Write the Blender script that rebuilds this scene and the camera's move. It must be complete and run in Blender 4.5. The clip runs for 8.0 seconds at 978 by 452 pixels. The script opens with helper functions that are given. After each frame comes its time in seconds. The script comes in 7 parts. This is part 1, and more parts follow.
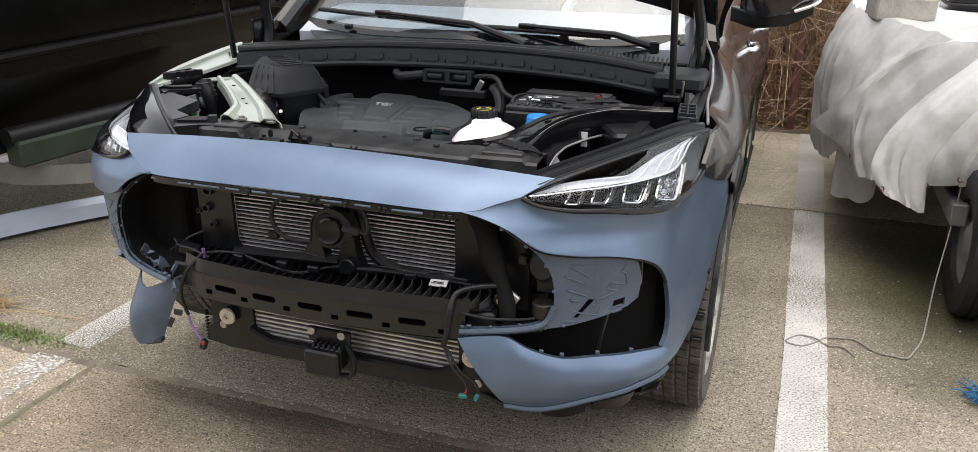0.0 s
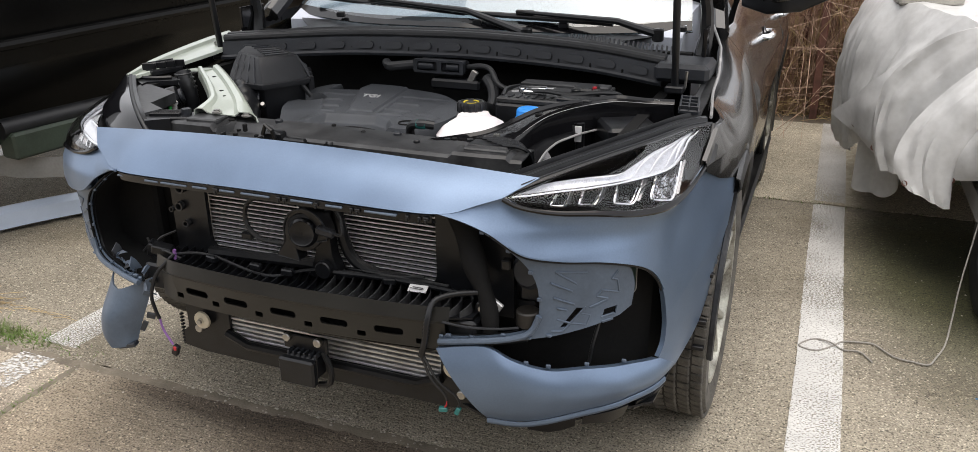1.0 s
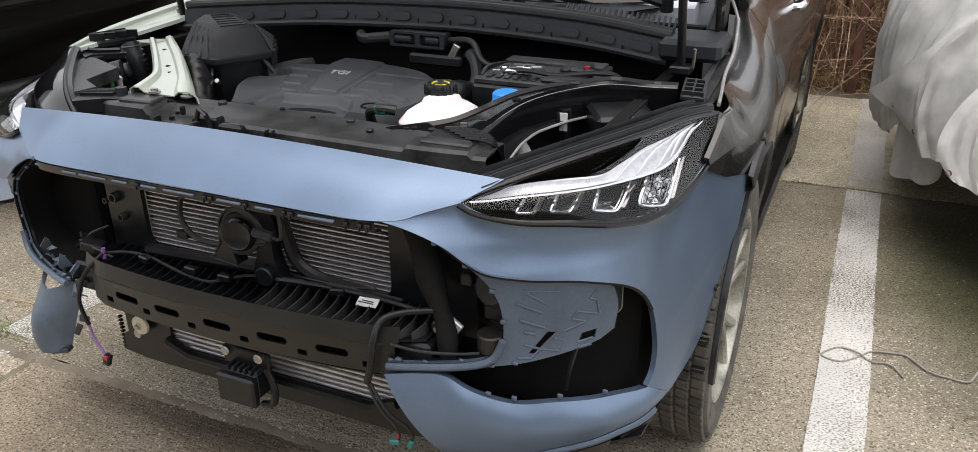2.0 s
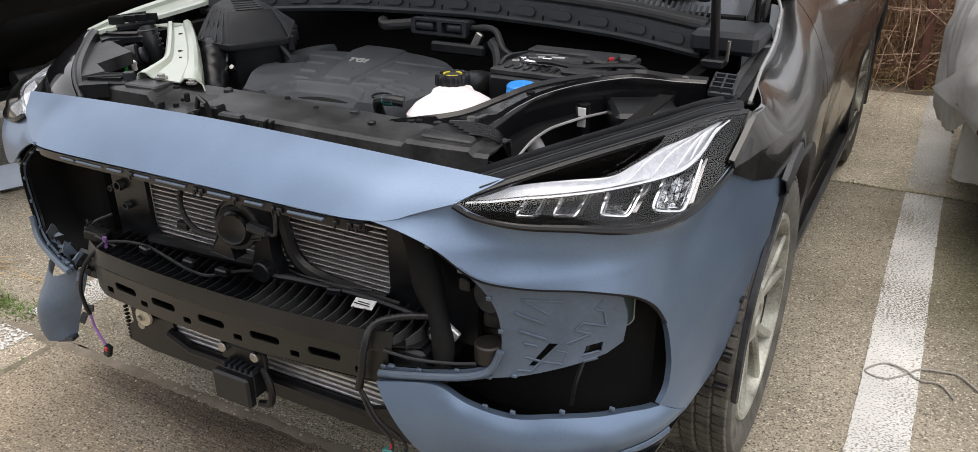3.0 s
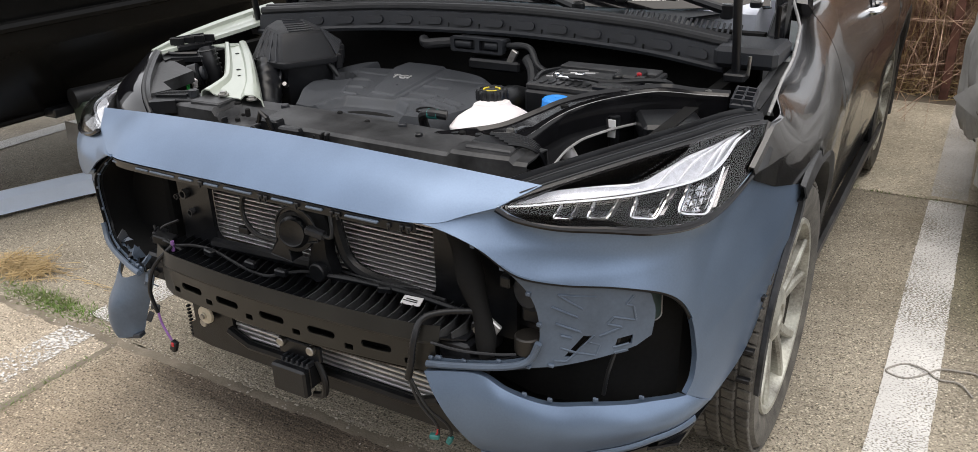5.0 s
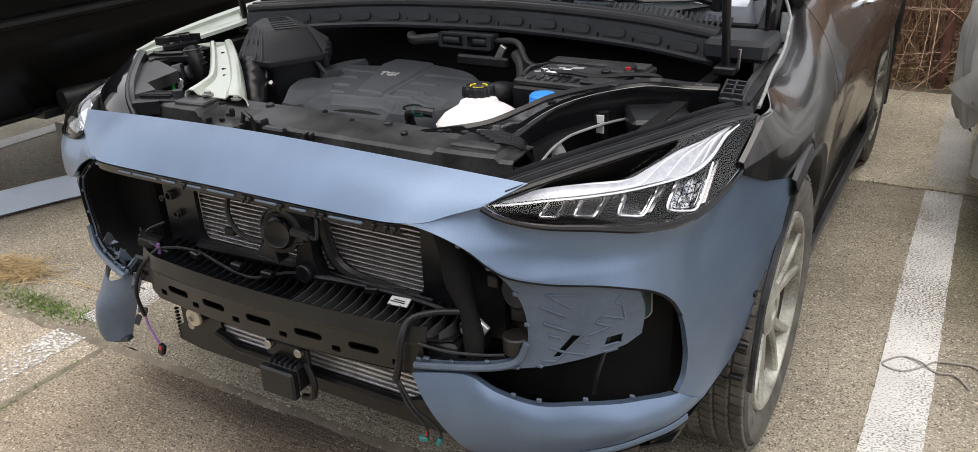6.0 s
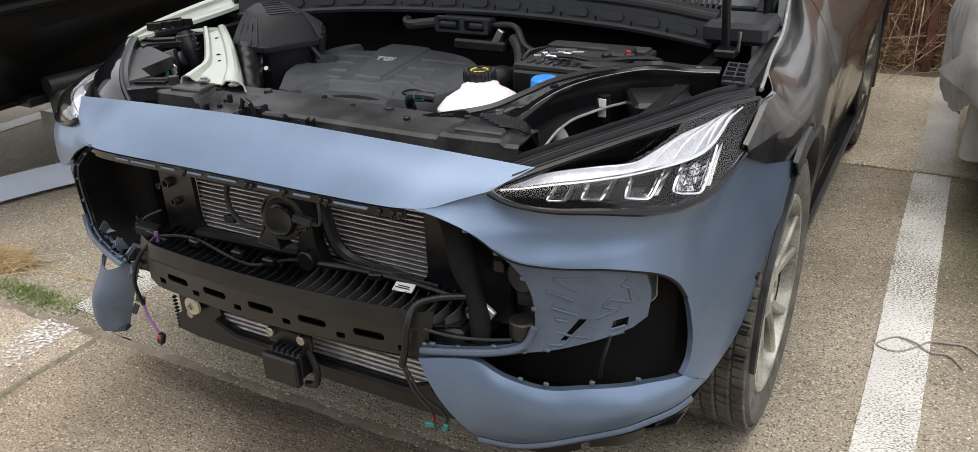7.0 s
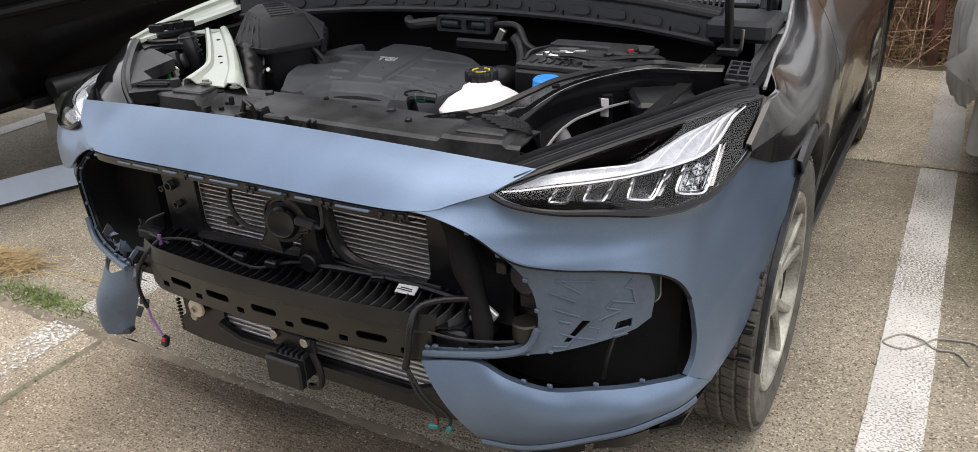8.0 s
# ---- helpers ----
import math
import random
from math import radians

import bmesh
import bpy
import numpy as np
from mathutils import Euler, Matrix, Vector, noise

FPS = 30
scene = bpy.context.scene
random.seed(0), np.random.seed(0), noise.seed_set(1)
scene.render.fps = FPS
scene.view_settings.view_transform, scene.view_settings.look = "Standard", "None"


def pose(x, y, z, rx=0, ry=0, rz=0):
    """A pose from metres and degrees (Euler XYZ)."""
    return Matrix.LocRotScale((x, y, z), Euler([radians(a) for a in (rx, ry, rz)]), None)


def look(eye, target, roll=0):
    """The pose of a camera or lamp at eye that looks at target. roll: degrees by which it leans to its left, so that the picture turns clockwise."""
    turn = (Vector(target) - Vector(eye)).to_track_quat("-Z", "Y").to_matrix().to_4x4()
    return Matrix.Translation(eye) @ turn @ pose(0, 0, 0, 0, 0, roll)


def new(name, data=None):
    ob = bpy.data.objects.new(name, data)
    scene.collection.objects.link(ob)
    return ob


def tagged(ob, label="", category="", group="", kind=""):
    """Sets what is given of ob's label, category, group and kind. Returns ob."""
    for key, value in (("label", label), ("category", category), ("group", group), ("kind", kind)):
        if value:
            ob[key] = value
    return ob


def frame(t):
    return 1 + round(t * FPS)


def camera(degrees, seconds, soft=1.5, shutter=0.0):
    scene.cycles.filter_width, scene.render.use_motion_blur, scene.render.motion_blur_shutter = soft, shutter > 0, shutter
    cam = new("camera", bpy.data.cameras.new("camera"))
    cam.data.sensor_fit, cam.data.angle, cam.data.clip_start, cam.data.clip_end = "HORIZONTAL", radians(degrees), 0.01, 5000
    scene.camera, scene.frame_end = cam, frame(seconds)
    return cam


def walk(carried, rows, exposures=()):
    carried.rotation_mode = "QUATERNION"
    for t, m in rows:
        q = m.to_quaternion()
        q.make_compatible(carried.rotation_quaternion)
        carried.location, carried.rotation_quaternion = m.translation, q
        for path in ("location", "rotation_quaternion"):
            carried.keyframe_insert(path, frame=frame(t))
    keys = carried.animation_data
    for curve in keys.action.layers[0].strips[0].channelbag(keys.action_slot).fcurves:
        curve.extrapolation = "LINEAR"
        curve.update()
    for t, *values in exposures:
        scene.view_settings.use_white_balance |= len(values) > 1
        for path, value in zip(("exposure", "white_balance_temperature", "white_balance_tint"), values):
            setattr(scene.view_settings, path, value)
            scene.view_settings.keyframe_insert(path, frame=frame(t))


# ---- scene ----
import collections

cam = camera(60.7, 8.0, soft=0.7)
PATH = [
    (0, (1.097, -1.252, 1.454), (0.45, 0.504, 0.749), -0.0),
    (0.5, (1.082, -1.24, 1.442), (0.432, 0.516, 0.739), -0.1),
    (1, (1.137, -1.091, 1.437), (0.439, 0.634, 0.704), -0.5),
    (1.5, (1.163, -0.932, 1.417), (0.435, 0.764, 0.646), -0.7),
    (2.8, (1.153, -0.636, 1.397), (0.304, 0.967, 0.554), -0.6),
    (3, (1.203, -0.642, 1.389), (0.325, 0.95, 0.556), -0.7),
    (3.5, (1.254, -0.695, 1.412), (0.343, 0.882, 0.584), -0.9),
    (4, (1.243, -0.761, 1.428), (0.318, 0.815, 0.614), -1.2),
    (4.5, (1.243, -0.777, 1.429), (0.309, 0.798, 0.623), -1.4),
    (6, (1.256, -0.733, 1.428), (0.319, 0.833, 0.609), -2.4),
    (6.5, (1.24, -0.735, 1.425), (0.33, 0.837, 0.59), -2.4),
    (7, (1.218, -0.751, 1.424), (0.322, 0.822, 0.575), -2.4),
    (7.5, (1.213, -0.747, 1.428), (0.314, 0.823, 0.574), -2.7),
    (8, (1.22, -0.739, 1.431), (0.313, 0.823, 0.574), -3.0),
]
walk(cam, [(t, look(eye, target, roll)) for t, eye, target, roll in PATH], [(0.0, 0.69, 7000, 12), (8.0, 0.69, 7000, 12)])

# ---- light ----
world = bpy.data.worlds.new("overcast_sky")
scene.world = world
world.use_nodes = True
wn = world.node_tree
sky = wn.nodes.new("ShaderNodeTexSky")
sky.sky_type, sky.sun_disc = "NISHITA", False
sky.sun_elevation, sky.sun_rotation = radians(83), radians(127)
sky.dust_density, sky.air_density = 4.0, 1.0
pale = wn.nodes.new("ShaderNodeHueSaturation")
pale.inputs["Saturation"].default_value = 0.35
wn.links.new(sky.outputs[0], pale.inputs["Color"])
cloud = wn.nodes.new("ShaderNodeMix")
cloud.data_type = "RGBA"
cloud.inputs[0].default_value = 0.7
cloud.inputs[7].default_value = (7.5, 8.0, 8.8, 1)
wn.links.new(pale.outputs[0], cloud.inputs[6])
wn.links.new(cloud.outputs[2], wn.nodes["Background"].inputs[0])
wn.nodes["Background"].inputs[1].default_value = 0.15
sun = new("sun", bpy.data.lights.new("sun", "SUN"))
sun.data.energy, sun.data.angle, sun.data.color = 1.0, radians(60), (1.0, 0.96, 0.90)
sun.matrix_world = look((0, 0, 20), (-1.0, 0.75, 10.0))


# ---- materials ----
def mat(name, color, rough=0.5, metal=0.0, var=0.25, scale=8.0, fine=120.0, bump=0.1, coat=0.0, tint=None, spec=0.5, bdist=0.002):
    """A surface with colour variation at two scales, and fine relief."""
    m = bpy.data.materials.new(name)
    m.use_nodes = True
    nt = m.node_tree
    b = nt.nodes["Principled BSDF"]
    tc = nt.nodes.new("ShaderNodeTexCoord")
    n1, n2 = nt.nodes.new("ShaderNodeTexNoise"), nt.nodes.new("ShaderNodeTexNoise")
    for n, s, d in ((n1, scale, 5.0), (n2, fine, 3.0)):
        n.inputs["Scale"].default_value, n.inputs["Detail"].default_value = s, d
        nt.links.new(tc.outputs["Object"], n.inputs["Vector"])
    mix = nt.nodes.new("ShaderNodeMix")
    mix.data_type = "RGBA"
    c = Vector(color)
    t = Vector(tint) if tint else c * (1 - var)
    mix.inputs[6].default_value, mix.inputs[7].default_value = (*t, 1), (*(c * (1 + var * 0.5)), 1)
    add = nt.nodes.new("ShaderNodeMath")
    add.operation = "MULTIPLY_ADD"
    nt.links.new(n2.outputs[0], add.inputs[0])
    add.inputs[1].default_value = 0.35
    nt.links.new(n1.outputs[0], add.inputs[2])
    ramp = nt.nodes.new("ShaderNodeMapRange")
    ramp.inputs[1].default_value, ramp.inputs[2].default_value = 0.45, 0.9
    nt.links.new(add.outputs[0], ramp.inputs[0])
    nt.links.new(ramp.outputs[0], mix.inputs[0])
    nt.links.new(mix.outputs[2], b.inputs["Base Color"])
    rr = nt.nodes.new("ShaderNodeMapRange")
    rr.inputs[3].default_value, rr.inputs[4].default_value = max(0.02, rough * 0.85), min(1.0, rough * 1.2)
    nt.links.new(n1.outputs[0], rr.inputs[0])
    nt.links.new(rr.outputs[0], b.inputs["Roughness"])
    b.inputs["Metallic"].default_value = metal
    b.inputs["Coat Weight"].default_value = coat
    b.inputs["Coat Roughness"].default_value = 0.04
    b.inputs["Specular IOR Level"].default_value = spec
    if bump:
        bp = nt.nodes.new("ShaderNodeBump")
        bp.inputs["Strength"].default_value, bp.inputs["Distance"].default_value = bump, bdist
        nt.links.new(n2.outputs[0], bp.inputs["Height"])
        nt.links.new(bp.outputs[0], b.inputs["Normal"])
    return m


def glass(name, color=(1, 1, 1), gloss=1.0, base=0.03):
    """Clear thin pane: what lies behind shows, and the gloss follows Fresnel."""
    m = bpy.data.materials.new(name)
    m.use_nodes = True
    nt = m.node_tree
    nt.nodes.remove(nt.nodes["Principled BSDF"])
    tr, gl, lw, po, ma, mx = (nt.nodes.new("ShaderNode" + k) for k in ("BsdfTransparent", "BsdfGlossy", "LayerWeight", "Math", "Math", "MixShader"))
    tr.inputs[0].default_value = (*color, 1)
    gl.inputs["Roughness"].default_value = 0.02
    gl.inputs[0].default_value = (gloss, gloss, gloss, 1)
    lw.inputs[0].default_value = 0.5
    po.operation, ma.operation = "POWER", "MULTIPLY_ADD"
    po.inputs[1].default_value = 5.0
    ma.inputs[1].default_value, ma.inputs[2].default_value = 1 - base, base
    nt.links.new(lw.outputs["Facing"], po.inputs[0])
    nt.links.new(po.outputs[0], ma.inputs[0])
    nt.links.new(ma.outputs[0], mx.inputs[0])
    nt.links.new(tr.outputs[0], mx.inputs[1])
    nt.links.new(gl.outputs[0], mx.inputs[2])
    nt.links.new(mx.outputs[0], nt.nodes["Material Output"].inputs[0])
    return m


BLUE = mat("satin_blue_grey_paint", (0.140, 0.198, 0.292), 0.35, 0.55, 0.16, 7, 260, 0.03, spec=0.65)
BLUE_IN = mat("blue_grey_plastic", (0.085, 0.115, 0.160), 0.42, 0.0, 0.25, 14, 160, 0.08)
SLATE = mat("dark_slate_bare_plastic", (0.030, 0.036, 0.046), 0.42, 0.0, 0.3, 14, 160, 0.1)
BLACK = mat("black_plastic", (0.0095, 0.0102, 0.0120), 0.30, 0.0, 0.5, 20, 300, 0.12, spec=0.35)
GREYBLK = mat("grained_dark_grey_plastic", (0.020, 0.0225, 0.0275), 0.45, 0.0, 0.35, 15, 500, 0.25, spec=0.4)
DUSTY = mat("dusty_black_plastic", (0.040, 0.041, 0.043), 0.42, 0.0, 0.5, 14, 90, 0.15, tint=(0.009, 0.0095, 0.0105), spec=0.4)
AIRBOX = mat("matt_air_box_plastic", (0.0125, 0.0135, 0.016), 0.5, 0.0, 0.35, 15, 500, 0.25, spec=0.35)
GLOSSBLK = mat("black_lacquered_steel", (0.006, 0.006, 0.007), 0.12, 0.0, 0.4, 16, 200, 0.02, coat=0.1, spec=0.28)
# pale grey for edge lines; paints highlights on the strut and fender edges
EDGE_GREY = mat("pale_edge_grey", (0.30, 0.30, 0.30), 0.25, 0.0, 0.3, 30, 200, 0.05)
DARK = mat("deep_black_lining", (0.010, 0.010, 0.0102), 0.75, 0.0, 0.4, 12, 120, 0.1, spec=0.15)
OLIVE = mat("black_painted_steel_beam", (0.012, 0.0118, 0.0105), 0.34, 0.0, 0.3, 10, 150, 0.05)
GREYCAR = mat("dark_grey_metallic_paint", (0.018, 0.018, 0.019), 0.22, 0.3, 0.15, 6, 700, 0.02, coat=0.6)
PALE = mat("pale_green_white_body_paint", (0.37, 0.41, 0.36), 0.3, 0.0, 0.12, 9, 200, 0.02, coat=0.4)
CHROME = mat("bright_chrome", (0.75, 0.76, 0.78), 0.12, 1.0, 0.1, 20, 100, 0.0)
SMOKED = mat("smoked_reflector", (0.22, 0.22, 0.23), 0.15, 1.0, 0.2, 30, 100, 0.0)
STEEL = mat("dull_zinc_steel", (0.45, 0.44, 0.42), 0.4, 1.0, 0.3, 60, 300, 0.1)
ALU = mat("grey_aluminium_fins", (0.62, 0.62, 0.62), 0.38, 0.6, 0.25, 25, 300, 0.1)
COVER = mat("matt_engine_cover_plastic", (0.055, 0.060, 0.068), 0.5, 0.0, 0.25, 15, 500, 0.25, spec=0.4)
BEZEL = mat("deep_black_bezel", (0.0065, 0.0065, 0.007), 0.22, 0.0, 0.4, 16, 200, 0.02, spec=0.12)
RUBBER = mat("black_rubber", (0.012, 0.013, 0.015), 0.5, 0.0, 0.4, 25, 300, 0.2)
TYRE = mat("dusty_tyre_rubber", (0.12, 0.112, 0.098), 0.85, 0.0, 0.5, 22, 200, 0.3, tint=(0.045, 0.042, 0.038))
TYREGAP = mat("dark_tread_groove", (0.035, 0.032, 0.028), 0.9, 0.0, 0.4, 22, 200, 0.2)
BARREL = mat("dark_rim_barrel", (0.085, 0.078, 0.062), 0.8, 0.2, 0.5, 14, 160, 0.2)
RIM = mat("muddy_grey_alloy", (0.42, 0.42, 0.37), 0.45, 0.4, 0.5, 12, 150, 0.15, tint=(0.14, 0.13, 0.11))
TANK = mat("milky_white_plastic", (0.82, 0.78, 0.78), 0.4, 0.0, 0.06, 14, 150, 0.05)
BLUECAP = mat("bright_blue_plastic", (0.01, 0.26, 0.80), 0.4, 0.0, 0.1, 20, 200, 0.05)
YELLOW = mat("yellow_print", (0.75, 0.60, 0.05), 0.5, 0.0, 0.1, 30, 200, 0.0)
GREYPRINT = mat("grey_print", (0.22, 0.22, 0.22), 0.5, 0.0, 0.1, 30, 200, 0.0)
WHITEPRINT = mat("white_print", (0.75, 0.75, 0.75), 0.5, 0.0, 0.1, 30, 200, 0.0)
LABELBLUE = mat("blue_print", (0.05, 0.25, 0.5), 0.5, 0.0, 0.1, 30, 200, 0.0)
RED = mat("red_plastic", (0.5, 0.02, 0.03), 0.4, 0.0, 0.2, 30, 200, 0.0)
TEAL = mat("teal_plastic", (0.02, 0.16, 0.15), 0.45, 0.0, 0.2, 30, 200, 0.0)
PURPLE = mat("purple_tape", (0.22, 0.10, 0.30), 0.5, 0.0, 0.2, 30, 200, 0.0)
GREENISH = mat("green_translucent_plastic", (0.035, 0.062, 0.06), 0.4, 0.0, 0.2, 20, 200, 0.05)
BRASSY = mat("yellowed_zinc", (0.62, 0.52, 0.33), 0.45, 0.6, 0.2, 40, 200, 0.05)
WHITELENS = mat("white_light_guide", (0.66, 0.68, 0.74), 0.20, 0.0, 0.2, 90, 500, 0.12, coat=0.5)
LENS = glass("clear_lamp_lens", (0.96, 0.96, 0.96), 1.0, 0.015)
SCREEN = glass("tinted_windscreen", (0.72, 0.78, 0.80), 0.95, 0.10)
SIDEGLASS = glass("dark_side_glass", (0.12, 0.13, 0.13))
TARP = mat("weathered_grey_tarpaulin", (0.62, 0.62, 0.615), 0.42, 0.0, 0.16, 3.5, 40, 0.12, tint=(0.47, 0.465, 0.455))
HULL = mat("black_gelcoat", (0.007, 0.007, 0.007), 0.22, 0.0, 0.4, 3, 60, 0.02, spec=0.08)
HULLGREEN = mat("dark_green_hull_paint", (0.05, 0.07, 0.03), 0.4, 0.0, 0.3, 5, 90, 0.05)
TRAILER = mat("grey_galvanised_steel", (0.23, 0.23, 0.225), 0.5, 0.3, 0.25, 8, 100, 0.05)
GREENWOOD = mat("green_painted_beam", (0.03, 0.045, 0.032), 0.6, 0.0, 0.4, 8, 100, 0.15)
PALEBLUE = mat("pale_blue_plastic", (0.50, 0.58, 0.70), 0.35, 0.0, 0.08, 6, 150, 0.02)
RUST = mat("rusty_brown_steel", (0.20, 0.095, 0.072), 0.75, 0.2, 0.45, 14, 160, 0.3)
CEMENT = mat("grey_cement_block", (0.40, 0.38, 0.34), 0.9, 0.0, 0.3, 15, 120, 0.6)
CORD = mat("grey_twisted_cord", (0.33, 0.31, 0.28), 0.9, 0.0, 0.4, 150, 900, 0.5)
BLUENET = mat("blue_plastic_net", (0.02, 0.16, 0.35), 0.5, 0.0, 0.4, 40, 300, 0.2)
GRASS = mat("green_grass", (0.108, 0.200, 0.034), 0.6, 0.0, 0.5, 9, 60, 0.0, tint=(0.11, 0.13, 0.04))
STRAW = mat("dry_straw", (0.50, 0.37, 0.19), 0.8, 0.0, 0.4, 9, 60, 0.0)
TWIG = mat("dry_brown_stems", (0.58, 0.41, 0.30), 0.85, 0.0, 0.55, 14, 60, 0.0, tint=(0.20, 0.11, 0.08))
LITTER = mat("brown_leaf_litter", (0.24, 0.155, 0.11), 0.95, 0.0, 0.6, 22, 140, 0.9, tint=(0.07, 0.042, 0.03), bdist=0.01)
STONE = mat("grey_brown_pebbles", (0.42, 0.38, 0.32), 0.85, 0.0, 0.5, 40, 200, 0.2, tint=(0.16, 0.14, 0.115))
SOIL = mat("brown_soil", (0.155, 0.125, 0.092), 0.95, 0.0, 0.5, 6, 60, 0.8, bdist=0.01)
VELVET = mat("dark_interior_trim", (0.035, 0.035, 0.038), 0.8, 0.0, 0.3, 12, 300, 0.1)
# pale blue-grey paints the windscreen's sky reflection onto the dashboard
DASH = mat("dashboard_sky_reflection_tone", (0.50, 0.53, 0.60), 0.5, 0.0, 0.15, 6, 100, 0.1)
WRAP = mat("white_plastic_film", (0.72, 0.76, 0.80), 0.35, 0.0, 0.15, 20, 200, 0.2)


def concrete(name, light, dark, wet, tone_patches=()):
    """Broomed concrete with pebbles, fine grooves along the bays, old stains and toned patches."""
    m = mat(name, light, 0.85, 0.0, 0.3, 1.6, 45, 0.0, tint=dark)
    nt = m.node_tree
    b = nt.nodes["Principled BSDF"]
    geo = nt.nodes.new("ShaderNodeNewGeometry")
    vor = nt.nodes.new("ShaderNodeTexVoronoi")
    vor.inputs["Scale"].default_value = 190
    nt.links.new(geo.outputs["Position"], vor.inputs["Vector"])
    stretch = nt.nodes.new("ShaderNodeMapping")
    stretch.inputs["Scale"].default_value = (13, 85, 1)
    nt.links.new(geo.outputs["Position"], stretch.inputs[0])
    groove = nt.nodes.new("ShaderNodeTexNoise")
    groove.inputs["Scale"].default_value, groove.inputs["Detail"].default_value = 1.0, 3.0
    nt.links.new(stretch.outputs[0], groove.inputs["Vector"])
    grit = nt.nodes.new("ShaderNodeTexNoise")
    grit.inputs["Scale"].default_value, grit.inputs["Detail"].default_value = 160, 4
    nt.links.new(geo.outputs["Position"], grit.inputs["Vector"])
    stain = nt.nodes.new("ShaderNodeTexNoise")
    stain.inputs["Scale"].default_value, stain.inputs["Detail"].default_value = 1.1, 6
    nt.links.new(geo.outputs["Position"], stain.inputs["Vector"])
    base = b.inputs["Base Color"].links[0].from_socket

    def blend(fac_socket, lo, hi, a, color, kind="MIX"):
        r = nt.nodes.new("ShaderNodeMapRange")
        r.inputs[1].default_value, r.inputs[2].default_value = lo, hi
        nt.links.new(fac_socket, r.inputs[0])
        x = nt.nodes.new("ShaderNodeMix")
        x.data_type, x.blend_type = "RGBA", kind
        nt.links.new(r.outputs[0], x.inputs[0])
        nt.links.new(a, x.inputs[6])
        x.inputs[7].default_value = (*color, 1)
        return x.outputs[2]
    sep = nt.nodes.new("ShaderNodeSeparateColor")
    nt.links.new(vor.outputs["Color"], sep.inputs[0])
    c = blend(sep.outputs[0], 0.84, 0.98, base, tuple(min(1, 1.6 * k) for k in light))
    c = blend(sep.outputs[1], 0.84, 1.0, c, tuple(0.4 * k for k in dark))
    c = blend(grit.outputs[0], 0.48, 0.72, c, tuple(0.35 * k for k in dark))
    c = blend(groove.outputs[0], 0.55, 0.75, c, (0.72, 0.70, 0.66), "MULTIPLY")
    c = blend(stain.outputs[0], 0.5, 0.72, c, wet, "MULTIPLY")
    # each patch multiplies a tone into the colour round one spot
    for cx, cy, rx, ry, tone in tone_patches:
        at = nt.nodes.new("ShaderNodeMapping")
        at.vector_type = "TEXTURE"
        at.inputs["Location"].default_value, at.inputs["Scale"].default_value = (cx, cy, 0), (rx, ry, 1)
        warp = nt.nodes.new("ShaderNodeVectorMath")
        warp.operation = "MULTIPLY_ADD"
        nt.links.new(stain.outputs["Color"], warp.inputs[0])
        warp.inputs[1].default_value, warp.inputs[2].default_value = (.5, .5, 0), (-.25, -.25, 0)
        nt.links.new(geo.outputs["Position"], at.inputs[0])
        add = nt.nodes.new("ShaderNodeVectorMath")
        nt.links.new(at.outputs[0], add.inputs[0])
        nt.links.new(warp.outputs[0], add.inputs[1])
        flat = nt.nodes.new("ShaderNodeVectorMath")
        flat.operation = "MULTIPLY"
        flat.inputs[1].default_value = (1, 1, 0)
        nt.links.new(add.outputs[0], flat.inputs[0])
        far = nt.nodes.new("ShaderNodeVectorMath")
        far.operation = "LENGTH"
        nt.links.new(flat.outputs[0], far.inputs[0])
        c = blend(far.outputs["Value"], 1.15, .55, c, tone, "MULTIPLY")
    nt.links.new(c, b.inputs["Base Color"])
    h = nt.nodes.new("ShaderNodeMath")
    h.operation = "MULTIPLY_ADD"
    nt.links.new(groove.outputs[0], h.inputs[0])
    h.inputs[1].default_value = 1.2
    nt.links.new(grit.outputs[0], h.inputs[2])
    bp = nt.nodes.new("ShaderNodeBump")
    bp.inputs["Strength"].default_value, bp.inputs["Distance"].default_value = 0.9, 0.005
    nt.links.new(h.outputs[0], bp.inputs["Height"])
    nt.links.new(bp.outputs[0], b.inputs["Normal"])
    return m


# SLAB's two patches paint in the shade under the covered boat, tinted mossy
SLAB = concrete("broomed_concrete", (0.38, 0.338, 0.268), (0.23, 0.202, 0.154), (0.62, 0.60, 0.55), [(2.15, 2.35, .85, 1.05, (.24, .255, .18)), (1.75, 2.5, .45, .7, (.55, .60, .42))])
# darker patches under the car's nose and along the joint, a paler one left
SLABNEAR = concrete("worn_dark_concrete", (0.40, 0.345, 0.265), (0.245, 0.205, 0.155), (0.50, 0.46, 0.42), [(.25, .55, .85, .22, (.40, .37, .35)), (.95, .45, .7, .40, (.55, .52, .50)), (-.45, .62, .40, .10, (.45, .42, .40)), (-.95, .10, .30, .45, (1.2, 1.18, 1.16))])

SLABLEFT = concrete("dry_worn_concrete", (0.54, 0.47, 0.37), (0.35, 0.295, 0.23), (0.62, 0.60, 0.57))
SLABFAR = concrete("pale_broomed_concrete", (0.64, 0.575, 0.455), (0.36, 0.32, 0.245), (0.66, 0.64, 0.60))


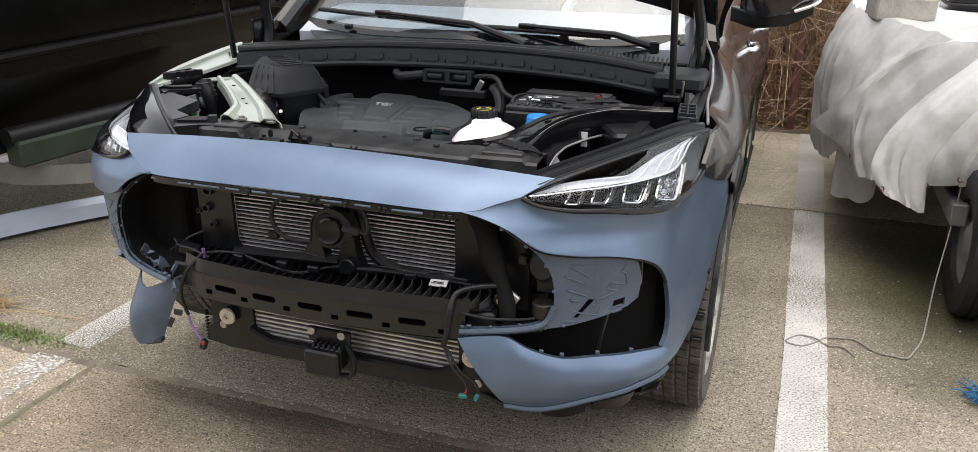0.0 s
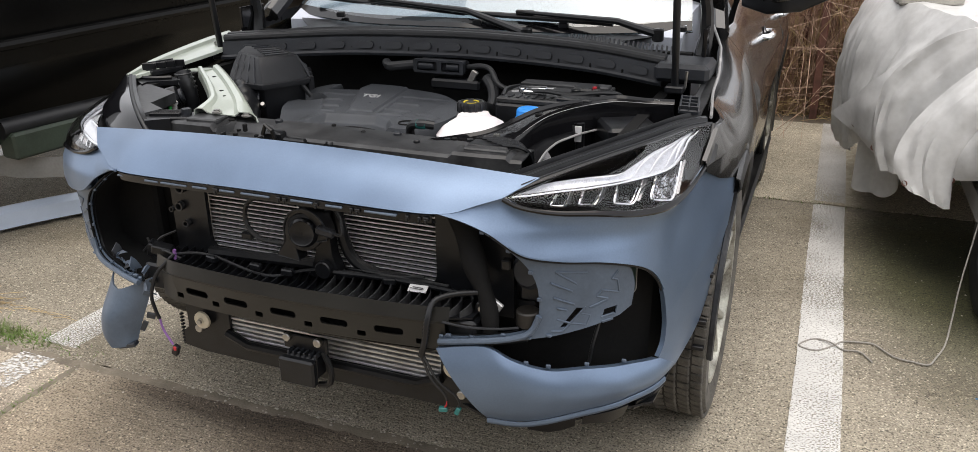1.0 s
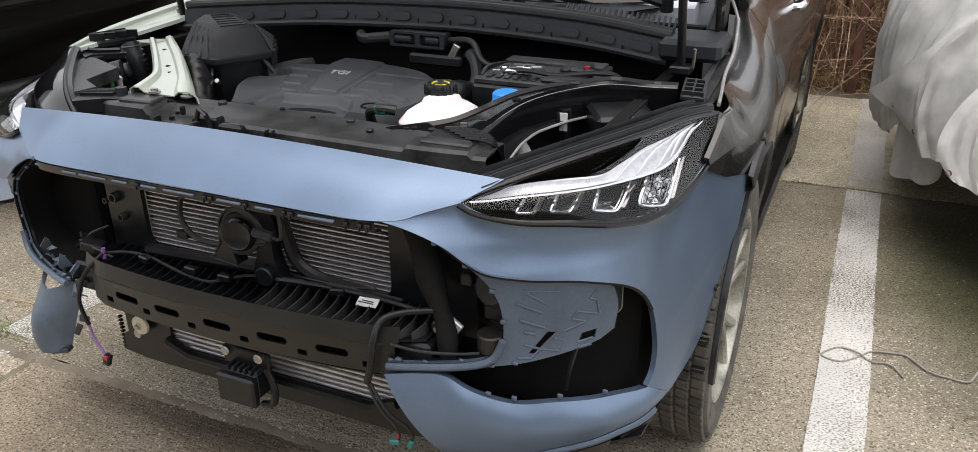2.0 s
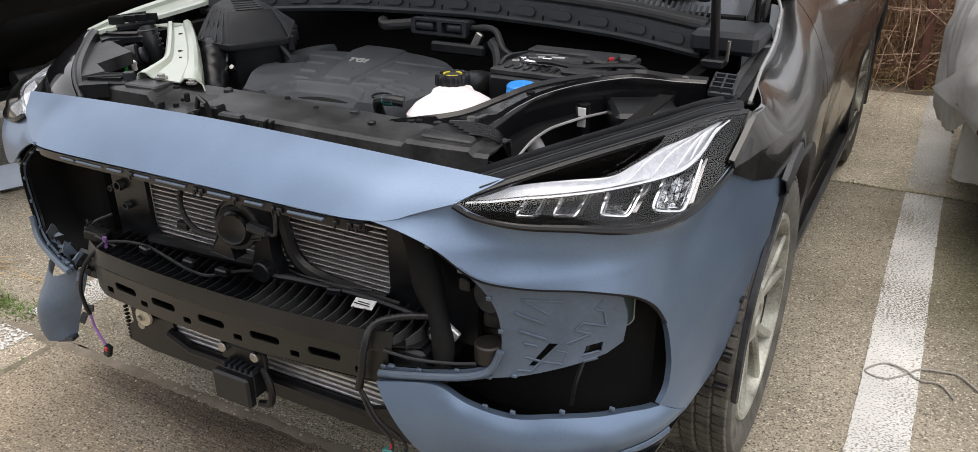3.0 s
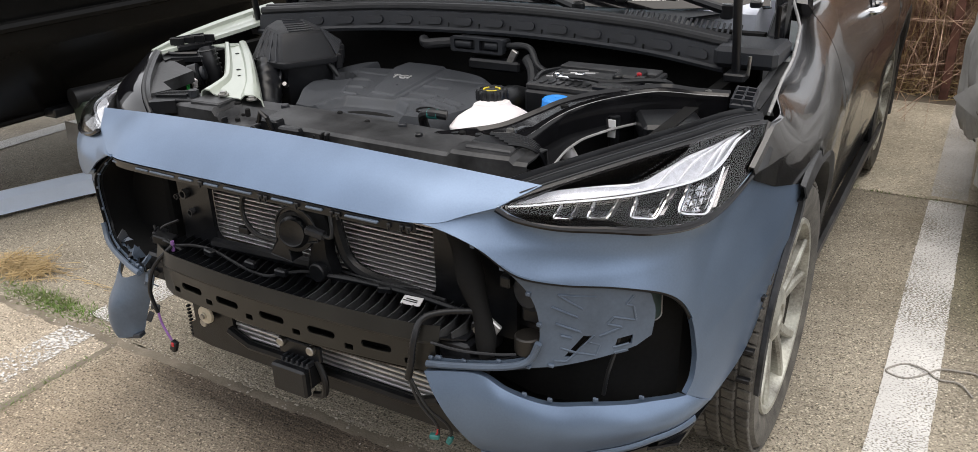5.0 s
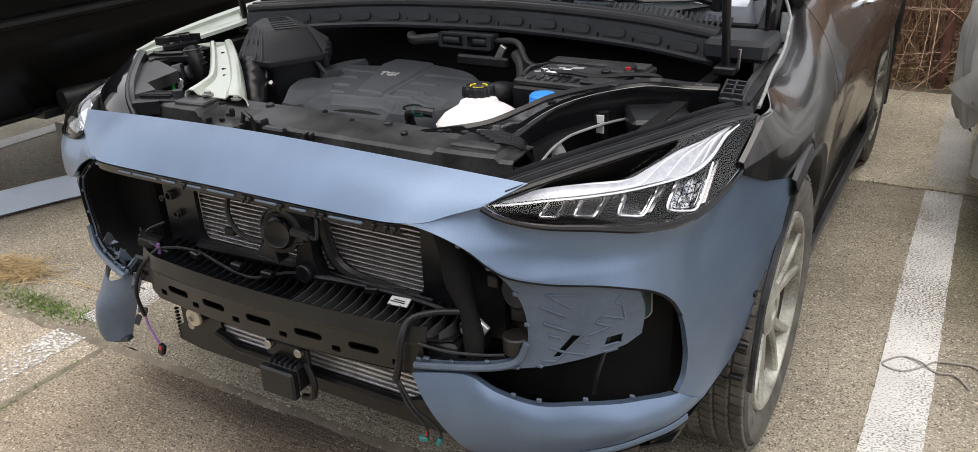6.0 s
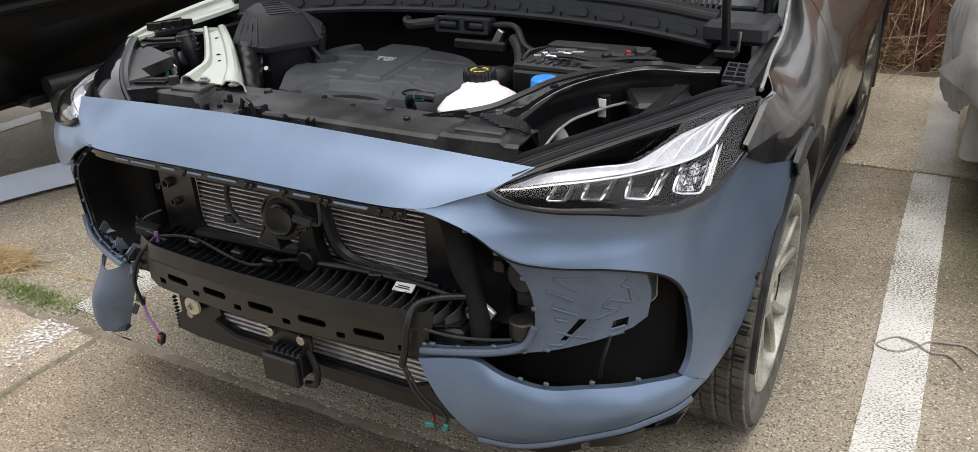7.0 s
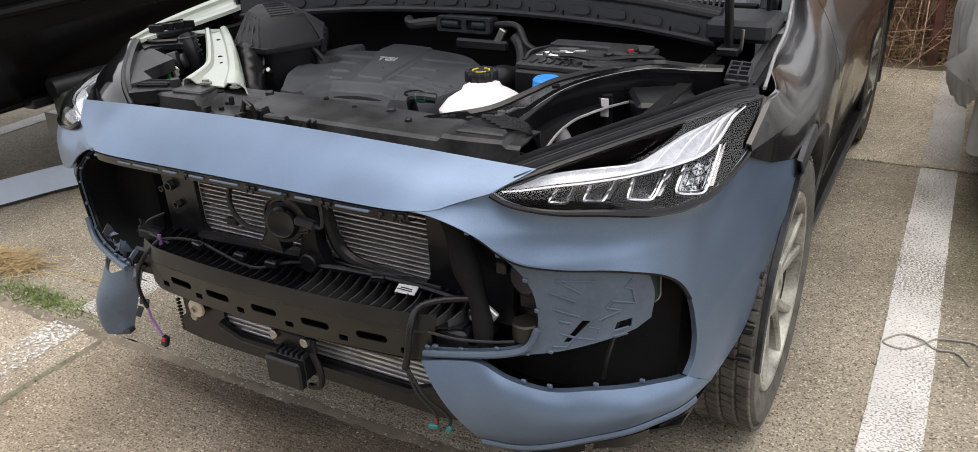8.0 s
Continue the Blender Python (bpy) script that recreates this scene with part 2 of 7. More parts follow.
def worn_paint(name, color=(0.61, 0.60, 0.575), lo=0.735, hi=0.85, grain=(120, 240, 1), broad=2.2):
    """A thin coat, worn through to the concrete in specks and grooves."""
    m = mat(name, color, 0.8, 0.0, 0.15, 5, 90, 0.3)
    nt = m.node_tree
    b = nt.nodes["Principled BSDF"]
    geo = nt.nodes.new("ShaderNodeNewGeometry")
    st = nt.nodes.new("ShaderNodeMapping")
    st.inputs["Scale"].default_value = grain
    nt.links.new(geo.outputs["Position"], st.inputs[0])
    a, c = nt.nodes.new("ShaderNodeTexNoise"), nt.nodes.new("ShaderNodeTexNoise")
    a.inputs["Scale"].default_value, a.inputs["Detail"].default_value = 1.0, 5
    c.inputs["Scale"].default_value, c.inputs["Detail"].default_value = broad, 4
    nt.links.new(st.outputs[0], a.inputs["Vector"])
    nt.links.new(geo.outputs["Position"], c.inputs["Vector"])
    s = nt.nodes.new("ShaderNodeMath")
    s.operation = "MULTIPLY_ADD"
    nt.links.new(c.outputs[0], s.inputs[0])
    s.inputs[1].default_value = 0.45
    nt.links.new(a.outputs[0], s.inputs[2])
    r = nt.nodes.new("ShaderNodeMapRange")
    r.inputs[1].default_value, r.inputs[2].default_value = lo, hi
    r.inputs[3].default_value, r.inputs[4].default_value = 1, 0
    nt.links.new(s.outputs[0], r.inputs[0])
    nt.links.new(r.outputs[0], b.inputs["Alpha"])
    return m


PAINT = worn_paint("worn_white_road_paint", lo=.72, hi=.84, grain=(130, 200, 1))
PAINTWORN = worn_paint("flaking_white_road_paint", lo=.62, hi=.77, grain=(60, 90, 1), broad=4.0)


# ---- mesh building ----
def spl(pts, n):
    """n points evenly spaced along a smooth curve through pts."""
    p = np.array([tuple(q) for q in pts], float)
    if len(p) == 2:
        return [p[0] + (p[1] - p[0]) * k / (n - 1) for k in range(n)]
    ext = np.vstack([2 * p[0] - p[1], p, 2 * p[-1] - p[-2]])
    out = []
    for i in range(len(p) - 1):
        a, b, c, d = ext[i:i + 4]
        for k in range(24):
            t = k / 24
            out.append(0.5 * ((2 * b) + (c - a) * t + (2 * a - 5 * b + 4 * c - d) * t * t + (3 * b - a - 3 * c + d) * t ** 3))
    out.append(p[-1])
    out = np.array(out)
    s = np.concatenate([[0], np.cumsum(np.linalg.norm(np.diff(out, axis=0), axis=1))])
    w = np.linspace(0, s[-1], n)
    return [np.array([np.interp(v, s, out[:, k]) for k in range(p.shape[1])]) for v in w]


def rrect(cx, cy, w, h, r, n=4):
    """Outline of a rectangle with round corners."""
    pts = []
    for k, (sx, sy) in enumerate(((1, 1), (-1, 1), (-1, -1), (1, -1))):
        for i in range(n + 1):
            a = math.pi / 2 * (k + i / n)
            pts.append((cx + sx * (w / 2 - r) + r * math.cos(a), cy + sy * (h / 2 - r) + r * math.sin(a)))
    return pts


def circle(cx, cy, r, n=20):
    return [(cx + r * math.cos(2 * math.pi * k / n), cy + r * math.sin(2 * math.pi * k / n)) for k in range(n)]


class Geo:
    """Collects vertices and faces of one mesh."""

    def __init__(self):
        self.v, self.f = [], []

    def add(self, verts, faces):
        o = len(self.v)
        self.v += [tuple(map(float, p)) for p in verts]
        self.f += [tuple(i + o for i in q) for q in faces]
        return self

    def box(self, c, s, bev=0.003, turn=None):
        """Chamfered box, centre c, size s."""
        h = [k / 2 for k in s]
        b = min(bev, *(k * 0.45 for k in h)) if bev else 0
        vs = []
        for x in (-1, 1):
            for y in (-1, 1):
                for z in (-1, 1):
                    vs += [Vector((x * (h[0] - b), y * (h[1] - b), z * h[2])), Vector((x * (h[0] - b), y * h[1], z * (h[2] - b))), Vector((x * h[0], y * (h[1] - b), z * (h[2] - b)))]
        m = Matrix.Translation(c) @ (turn.to_4x4() if turn else Matrix())
        bm = bmesh.new()
        for p in vs:
            bm.verts.new(m @ p)
        if not b:
            bmesh.ops.remove_doubles(bm, verts=bm.verts, dist=1e-6)
        bmesh.ops.convex_hull(bm, input=bm.verts)
        bm.verts.index_update()
        self.add([q.co for q in bm.verts], [[q.index for q in f.verts] for f in bm.faces])
        bm.free()
        return self

    def tube(self, pts, r, n=8, caps=True, closed=False):
        """Round bar along pts; r a number or one for each point."""
        p = [Vector(q) for q in pts]
        rs = list(r) if hasattr(r, "__len__") else [r] * len(p)
        rings, ref = [], None
        for i, q in enumerate(p):
            d = (p[(i + 1) % len(p)] - p[i - 1]) if closed or 0 < i < len(p) - 1 else (p[1] - p[0] if i == 0 else p[-1] - p[-2])
            d.normalize()
            if ref is None:
                ref = d.orthogonal().normalized()
            ref = (ref - d * ref.dot(d)).normalized()
            side = d.cross(ref)
            rings.append([q + rs[i] * (math.cos(2 * math.pi * k / n) * ref + math.sin(2 * math.pi * k / n) * side) for k in range(n)])
        return self.loft(rings, caps and not closed, closed)

    def loft(self, rings, caps=True, wrap=False):
        n = len(rings[0])
        vs = [q for ring in rings for q in ring]
        fs = []
        for i in range(len(rings) if wrap else len(rings) - 1):
            j = (i + 1) % len(rings)
            fs += [(i * n + k, i * n + (k + 1) % n, j * n + (k + 1) % n, j * n + k) for k in range(n)]
        if caps:
            fs += [tuple(range(n))[::-1], tuple(range((len(rings) - 1) * n, len(rings) * n))]
        return self.add(vs, fs)

    def cyl(self, a, b, r, r2=None, n=20, bev=0.0):
        a, b = Vector(a), Vector(b)
        r2 = r if r2 is None else r2
        d = (b - a).normalized()
        if bev:
            return self.tube([a, a + d * 1e-5, a + d * bev, b - d * bev, b - d * 1e-5, b], [1e-4, r - bev, r, r2, r2 - bev, 1e-4], n)
        return self.tube([a, b], [r, r2], n)

    def lathe(self, prof, o, axis, n=32):
        """Turned body: prof of (radius, distance along the axis)."""
        o, axis = Vector(o), Vector(axis).normalized()
        e = axis.orthogonal().normalized()
        g = axis.cross(e)
        return self.loft([[o + axis * h + r * (math.cos(2 * math.pi * k / n) * e + math.sin(2 * math.pi * k / n) * g) for k in range(n)] for r, h in prof], False)

    def sheet(self, grid, thick):
        """Sheet of that thickness over a grid of points; the second face lies behind."""
        nu, nv = len(grid), len(grid[0])
        g = [[Vector(q) for q in row] for row in grid]
        back = []
        for i in range(nu):
            for j in range(nv):
                a = g[min(i + 1, nu - 1)][j] - g[max(i - 1, 0)][j]
                b = g[i][min(j + 1, nv - 1)] - g[i][max(j - 1, 0)]
                n = a.cross(b)
                back.append(g[i][j] - (n.normalized() if n.length > 1e-12 else Vector()) * thick)
        vs = [q for row in g for q in row] + back
        N = nu * nv
        fs = []
        for i in range(nu - 1):
            for j in range(nv - 1):
                q = (i * nv + j, (i + 1) * nv + j, (i + 1) * nv + j + 1, i * nv + j + 1)
                fs += [q, tuple(N + k for k in q[::-1])]
        rim = [i * nv for i in range(nu)] + [(nu - 1) * nv + j for j in range(1, nv)] + [i * nv + nv - 1 for i in range(nu - 2, -1, -1)] + [j for j in range(nv - 2, 0, -1)]
        fs += [(rim[k], N + rim[k], N + rim[(k + 1) % len(rim)], rim[(k + 1) % len(rim)])[::-1] for k in range(len(rim))]
        return self.add(vs, fs)

    def shell(self, grids, thick, centre):
        """Grids of points joined along shared edges into one skin of that thickness, facing away from centre."""
        at, pts, quads = {}, [], []
        centre = Vector(centre)
        for grid in grids:
            ids = []
            for row in grid:
                ids.append([])
                for q in row:
                    key = tuple(round(c, 4) for c in q)
                    if key not in at:
                        at[key] = len(pts)
                        pts.append(Vector(q))
                    ids[-1].append(at[key])
            fs, lean_out = [], 0.0
            for i in range(len(ids) - 1):
                for j in range(len(ids[0]) - 1):
                    q = list(dict.fromkeys((ids[i][j], ids[i + 1][j], ids[i + 1][j + 1], ids[i][j + 1])))
                    if len(q) > 2:
                        fs.append(q)
                        n = (pts[q[1]] - pts[q[0]]).cross(pts[q[2]] - pts[q[0]])
                        lean_out += n.dot(pts[q[0]] - centre)
            quads += fs if lean_out > 0 else [q[::-1] for q in fs]
        nor = [Vector() for _ in pts]
        edges = collections.Counter()
        for q in quads:
            n = (pts[q[1]] - pts[q[0]]).cross(pts[q[2]] - pts[q[0]])
            for k in range(len(q)):
                nor[q[k]] += n
                edges[(q[k], q[(k + 1) % len(q)])] += 1
        N = len(pts)
        rim = [(b, a, a + N, b + N) for a, b in edges if (b, a) not in edges]
        return self.add(pts + [p - n.normalized() * thick for p, n in zip(pts, nor)], quads + [tuple(i + N for i in q[::-1]) for q in quads] + rim)

    def plate(self, outline, holes, place, thick):
        """Flat or bent plate with holes: place(a, b) gives the front point, thick the way to the back."""
        bm = bmesh.new()
        loops = []
        for lp in [outline, *holes]:
            vs = [bm.verts.new((a, b, 0)) for a, b in lp]
            loops.append(vs)
            for i in range(len(vs)):
                bm.edges.new((vs[i], vs[(i + 1) % len(vs)]))
        bmesh.ops.triangle_fill(bm, use_beauty=True, use_dissolve=False, edges=list(bm.edges), normal=(0, 0, 1))
        bm.verts.index_update()
        flat = [(q.co.x, q.co.y) for q in bm.verts]
        faces = [[q.index for q in f.verts] for f in bm.faces]
        idx = [[q.index for q in lp] for lp in loops]
        bm.free()
        front = [Vector(place(a, b)) for a, b in flat]
        t = thick if callable(thick) else (lambda a, b: Vector(thick))
        N = len(front)
        vs = front + [p + Vector(t(a, b)) for p, (a, b) in zip(front, flat)]
        fs = faces + [[i + N for i in f[::-1]] for f in faces]
        for lp in idx:
            fs += [(lp[k], lp[(k + 1) % len(lp)], lp[(k + 1) % len(lp)] + N, lp[k] + N) for k in range(len(lp))]
        return self.add(vs, fs)

    def mirrored(self, x):
        g = Geo()
        g.v = [(2 * x - a, b, c) for a, b, c in self.v]
        g.f = [q[::-1] for q in self.f]
        return g


ORIGIN = {}


def thing(name, label, category, at, group="", kind=""):
    ob = new(name)
    ob.empty_display_size = 0.1
    ob.location = at
    ORIGIN[ob.name] = Vector(at)
    return tagged(ob, label, category, group, kind)


def part(name, geo, material, parent=None, label="", smooth=35, category="", group="", kind="", origin=None):
    """Links one mesh, under a thing or a part, or as a thing of its own."""
    v = np.array(geo.v)
    c = Vector(origin) if origin is not None else Vector((*(0.5 * (v.min(0) + v.max(0)))[:2], v[:, 2].min()))
    me = bpy.data.meshes.new(name)
    me.from_pydata([tuple(p) for p in v - np.array(c)], [], geo.f)
    bm = bmesh.new()
    bm.from_mesh(me)
    bmesh.ops.recalc_face_normals(bm, faces=bm.faces)
    bm.to_mesh(me)
    bm.free()
    me.materials.append(material)
    if smooth:
        me.shade_smooth()
        me.set_sharp_from_angle(angle=radians(smooth))
    ob = new(name, me)
    ORIGIN[ob.name] = c
    if parent:
        ob.parent = parent
        ob.location = c - ORIGIN[parent.name]
    else:
        ob.location = c
    return tagged(ob, label, category, group, kind)


def lettering(text, size, m, material, parent, label, depth=0.0015):
    """Raised letters, as one mesh, at the pose m."""
    cu = bpy.data.curves.new("lettering", "FONT")
    cu.body, cu.size, cu.extrude = text, size, depth
    cu.align_x, cu.align_y = "CENTER", "CENTER"
    tmp = bpy.data.objects.new("lettering", cu)
    scene.collection.objects.link(tmp)
    me = bpy.data.meshes.new_from_object(tmp.evaluated_get(bpy.context.evaluated_depsgraph_get()))
    bpy.data.objects.remove(tmp)
    g = Geo()
    g.add([m @ v.co for v in me.vertices], [list(p.vertices) for p in me.polygons])
    return part("lettering", g, material, parent, label, smooth=0)


# ---- ground ----
ground = part("ground", Geo().add([(-150, -150, -0.005), (150, -150, -0.005), (150, 150, -0.005), (-150, 150, -0.005)], [(0, 1, 2, 3)]), SOIL, kind="structure", label="brown soil under concrete slabs", category="ground", smooth=0)


def slab(x0, x1, y00, y01, y10, y11, material, label):
    """Concrete slab: front edge from y00 to y01, back edge from y10 to y11, its rims chipped."""
    def edge(a, b):
        n = max(2, int((Vector(b) - Vector(a)).length / 0.04))
        out = []
        for k in range(n):
            x, y = a[0] + (b[0] - a[0]) * k / n, a[1] + (b[1] - a[1]) * k / n
            j = noise.noise((x * 9, y * 9, 3.1)) * 0.012 + noise.noise((x * 40, y * 40, 1.0)) * 0.006
            out.append((x + j, y + j))
        return out
    ring = edge((x0, y00), (x1, y01)) + edge((x1, y01), (x1, y11)) + edge((x1, y11), (x0, y10)) + edge((x0, y10), (x0, y00))
    part("slab", Geo().plate(ring, [], lambda a, b: (a, b, 0.0), (0, 0, -0.008)), material, ground, label, smooth=0)


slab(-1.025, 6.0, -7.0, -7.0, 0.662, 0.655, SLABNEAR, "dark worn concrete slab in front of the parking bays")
slab(-9.0, -1.045, -7.0, -7.0, 0.60, 0.650, SLABLEFT, "dry worn concrete slab in front of the parking bays")
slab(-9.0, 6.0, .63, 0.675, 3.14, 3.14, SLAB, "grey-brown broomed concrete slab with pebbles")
slab(-9.0, 6.0, 3.16, 3.16, 4.86, 4.80, SLABFAR, "grey-brown broomed concrete slab with pebbles")


SOILFILL = mat("packed_grey_brown_grit", (0.21, 0.18, 0.14), 0.95, 0.0, 0.5, 9, 160, 0.7, tint=(0.12, 0.10, 0.075))


def joint_fill(a, b, w):
    """Grit packed into a slab joint, its sides ragged."""
    a, b = Vector(a), Vector(b)
    n = int((b - a).length / .012)
    side = Vector((-(b - a).y, (b - a).x)).normalized()
    g = Geo()
    rows = []
    for k in range(n + 1):
        p = a.lerp(b, k / n)
        wl = w * (.5 + .9 * abs(noise.noise((p.x * 7, p.y * 7, 4.0))) + .7 * abs(noise.noise((p.x * 45, p.y * 45, 9.0))))
        wr = w * (.5 + .9 * abs(noise.noise((p.x * 7, p.y * 7, 14.0))) + .7 * abs(noise.noise((p.x * 45, p.y * 45, 19.0))))
        rows += [(*(p - side * wl), .0006), (*p, .0022), (*(p + side * wr), .0006)]
    g.add(rows, [(3 * k + i, 3 * k + i + 1, 3 * k + i + 4, 3 * k + i + 3) for k in range(n) for i in (0, 1)])
    part("joint_grit", g, SOILFILL, ground, "grey-brown grit packed in the slab joint")


joint_fill((-3.2, .628), (2.2, .668), .022)
joint_fill((-1.035, .64), (-1.035, -.6), .016)


def stripe(x0, x1, y0, y1, coat=None):
    """Painted bay line with frayed sides."""
    n = int((y1 - y0) / 0.02)
    g = Geo()
    g.add([(x + noise.noise((x * 5, y0 + (y1 - y0) * k / n * 1.0, 7.0 + x)) * 0.006 + noise.noise((x, (y0 + (y1 - y0) * k / n) * 40, 2.0)) * 0.004, y0 + (y1 - y0) * k / n, 0.004) for k in range(n + 1) for x in (x0, x1)],
          [(2 * k, 2 * k + 1, 2 * k + 3, 2 * k + 2) for k in range(n)])
    part("parking_line", g, coat or PAINT, ground, "worn white painted parking line", smooth=0)


stripe(1.170, 1.317, 0.52, 3.135)
stripe(1.172, 1.318, 3.19, 4.82)
stripe(1.170, 1.315, -0.6, 0.45)
stripe(-1.285, -1.132, 0.715, 3.30)
stripe(-1.285, -1.140, -0.5, 0.635, PAINTWORN)
stripe(-3.56, -3.42, 0.93, 3.40)

# ---- the car ----
XC = 0.024
car = thing("car", "dark grey SUV under repair with blue-grey bumper and open bonnet", "car", (XC, 2.3, 0.0))

# plan line of the bumper, from the middle to the wheel arch
PLAN = np.array(spl([(0, .305), (.25, .31), (.41, .325), (.535, .36), (.63, .395), (.70, .435), (.76, .482), (.80, .53), (.848, .61), (.885, .75), (.915, .90), (.935, 1.058), (.942, 1.2)], 240))
ARC = np.concatenate([[0], np.cumsum(np.linalg.norm(np.diff(PLAN, axis=0), axis=1))])


def along(u):
    """Length along the plan line at that distance from the middle."""
    return float(np.interp(u, PLAN[:, 0], ARC))


def lean(z):
    return float(np.interp(z, [.2, .3, .38, .5, .6, .75, .80, .87, .95], [.05, .02, .0, .0, .01, 0, .008, .04, .09]))


def skin(s, z, d=0.0):
    """Point of the bumper's skin, d metres inside it."""
    u, y = np.interp(s, ARC, PLAN[:, 0]), np.interp(s, ARC, PLAN[:, 1])
    tu = np.interp(s + 0.004, ARC, PLAN[:, 0]) - np.interp(s - 0.004, ARC, PLAN[:, 0])
    ty = np.interp(s + 0.004, ARC, PLAN[:, 1]) - np.interp(s - 0.004, ARC, PLAN[:, 1])
    q = math.hypot(tu, ty) or 1
    return Vector((XC + u - ty / q * d, y + tu / q * d + lean(z), z))


def uz(pts, n):
    """Smooth curve on the skin through (distance from the middle, height) pairs."""
    return spl([(along(u), z) for u, z in pts], n)


def skin_grid(a, b, nv, swell=0.0, d=0.0):
    return [[skin(p[0] + (q[0] - p[0]) * k / nv, p[1] + (q[1] - p[1]) * k / nv, d - swell * math.sin(math.pi * k / nv)) for k in range(nv + 1)] for p, q in zip(a, b)]





def both(name, geo, material, parent_pair, label="", smooth=35):
    """The same part on the car's two sides."""
    part(name, geo, material, parent_pair[0], label, smooth)
    part(name, geo.mirrored(XC), material, parent_pair[1], label, smooth)


# front bumper: nose panel
top = spl([(-.597, .466, .898), (-.30, .428, .923), (0, .420, .931), (.30, .428, .923), (.597, .466, .898)], 60)
low = spl([(-.540, .405, .867), (-.488, .374, .853), (-.45, .350, .8415), (-.40, .331, .8405), (-.33, .323, .8415), (-.2, .318, .844), (-.1, .3165, .8455), (0, .316, .846), (.1, .3165, .8455), (.2, .318, .844), (.33, .323, .8415), (.40, .331, .8405), (.45, .350, .8415), (.488, .374, .853), (.540, .405, .867)], 60)
grid = []
for p, q in zip(top, low):
    row = []
    for k in range(13):
        t = k / 12
        c = p + (q - p) * t
        up = 0.012 * math.sin(math.pi * t) * (1 - min(1, abs(c[0]) / .58) ** 4)
        row.append((XC + c[0], c[1] - up * 0.6, c[2] + up * 0.8))
    grid.append(row)
bumper = part("front_bumper", Geo().sheet(grid, -0.004), BLUE, car, "satin blue-grey bumper cover without its grille", 50)

LAMPLOW = [(.540, .866), (.575, .851), (.643, .839), (.72, .832), (.794, .818), (.836, .815), (.866, .826), (.887, .862)]
CREASE = [(.42, .8405), (.468, .826), (.525, .799), (.588, .757), (.66, .741), (.735, .731), (.785, .713), (.815, .690), (.833, .661), (.844, .622)]
NV = 16
# the crease from the lamp's tip down to the grille edge is shared with the nose
crest = spl([(.42, .3375, .8400), (.45, .3515, .8405), (.488, .379, .851), (.540, .409, .865)], 12)
lamp_edge = uz(LAMPLOW, 40)
upc = [(along(c[0]), c[2], Vector((XC + c[0], c[1], c[2])) - skin(along(c[0]), c[2])) for c in crest[:-1]]
tip_off = Vector((XC + .540, .409, .865)) - skin(along(.540), .865)
upc += [(p[0], p[1], tip_off * max(0, 1 - k / 8)) for k, p in enumerate(lamp_edge)]
lowc = uz(CREASE, len(upc))
low_off = upc[0][2]


def shoulder(p, q, op, oq, sw, power):
    """Strip of the bumper's skin from p to q, swelling outwards between them."""
    row = []
    for k in range(NV + 1):
        t = k / NV
        row.append(skin(p[0] + (q[0] - p[0]) * t, p[1] + (q[1] - p[1]) * t, -sw * math.sin(math.pi * t ** power)) + op * (1 - t) + oq * t)
    return row


upper_strip = [shoulder(p, q, p[2], low_off * max(0, 1 - i / 10), -.017 * min(1, max(0, i - 3) / 18), .80) for i, (p, q) in enumerate(zip(upc, lowc))]
outer = uz([(.887, .862), (.912, .805), (.935, .757), (.932, .665), (.926, .586), (.914, .512), (.899, .440), (.872, .392)], 40)
inner = uz([(.844, .622), (.850, .575), (.854, .525), (.853, .48), (.846, .450)], 40)
flank_strip = [shoulder(p, q, Vector(), Vector(), -.017 + .021 * min(1, i / 16), min(1, .80 + i * .0125)) for i, (p, q) in enumerate(zip(outer, inner))]
wing_up = uz([(.413, .533), (.47, .541), (.522, .539), (.572, .510), (.645, .485), (.714, .481), (.79, .469), (.846, .450)], 44)
wing_lo = uz([(.517, .365), (.594, .354), (.705, .374), (.788, .381), (.835, .384), (.872, .392)], 44)
wing_strip = [shoulder(p, q, Vector(), Vector(), .008 + .012 * min(1, (43 - i) / 14), 1.0) for i, (p, q) in enumerate(zip(wing_up, wing_lo))]
lowc = [(p[0], p[1]) for p in lowc]
HEART = (XC, 1.3, .62)
far_strip = [shoulder(p, q, p[2], low_off * max(0, 1 - i / 10), .004, 1.0) for i, (p, q) in enumerate(zip(upc, [(c[0], c[1]) for c in lowc]))]
side, wing, far_side = Geo().shell([upper_strip, flank_strip, wing_strip], .004, HEART), Geo(), Geo().shell([far_strip, [shoulder(p, q, Vector(), Vector(), .004, 1.0) for p, q in zip(outer, inner)]], .004, HEART)
